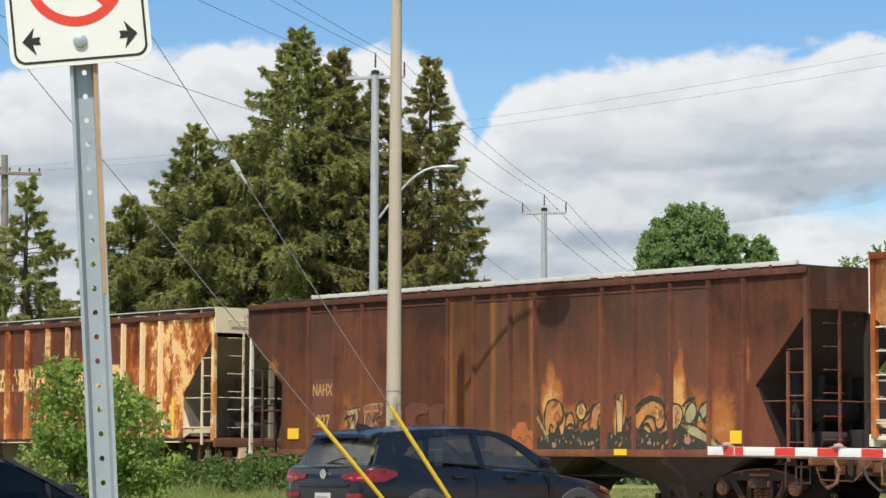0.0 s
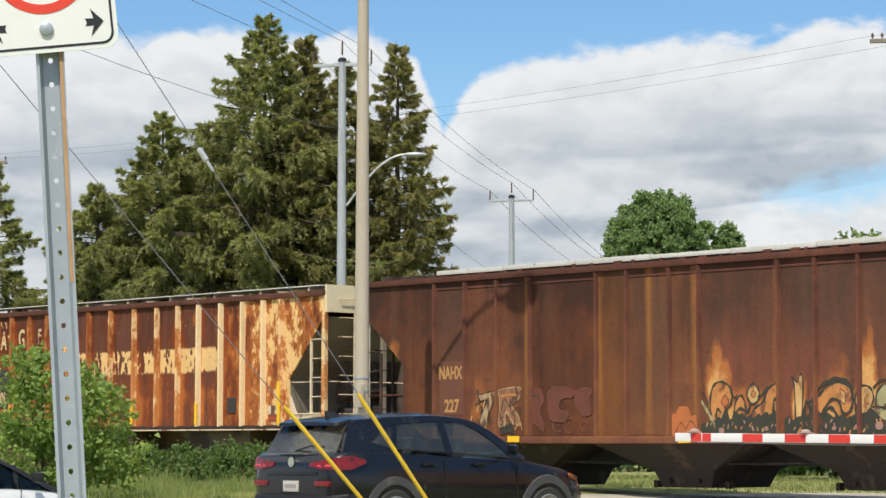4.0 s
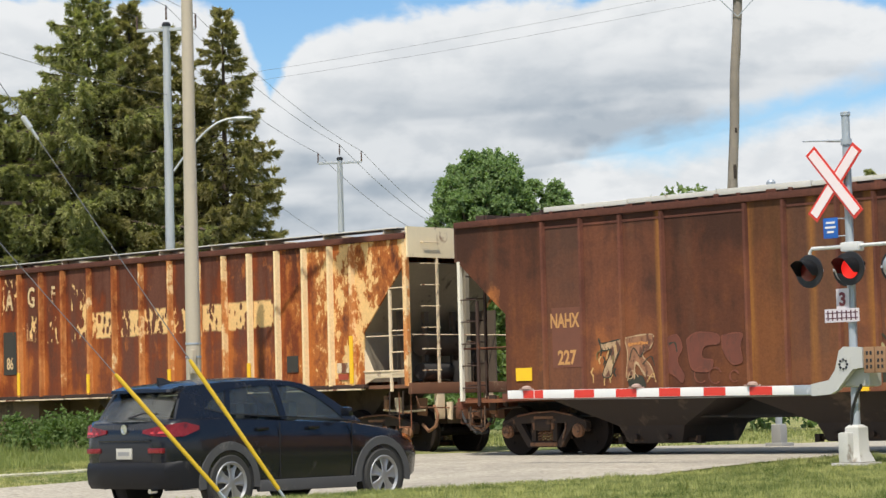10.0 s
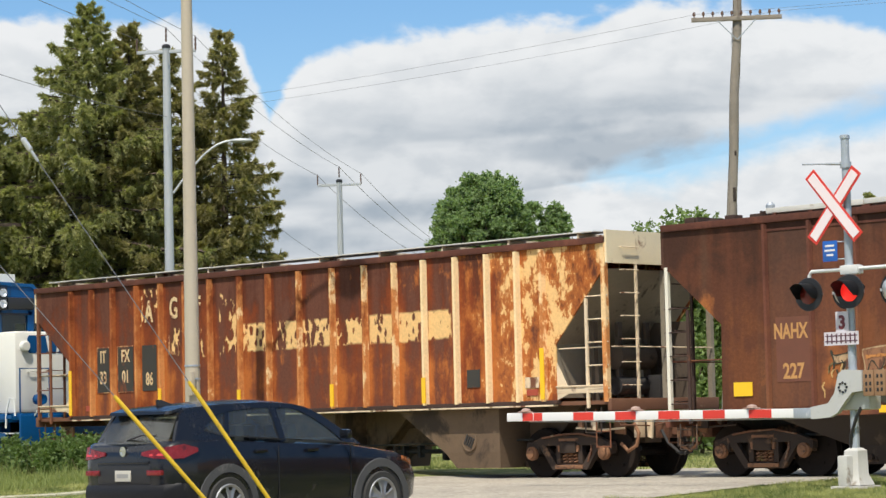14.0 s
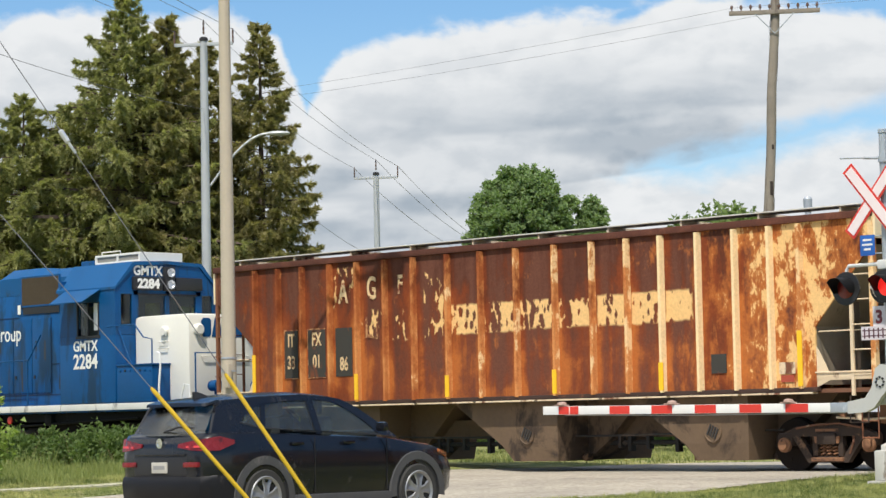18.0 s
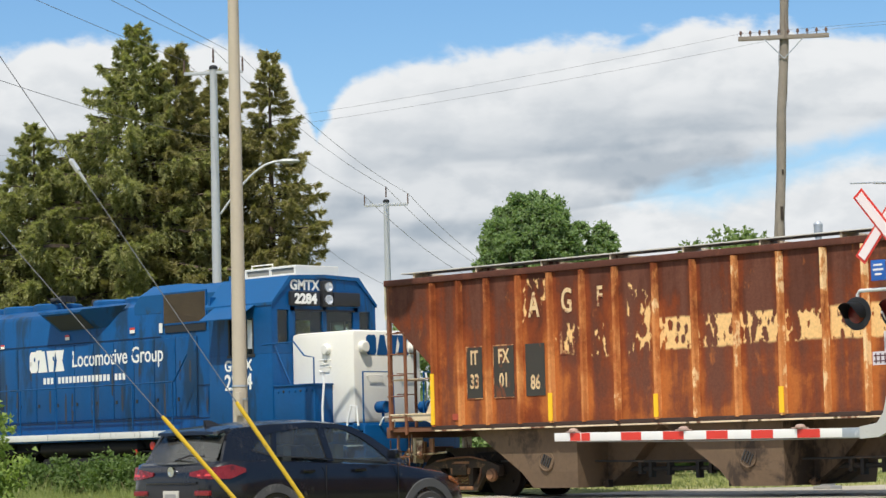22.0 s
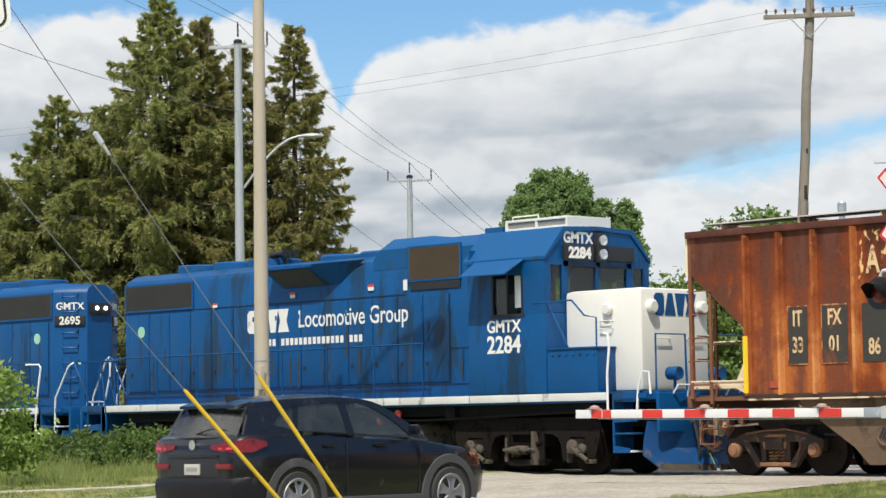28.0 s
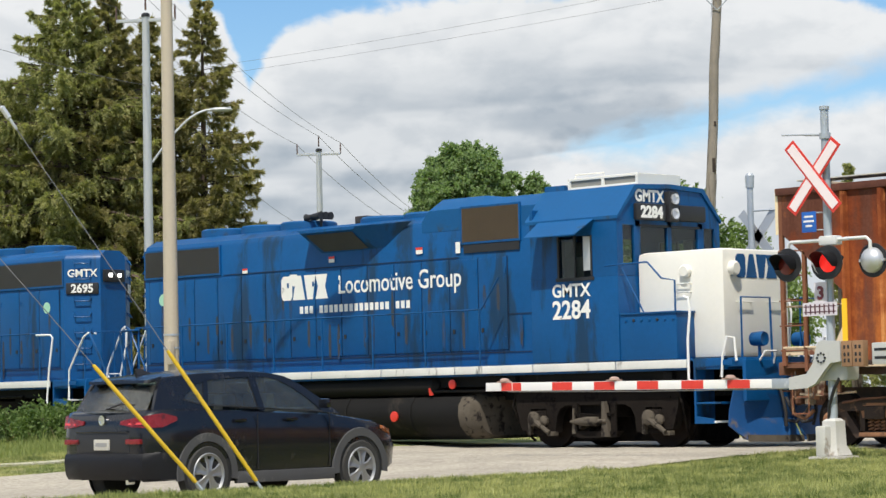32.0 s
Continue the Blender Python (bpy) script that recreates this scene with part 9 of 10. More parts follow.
W = 0.925
SUV = dict(
    w=W, wr=0.345, axles=(-1.25, 1.41), sill=0.26, clad=CLADDING,
    body=[(-2.15, 0.66, 0.54, 0.96), (-2.12, 0.76, 0.42, 1.06), (-2.04, 0.84, 0.34, 1.12), (-1.88, 0.90, 0.32, 1.13), (-1.70, 0.93, 0.30, 1.13), (-1.3, 0.935, 0.28, 1.13, 0.01), (-0.6, 0.925, 0.24, 1.10), (0.2, 0.925, 0.24, 1.07),
          (0.85, 0.925, 0.25, 1.04), (1.05, 0.925, 0.26, 1.02), (1.35, 0.93, 0.28, 0.98, 0.01), (1.75, 0.91, 0.28, 0.93), (2.02, 0.86, 0.28, 0.86), (2.20, 0.76, 0.32, 0.76), (2.28, 0.60, 0.38, 0.64)],
    glass=[(-1.80, 0.80, 1.10, 0.66, 1.46), (0.42, 0.84, 1.07, 0.68, 1.53), (1.02, 0.83, 1.04, 0.72, 1.36)],
    flank=[("side_window", [(-1.50, 1.235), (-1.20, 1.175), (-1.10, 1.455), (-1.24, 1.42), (-1.40, 1.33)]),
           ("side_window", [(-1.13, 1.165), (-0.28, 1.12), (-0.33, 1.500), (-0.70, 1.495), (-1.03, 1.465)]),
           ("side_window", [(-0.18, 1.115), (0.84, 1.065), (0.62, 1.235), (0.38, 1.375), (0.16, 1.465), (-0.05, 1.495), (-0.22, 1.502)]),
           ("pillar", [(0.84, 1.065), (1.16, 1.03), (0.84, 1.235), (0.56, 1.395), (0.28, 1.51), (0.16, 1.465), (0.38, 1.375), (0.62, 1.235)]),
           ("pillar", [(-0.28, 1.09), (-0.18, 1.09), (-0.22, 1.51), (-0.33, 1.51)]),
           ("pillar", [(-1.20, 1.14), (-1.13, 1.14), (-1.03, 1.47), (-1.10, 1.47)]),
           ("pillar", [(-2.00, 1.06), (-1.50, 1.235), (-1.40, 1.33), (-1.24, 1.42), (-1.10, 1.455), (-1.10, 1.535), (-1.70, 1.505), (-1.80, 1.43)]),
           ("pillar", [(-2.00, 1.06), (-1.2, 1.08), (-1.20, 1.175), (-1.50, 1.235)]),
           ("roof_rail", [(-1.10, 1.455), (-0.70, 1.495), (-0.22, 1.502), (-0.05, 1.495), (0.16, 1.465), (0.28, 1.51), (0.08, 1.545), (-0.4, 1.575), (-1.10, 1.545)]),
           ("window_trim", [(-1.50, 1.235), (-1.20, 1.168), (-0.28, 1.11), (0.84, 1.055), (0.84, 1.073), (-0.28, 1.128), (-1.20, 1.186), (-1.50, 1.25)])],
    roof=[(-1.86, 0.56, 1.475, 0.02), (-1.70, 0.63, 1.51, 0.03), (-1.1, 0.665, 1.555, 0.04), (-0.4, 0.67, 1.575, 0.045), (0.08, 0.66, 1.55, 0.04), (0.34, 0.645, 1.505, 0.03), (0.48, 0.64, 1.47, 0.025)],
    front_glass=((1.14, 0.76, 1.03), (0.46, 0.62, 1.475)), rear_glass=((-2.03, 0.70, 1.10), (-1.76, 0.60, 1.46)),
    seats=(-0.75, 0.15), mirror=0.70, handles=(-0.70, 0.18), seams=(-0.40, 0.86))
suv, suv_body, SP = make_car("car", "dusty black SUV waiting at the crossing gate", (-25.74, 22.52, lie(-25.7, 22.5) + 0.03), CAR_NAVY, SUV)
suv.scale = (1.05, 1.03, 1.08)
for s in (-1, 1):
    bm = bmesh.new()
    loft(bm, [[(s * 0.36, -2.165, 0.96), (s * 0.36, -2.160, 1.00), (s * 0.36, -2.08, 1.01), (s * 0.36, -2.08, 0.95)],
              [(s * 0.60, -2.165, 0.925), (s * 0.60, -2.150, 1.035), (s * 0.60, -2.04, 1.035), (s * 0.60, -2.04, 0.925)],
              [(s * 0.82, -2.105, 0.915), (s * 0.82, -2.080, 1.065), (s * 0.78, -1.98, 1.065), (s * 0.78, -1.98, 0.915)],
              [(s * 0.915, -1.95, 0.92), (s * 0.905, -1.93, 1.085), (s * 0.84, -1.90, 1.085), (s * 0.84, -1.90, 0.92)],
              [(s * 0.945, -1.74, 0.995), (s * 0.940, -1.74, 1.04), (s * 0.88, -1.74, 1.04), (s * 0.88, -1.74, 0.995)]])
    tail = SP("tail_light", bm, TAIL, "red wrap-round tail light", suv_body)
    bm = bmesh.new()
    loft(bm, [[(s * 0.52, -2.172, 0.955), (s * 0.52, -2.167, 0.975), (s * 0.52, -2.15, 0.975), (s * 0.52, -2.15, 0.955)], [(s * 0.78, -2.126, 0.955), (s * 0.78, -2.118, 0.985), (s * 0.76, -2.06, 0.985), (s * 0.76, -2.06, 0.955)]])
    SP("lamp_insert", bm, paint("pale_red_lens", (0.62, 0.06, 0.06), 0.2, 0, 0.1, 5.0), "paler red inner lens", tail)
    bm = bmesh.new()
    box(bm, s * 0.60 - 0.14, s * 0.60 + 0.14, -2.172, -2.06, 0.725, 0.785, 0.01)
    SP("bumper_reflector", bm, TAIL, "", suv_body)
    bm = bmesh.new()
    loft(bm, [[(s * 0.93, 1.84, 0.83), (s * 0.93, 1.84, 0.86), (s * 0.88, 1.84, 0.87), (s * 0.88, 1.84, 0.83)], [(s * 0.84, 2.06, 0.76), (s * 0.83, 2.06, 0.82), (s * 0.76, 2.10, 0.80), (s * 0.76, 2.10, 0.70)]])
    SP("headlight", bm, AMBER, "orange headlight corner", suv_body)
bm = bmesh.new()
box(bm, -0.15, 0.15, -2.175, -2.14, 0.655, 0.785, 0.006)
plate = SP("licence_plate", bm, paint("plate_face", (0.50, 0.48, 0.42), 0.5, 0, 0.08, 6), "white licence plate", suv_body)
bm = bmesh.new()
box(bm, -0.11, 0.11, -2.179, -2.1755, 0.70, 0.745)
SP("plate_bar", bm, GREY_PAINT, "", plate)
bm = bmesh.new()
loft(bm, [[(x, y, z) for x, y in ((-0.93, -1.72), (-0.90, -1.98), (-0.76, -2.14 - d), (-0.4, -2.19 - d), (0.4, -2.19 - d), (0.76, -2.14 - d), (0.90, -1.98), (0.93, -1.72))] for z, d in ((0.30, -0.05), (0.36, 0.0), (0.52, 0.02), (0.60, 0.0), (0.63, -0.04))])
SP("rear_bumper", bm, paint("dark_bumper_plastic", (0.010, 0.010, 0.012), 0.5, 0, 0.3, 3.0, 0, 40, (0.06, 0.055, 0.05), 0.42, 2.0, spec=0.25), "", suv_body)
bm = bmesh.new()
box(bm, -0.52, 0.52, -2.158, -2.11, 0.62, 0.86, 0.02)
SP("plate_recess", bm, BLACK, "", suv_body)
bm = bmesh.new()
box(bm, -0.50, 0.50, -2.172, -2.11, 0.865, 0.89, 0.006)
SP("tailgate_trim", bm, CAR_NAVY, "", suv_body)
bm = bmesh.new()
lathe(bm, [(0.03, 0.06), (-0.012, 0.06), (-0.012, 0.045), (-0.002, 0.04)], "y", (0, -2.155, 1.01), 20)
SP("badge", bm, CHROME, "", suv_body)
bm = bmesh.new()
loft(bm, [[(-0.61, -1.72, 1.49), (0.61, -1.72, 1.49), (0.61, -1.70, 1.525), (-0.61, -1.70, 1.525)], [(-0.58, -1.90, 1.445), (0.58, -1.90, 1.445), (0.58, -1.89, 1.48), (-0.58, -1.89, 1.48)]])
SP("spoiler", bm, CAR_NAVY, "", suv_body)
bm = bmesh.new()
loft(bm, [[(-0.03, -1.60, 1.545), (0.03, -1.60, 1.545), (0.03, -1.38, 1.57), (-0.03, -1.38, 1.57)], [(-0.008, -1.62, 1.625), (0.008, -1.62, 1.625), (0.008, -1.54, 1.625), (-0.008, -1.54, 1.625)]])
SP("antenna", bm, BLACK, "", suv_body)
bm = bmesh.new()
pipe(bm, [(0.0, -2.09, 1.14), (0.3, -2.10, 1.20), (0.55, -2.07, 1.19)], 0.012, 5)
SP("wiper", bm, BLACK, "", suv_body)
bm = bmesh.new()
lathe(bm, [(0, 0.03), (-0.1, 0.03), (-0.1, 0.02)], "y", (0.55, -2.12, 0.28), 12)
SP("exhaust", bm, CHROME, "", suv_body)

SEDAN = dict(
    w=0.90, trim=BLACK, pane_m=DARK_GLASS, wr=0.32, axles=(-1.33, 1.33), sill=0.22, clad=CAR_WHITE,
    body=[(-2.2, 0.7, 0.45, 0.85), (-2.0, 0.85, 0.3, 0.98), (-1.3, 0.90, 0.22, 1.0), (0, 0.90, 0.2, 0.96), (0.9, 0.90, 0.22, 0.93), (1.3, 0.90, 0.24, 0.92), (1.7, 0.88, 0.24, 0.89), (2.0, 0.84, 0.24, 0.83), (2.2, 0.74, 0.28, 0.73), (2.29, 0.55, 0.34, 0.62)],
    glass=[(-1.5, 0.78, 1.0, 0.6, 1.34), (-0.4, 0.80, 0.98, 0.62, 1.44), (0.5, 0.80, 0.95, 0.62, 1.41), (1.22, 0.79, 0.93, 0.70, 1.18)],
    panes=(0, 1, 2), pillar=(0.05, 0.04, 0.04, 0.03),
    roof=[(-1.4, 0.6, 1.38, 0.02), (-0.5, 0.63, 1.46, 0.03), (0.3, 0.62, 1.44, 0.03), (0.72, 0.6, 1.39, 0.02)],
    front_glass=((1.76, 0.72, 0.91), (0.70, 0.58, 1.40)), rear_glass=((-1.95, 0.68, 0.99), (-1.42, 0.56, 1.38)),
    seats=(-0.85, 0.15), mirror=1.36, handles=(-0.8, 0.1), seams=(-0.45, 1.2))
sedan, sedan_body, DP = make_car("car", "white car waiting behind the SUV", (-25.75, 14.45, lie(-25.75, 14.45) + 0.03), CAR_WHITE, SEDAN)
for s in (-1, 1):
    bm = bmesh.new()
    loft(bm, [[(s * 0.90, 1.72, 0.72), (s * 0.90, 1.72, 0.78), (s * 0.84, 1.72, 0.80), (s * 0.84, 1.72, 0.72)], [(s * 0.72, 2.17, 0.56), (s * 0.72, 2.17, 0.66), (s * 0.62, 2.17, 0.66), (s * 0.62, 2.17, 0.56)]])
    DP("headlight", bm, LENS, "", sedan_body)
    bm = bmesh.new()
    box(bm, s * 0.87 - 0.03, s * 0.87 + 0.03, 1.85, 1.97, 0.60, 0.67, 0.01)
    DP("side_marker", bm, AMBER, "", sedan_body)
for s in (-1, 1):
    bm = bmesh.new()
    loft(bm, [[(s * 0.80, 1.84, 0.89), (s * 0.80, 1.68, 0.89), (s * 0.72, 1.68, 0.89), (s * 0.72, 1.84, 0.89)], [(s * 0.74, 1.24, 1.17), (s * 0.74, 1.14, 1.17), (s * 0.67, 1.14, 1.17), (s * 0.67, 1.24, 1.17)],
              [(s * 0.635, 0.74, 1.41), (s * 0.635, 0.64, 1.41), (s * 0.57, 0.64, 1.41), (s * 0.57, 0.74, 1.41)]])
    DP("pillar", bm, BLACK, "", sedan_body, 0)
    bm = bmesh.new()
    loft(bm, [[(s * 0.792, 1.24, 0.92), (s * 0.792, 1.72, 0.90), (s * 0.715, 1.24, 1.15)], [(s * 0.786, 1.24, 0.92), (s * 0.786, 1.72, 0.90), (s * 0.709, 1.24, 1.15)]])
    DP("quarter_window", bm, DARK_GLASS, "", sedan_body, 0)
for x in (-0.35, 0.35):
    bm = bmesh.new()
    pipe(bm, [(x - 0.3, 1.78, 0.93), (x + 0.1, 1.76, 0.96), (x + 0.35, 1.68, 0.98)], 0.014, 5)
    DP("wiper", bm, BLACK, "", sedan_body)

# ---- trees, shrubs, grass ----
SPRUCE_LEAF = leaf_mat("spruce_needles", (0.125, 0.148, 0.066), (0.50, 0.478, 0.21), 0.48)
BROWN_SPRUCE = leaf_mat("browning_spruce_needles", (0.130, 0.128, 0.060), (0.47, 0.41, 0.19), 0.48)
MAPLE_LEAF = leaf_mat("maple_leaves", (0.125, 0.190, 0.088), (0.34, 0.44, 0.20), 0.45)
YOUNG_LEAF = leaf_mat("young_leaves", (0.10, 0.165, 0.050), (0.30, 0.38, 0.14), 0.4)
BUSH_LEAF = leaf_mat("shrub_leaves", (0.13, 0.21, 0.055), (0.38, 0.47, 0.14), 0.45)
BLADE = leaf_mat("grass_blades", (0.072, 0.118, 0.027), (0.48, 0.475, 0.195), 0.3, 0.88)
WEED = leaf_mat("weed_blades", (0.12, 0.170, 0.052), (0.36, 0.39, 0.145), 0.35)
WEED_LEAF = leaf_mat("weed_leaves", (0.055, 0.105, 0.030), (0.19, 0.26, 0.085), 0.4)
DRY = leaf_mat("dry_stalks", (0.22, 0.17, 0.09), (0.34, 0.28, 0.16), 0.2)
BARK = paint("bark", (0.085, 0.06, 0.045), 0.95, 0, 0.4, 3.0, 0.01, 20)


def leaf_mesh(name, tris, material):
    """tris: array of triangles (n, 3, 3)."""
    tris = np.asarray(tris, dtype=np.float32)
    me = bpy.data.meshes.new(name)
    n = len(tris)
    me.vertices.add(n * 3)
    me.vertices.foreach_set("co", tris.reshape(-1))
    me.loops.add(n * 3)
    me.loops.foreach_set("vertex_index", np.arange(n * 3, dtype=np.int32))
    me.polygons.add(n)
    me.polygons.foreach_set("loop_start", np.arange(0, n * 3, 3, dtype=np.int32))
    me.update(calc_edges=True)
    me.materials.append(material)
    return me


def spruce(seed, H, R, label, at, thin=1.0, sparse=0.0, ex=0.75, leaf=None):
    """A spruce: trunk, limbs that sag and lift at their tips, clumps of needle sprays along them."""
    rng = np.random.default_rng(seed)
    t = thing("spruce_tree", label, "tree", at, 0, "spruces behind the track")
    bm = bmesh.new()
    round_pole(bm, (0, 0, -0.3), (0, 0, H * 0.97), 0.24, 0.02, 10)
    part("trunk", bm, BARK, t)
    wood = bmesh.new()
    out = []
    up = np.array([0.0, 0.0, 1.0])
    z, a = 0.8, rng.uniform(0, 6.28)
    while z < H - 0.1:
        k = z / H
        a += 2.4 + rng.normal(0, 0.3)
        reach = R * (1 - k) ** ex * 1.10 * (0.28 + 0.72 * min(1.0, (1 - k) / 0.24)) ** 0.7 * (0.92 + 0.10 * math.sin(z * 1.9 + seed) + 0.10 * math.sin(z * 0.8 + 2.2 * a))
        L = max(0.16, reach * rng.uniform(0.66, 1.14))
        step = (0.042 + 0.014 * k) / thin * rng.uniform(0.6, 1.4)
        z += step
        if rng.random() < sparse * (0.5 + 0.5 * math.sin(z * 3.1 + seed)):
            continue
        d = np.array([math.cos(a), math.sin(a), 0.0])
        side = np.array([-math.sin(a), math.cos(a), 0.0])
        rise = L * (0.52 * k - 0.20) + rng.normal(0, 0.06)
        q = np.linspace(0, 1, 6)
        P = np.array([0, 0, z]) + d * (L * q)[:, None] + up * (rise * q - 0.30 * L * q * q + 0.34 * L * np.maximum(0, q - 0.62))[:, None]
        if L > 0.8:
            pipe(wood, [Vector(p) for p in P], max(0.008, 0.014 * L), 3)
        # side twigs in a flat sagging spray, some hanging, each set with short needles
        n = int(7 + 11 * L)
        s = rng.uniform(0.15, 1.0, n) ** 0.75
        s[:2] = 1.0, 0.96
        i = np.clip((s * 5).astype(int), 0, 4)
        f = (s * 5 - i)[:, None]
        c = P[i] * (1 - f) + P[i + 1] * f
        which = np.where(rng.random(n) < 0.5, -1.0, 1.0)
        hang = np.where(rng.random(n) < 0.52, rng.uniform(0.6, 1.8, n), rng.uniform(-0.10, 0.35, n)) * (0.35 + 0.65 * min(1, L / 1.5))
        hang[:2] = -0.25
        tw = d * rng.uniform(0.5, 0.95, n)[:, None] + side * (which * rng.uniform(0.25, 0.9, n))[:, None] - up * hang[:, None]
        tw[:2] = d + up * 0.35
        tw /= np.linalg.norm(tw, axis=1)[:, None]
        length = np.clip(0.50 * L * (1.12 - s), 0.16, 0.85) * rng.uniform(0.7, 1.2, n)
        m = 31
        u = rng.uniform(0, 1, (n, m))
        root = (c[:, None, :] + tw[:, None, :] * (u * length[:, None])[:, :, None] - up * (0.25 * length[:, None] * u * u)[:, :, None]).reshape(-1, 3)
        root += rng.normal(0, 0.022, root.shape)
        T = np.repeat(tw, m, 0)
        dirn = T + rng.normal(0, 0.42, T.shape)
        dirn /= np.linalg.norm(dirn, axis=1)[:, None]
        nn = n * m
        size = rng.uniform(0.10, 0.22, nn) * (1.15 - 0.5 * u.reshape(-1))
        cross = np.cross(dirn, rng.normal(0, 1, (nn, 3)))
        cross /= np.linalg.norm(cross, axis=1)[:, None]
        wid = size * rng.uniform(0.10, 0.18, nn)
        out.append(np.stack([root - cross * wid[:, None], root + cross * wid[:, None], root + dirn * size[:, None]], 1))
    tagged(part("limb_work", wood, BARK, t), kind="stuff")
    ob = new("needle_crown", leaf_mesh("needle_crown", np.concatenate(out), leaf or SPRUCE_LEAF))
    ob.parent = t
    return t


def crown_tree(name, seed, lobes, trunk_h, leaf, size, count, label, at, group="", trunk_r=0.25, category="tree"):
    """A broadleaf: trunk, limbs to each lobe of the crown, leaves round the lobes."""
    rng = np.random.default_rng(seed)
    t = thing(name, label, category, at, 0, group)
    bm = bmesh.new()
    if trunk_h > 0.4:
        round_pole(bm, (0, 0, -0.2), (0.05, 0, trunk_h), trunk_r, trunk_r * 0.7, 10)
    for c, r in lobes:
        mid = Vector((c[0] * 0.4, c[1] * 0.4, trunk_h * 0.7 + (c[2] - trunk_h * 0.7) * 0.4))
        pipe(bm, [Vector((0, 0, trunk_h * 0.6)), mid, Vector(c)], trunk_r * 0.28, 5)
        for _ in range(4):
            v = Vector(rng.normal(0, 1, 3)).normalized() * r * 0.8
            pipe(bm, [Vector(c), Vector(c) + v * 0.6, Vector(c) + v], trunk_r * 0.09, 4)
    part("trunk", bm, BARK, t)
    tot = sum(r ** 2 for _, r in lobes)
    out = []
    for c, r in lobes:
        # leaves gather along short twigs that stick out of each lobe, more of them upwards
        m = max(6, int(count * r ** 2 / tot / 26))
        v = rng.normal(0, 1, (m, 3))
        v /= np.linalg.norm(v, axis=1)[:, None]
        root = np.array(c) + v * (r * rng.uniform(0.35, 0.95, m))[:, None] * np.array([1, 1, 0.9])
        way = v + rng.normal(0, 0.35, (m, 3)) + np.array([0, 0, 0.45])
        way /= np.linalg.norm(way, axis=1)[:, None]
        reach = (0.10 + 0.30 * r) * rng.uniform(0.5, 1.3, m)
        u = rng.uniform(0, 1, (m, 26))
        p = (root[:, None, :] + way[:, None, :] * (u * reach[:, None])[:, :, None]).reshape(-1, 3)
        n = len(p)
        p += rng.normal(0, 0.09 + 0.05 * r, (n, 3)) * (1.15 - u.reshape(-1))[:, None]
        d = np.repeat(way, 26, 0) * 0.4 + rng.normal(0, 0.6, (n, 3)) - np.array([0, 0, 0.2])
        d /= np.linalg.norm(d, axis=1)[:, None]
        x = np.cross(d, rng.normal(0, 1, (n, 3)))
        x /= np.linalg.norm(x, axis=1)[:, None]
        s = size * rng.uniform(0.6, 1.3, n)
        out.append(np.stack([p - x * (s * 0.42)[:, None], p + x * (s * 0.42)[:, None], p + d * s[:, None]], 1))
    ob = new("leaf_crown", leaf_mesh("leaf_crown", np.concatenate(out), leaf))
    ob.parent = t
    return t


spruce(1, 14.85, 5.6, "tall dark green spruce with drooping limbs", (-63.4, 48.8, 0.0), 1.08, 0.0, 0.64)
spruce(2, 14.2, 5.0, "tall dark spruce beside the steel pole", (-62.7, 49.9, 0.0), 1.0, 0.0, 0.75, BROWN_SPRUCE)
spruce(12, 13.4, 4.1, "dark spruce behind the steel pole", (-62.5, 51.4, 0.0), 1.0, 0.05, 0.66, BROWN_SPRUCE)
spruce(3, 14.0, 3.3, "ragged dark spruce with gaps in its crown", (-60.7, 52.1, 0.0), 1.0, 0.26, 0.70, BROWN_SPRUCE)
spruce(4, 11.6, 5.6, "broad dark green spruce of middle height", (-65.3, 46.2, 0.0), 1.25, 0.0, 0.76)
spruce(14, 11.2, 5.2, "dark spruce filling the gap between taller ones", (-65.2, 47.8, 0.0), 1.15)
spruce(5, 9.9, 3.6, "smaller dark green spruce", (-68.9, 42.2, 0.0), 0.8, 0.2, 0.85)
spruce(6, 9.3, 4.8, "low dark green spruce", (-66.4, 44.5, 0.0), 1.1, 0.0, 0.7)

maple_rng = random.Random(12)
maple_lobes = [((-0.3, -0.3, 12.2), 2.0), ((-0.2, -0.2, 9.6), 2.6), ((2.5, 2.3, 10.4), 1.3)]
for i in range(46):
    a, q = 2.4 * i, 1 - 2 * (i + 0.5) / 46
    rr = (math.sqrt(1 - q * q) + 0.22 * max(0.0, 0.35 - q)) * maple_rng.uniform(0.84, 1.08)
    maple_lobes.append(((-0.3 + 2.5 * rr * math.cos(a), -0.3 + 2.5 * rr * math.sin(a), 12.4 + 2.35 * q * maple_rng.uniform(0.9, 1.1)), maple_rng.uniform(0.42, 0.75)))
for x, y, z, r in ((2.5, 2.4, 13.2, 0.38), (2.8, 2.7, 12.8, 0.42), (2.35, 2.2, 12.5, 0.5), (2.8, 2.6, 12.1, 0.6), (2.5, 2.3, 11.5, 0.8)):
    maple_lobes.append(((x, y, z), r))
crown_tree("maple_tree", 11, maple_lobes, 6.0, MAPLE_LEAF, 0.155, 150000, "round bright green maple tree far behind the track", (-96.0, 102.0, -0.1), "", 0.3)
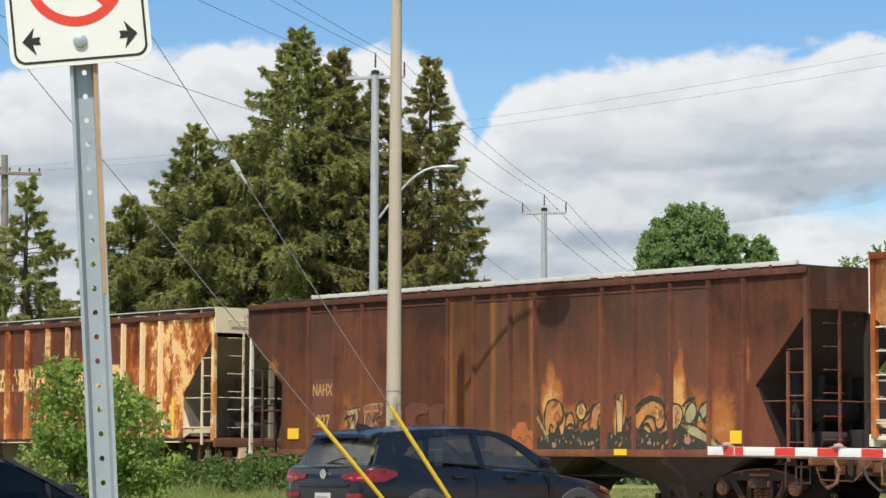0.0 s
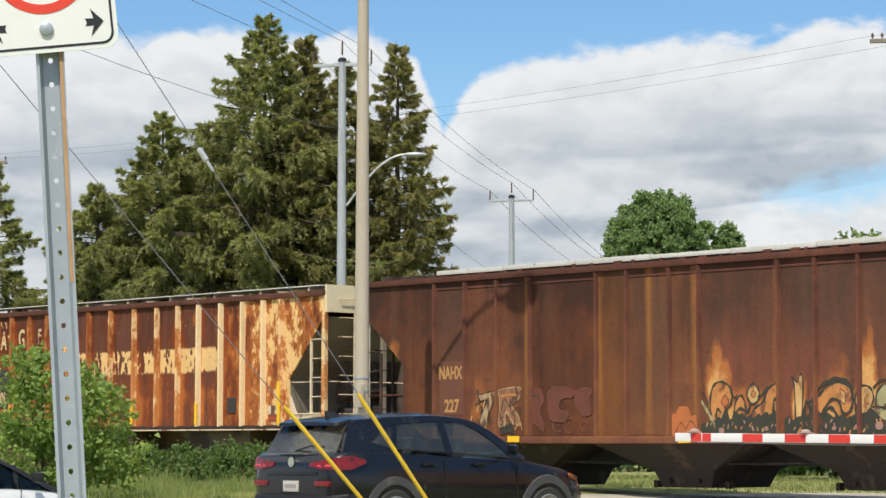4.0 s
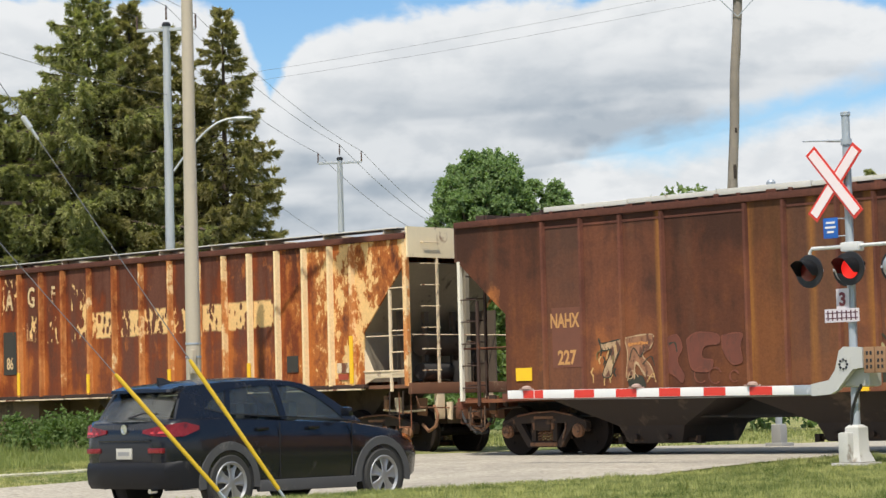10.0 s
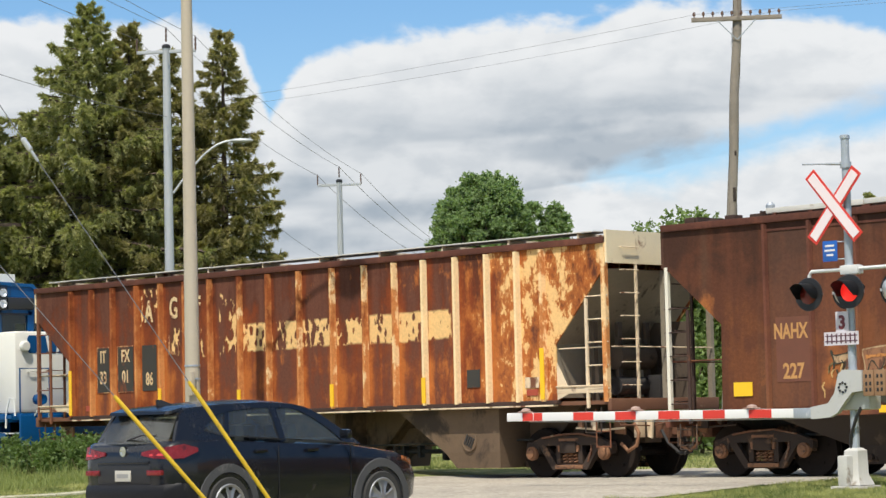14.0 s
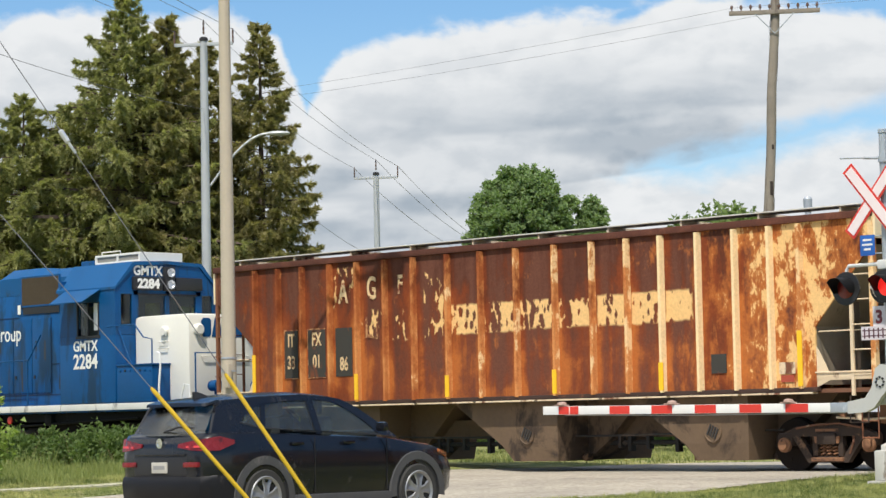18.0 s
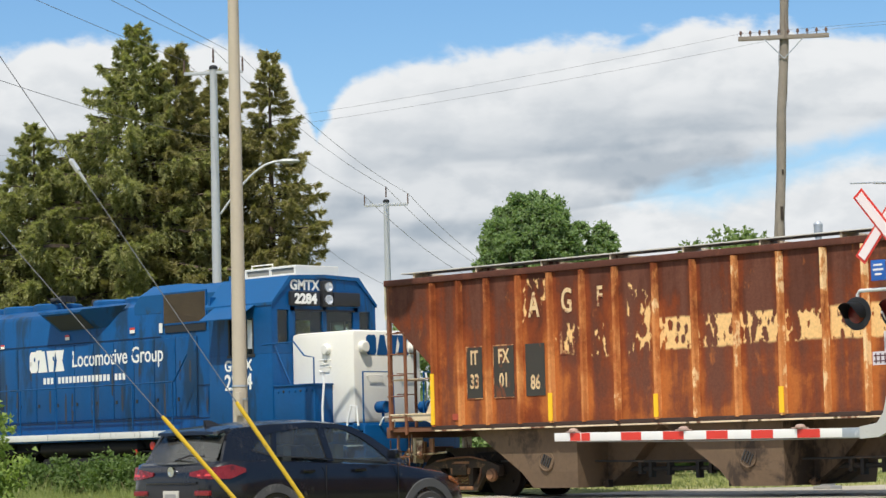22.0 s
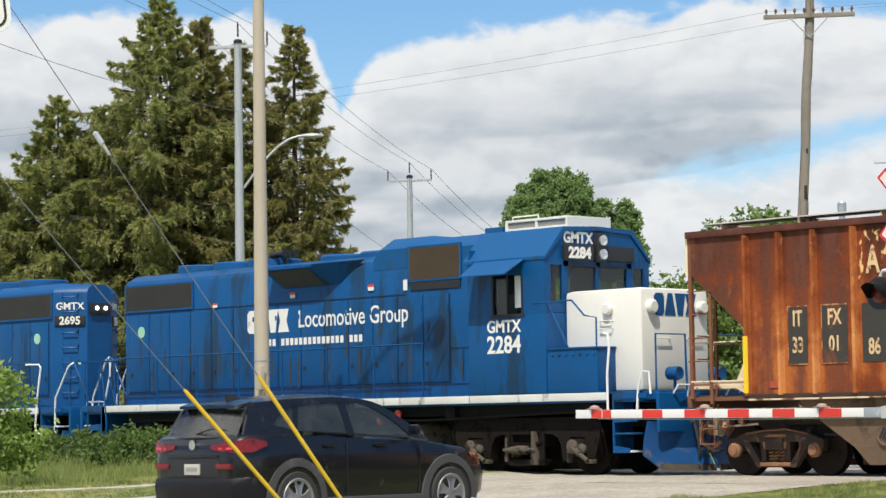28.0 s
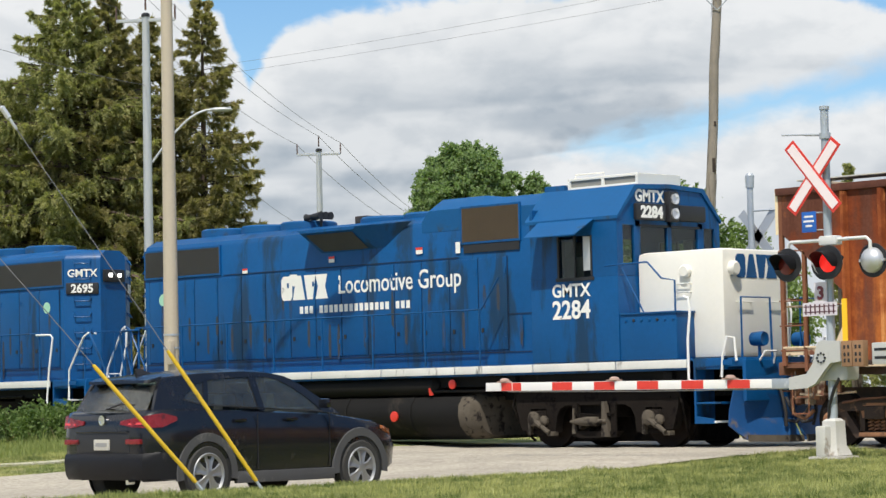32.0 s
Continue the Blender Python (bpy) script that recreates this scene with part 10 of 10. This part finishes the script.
for i, (x, y, h) in enumerate(((-88.0, 109.0, 9.6), (-70, 84, 6.2), (-108, 95, 8.0), (-99.3, 98.9, 10.4))):
    crown_tree("broadleaf_tree", 20 + i, [((0, 0, h * 0.8), 2.2), ((1.6, 1.2, h * 0.7), 1.9), ((-1.6, -1.0, h * 0.7), 2.0), ((0, 0, h * 0.5), 2.4)], h * 0.4, MAPLE_LEAF, 0.26, 15000,
               "green broadleaf tree in the distance", (x, y, -0.1), "far trees", 0.2)
crown_tree("broadleaf_tree", 31, [((0, 0, 5.7), 1.6), ((1.3, 1.1, 4.6), 1.6), ((-0.9, -0.9, 4.4), 1.5), ((0.4, 0.4, 2.8), 2.1), ((2.2, 2.0, 3.2), 1.7), ((0.5, 0.4, 6.4), 1.0)], 2.2, YOUNG_LEAF, 0.13, 52000,
           "bright green young trees behind the crossing", (-47.2, 58.3, -0.1), "far trees", 0.12)
crown_tree("broadleaf_tree", 33, [((0, 0, 5.0), 1.3), ((1.3, 1.0, 4.2), 1.4), ((-1.2, -0.8, 4.3), 1.4), ((0, 0, 2.6), 1.9), ((2.4, 1.8, 2.9), 1.4), ((-2.2, -1.4, 2.7), 1.5)], 1.8, YOUNG_LEAF, 0.14, 34000,
           "young green trees behind the track", (-54.2, 60.0, -0.1), "far trees", 0.11)
spruce(9, 13.6, 2.4, "small far spruce top over the train", (-80.0, 115.5, 0.0), 0.7)

crown_tree("shrub", 41, [((-0.15, -0.15, 1.5), 0.62), ((-0.26, -0.36, 1.08), 0.50), ((0.5, 0.75, 1.25), 0.66), ((-0.25, -0.35, 2.1), 0.45), ((0.45, 0.6, 1.95), 0.36), ((0.66, 1.0, 0.72), 0.52), ((0.22, 0.36, 0.58), 0.62), ((-0.1, -0.1, 2.45), 0.22)],
           0.3, BUSH_LEAF, 0.095, 8200, "leafy bright green shrub on the verge", (-37.9, 24.4, lie(-37.9, 24.4)), "", 0.05, "shrub")
# a thicket that closes the view beyond the far verge
rng_h = random.Random(5)
for i in range(9):
    x, y = -52 - 6.2 * i + rng_h.uniform(-1, 1), 61 + 5 * rng_h.random() + i * 3.5
    crown_tree("shrub", 60 + i, [((0, 0, 1.6), 1.7), ((1.8, 1.2, 1.3), 1.5), ((-1.8, -1.0, 1.3), 1.5), ((0.4, 0.2, 2.6), 1.1)], 0.6, MAPLE_LEAF, 0.28, 5000, "green thicket beyond the track", (x, y, -0.15), "thicket", 0.08, "shrub")


def blades(name, seed, n, area, h0, h1, w, material, label, keep=None):
    """Many single grass blades as one mass."""
    rng = np.random.default_rng(seed)
    x = rng.uniform(area[0], area[1], n)
    y = rng.uniform(area[2], area[3], n)
    if keep is not None:
        m = np.array([keep(a, b) for a, b in zip(x, y)])
        x, y = x[m], y[m]
        n = len(x)
    z = np.array([lie(a, b) for a, b in zip(x, y)])
    tuft = np.array([noise.noise(Vector((a * 0.7, b * 0.7, seed))) * 0.5 + noise.noise(Vector((a * 3.1, b * 3.1, seed + 5))) * 0.5 + 0.5 for a, b in zip(x, y)])
    patch = 0.45 + 1.5 * np.clip(tuft, 0, 1) ** 1.7
    h = rng.uniform(h0, h1, n) * patch
    a = rng.uniform(0, 6.283, n)
    lean = rng.normal(0, 0.35, (n, 2)) * h[:, None]
    base = np.stack([x, y, z], 1)
    d = np.stack([np.cos(a), np.sin(a), np.zeros(n)], 1) * w
    top = base + np.concatenate([lean, h[:, None]], 1)
    return tagged(new(name, leaf_mesh(name, np.stack([base - d, base + d, top], 1), material)), label, kind="stuff")


def in_view(x, y):
    a = math.degrees(math.atan2(-x, y))
    return 32.0 < a < 62.0


blades("mown_grass", 1, 260000, (-23.9, -12.0, 13.0, 34.0), 0.025, 0.070, 0.006, BLADE, "short mown grass with dry tips", in_view)
blades("rough_grass", 2, 110000, (-60.0, -36.7, 22.0, 34.0), 0.05, 0.19, 0.009, WEED, "taller unmown grass beside the track", in_view)
blades("verge_grass", 6, 34000, (-36.9, -34.35, 20.0, 33.5), 0.02, 0.075, 0.007, BLADE, "short grass and dirt along the far edge of the road", lambda x, y: in_view(x, y) and not -35.76 < x < -35.44)
blades("tall_weeds", 3, 14000, (-62.0, -36.0, 30.0, 34.0), 0.15, 0.48, 0.011, WEED, "tall green weeds before the track", lambda x, y: in_view(x, y) and math.sin(x * 1.7) + math.sin(x * 0.6 + 2) > 0.1)
blades("dry_stalks", 4, 240, (-52.0, -40.0, 30.5, 33.5), 0.30, 0.65, 0.008, DRY, "dry seeded weed stalks", in_view)
blades("far_grass", 5, 40000, (-75.0, -26.0, 39.0, 62.0), 0.05, 0.16, 0.012, BLADE, "short grass beyond the track", lambda x, y: in_view(x, y) and not (ROAD_L < x < ROAD_R))


# leafy weeds on the verge before the track
rng_w = random.Random(9)
for i in range(13):
    x, y = -39.3 - 0.62 * i + rng_w.uniform(-0.3, 0.3), 31.2 + rng_w.uniform(-0.5, 0.9)
    h = rng_w.uniform(0.28, 0.5)
    crown_tree("weed_clump", 90 + i, [((0, 0, h), 0.28), ((0.3, 0.1, h * 0.8), 0.24), ((-0.28, -0.05, h * 0.75), 0.25), ((0.05, 0.1, h * 1.5), 0.15)], 0.15, WEED_LEAF, 0.085, 900,
               "leafy green weeds in the unmown verge", (x, y, lie(x, y)), "verge weeds", 0.02, "weeds")
# ---- what moves ----
def motions():
    for ob, c, *turn in MOVERS:
        walk(ob, [(t, pose(s + c, TRACK_Y, RAIL_Z, 0, 0, turn[0] if turn else 0)) for t, s in SHIFT])
    steps, k = [], 0
    start = SHIFT[0][1]
    for i in range(81):
        t = 32.0 * i / 80
        while k < len(SHIFT) - 2 and SHIFT[k + 1][0] < t:
            k += 1
        (ta, a), (tb, b) = SHIFT[k], SHIFT[k + 1]
        steps.append((t, a + (b - a) * (t - ta) / (tb - ta) - start))
    for ob, x, r in WHEELS:
        way = -1 if ob.parent.matrix_basis[0][0] < 0 else 1
        walk(ob, [(t, pose(x, 0, r, 0, way * math.degrees(d / r), 0)) for t, d in steps])


motions()
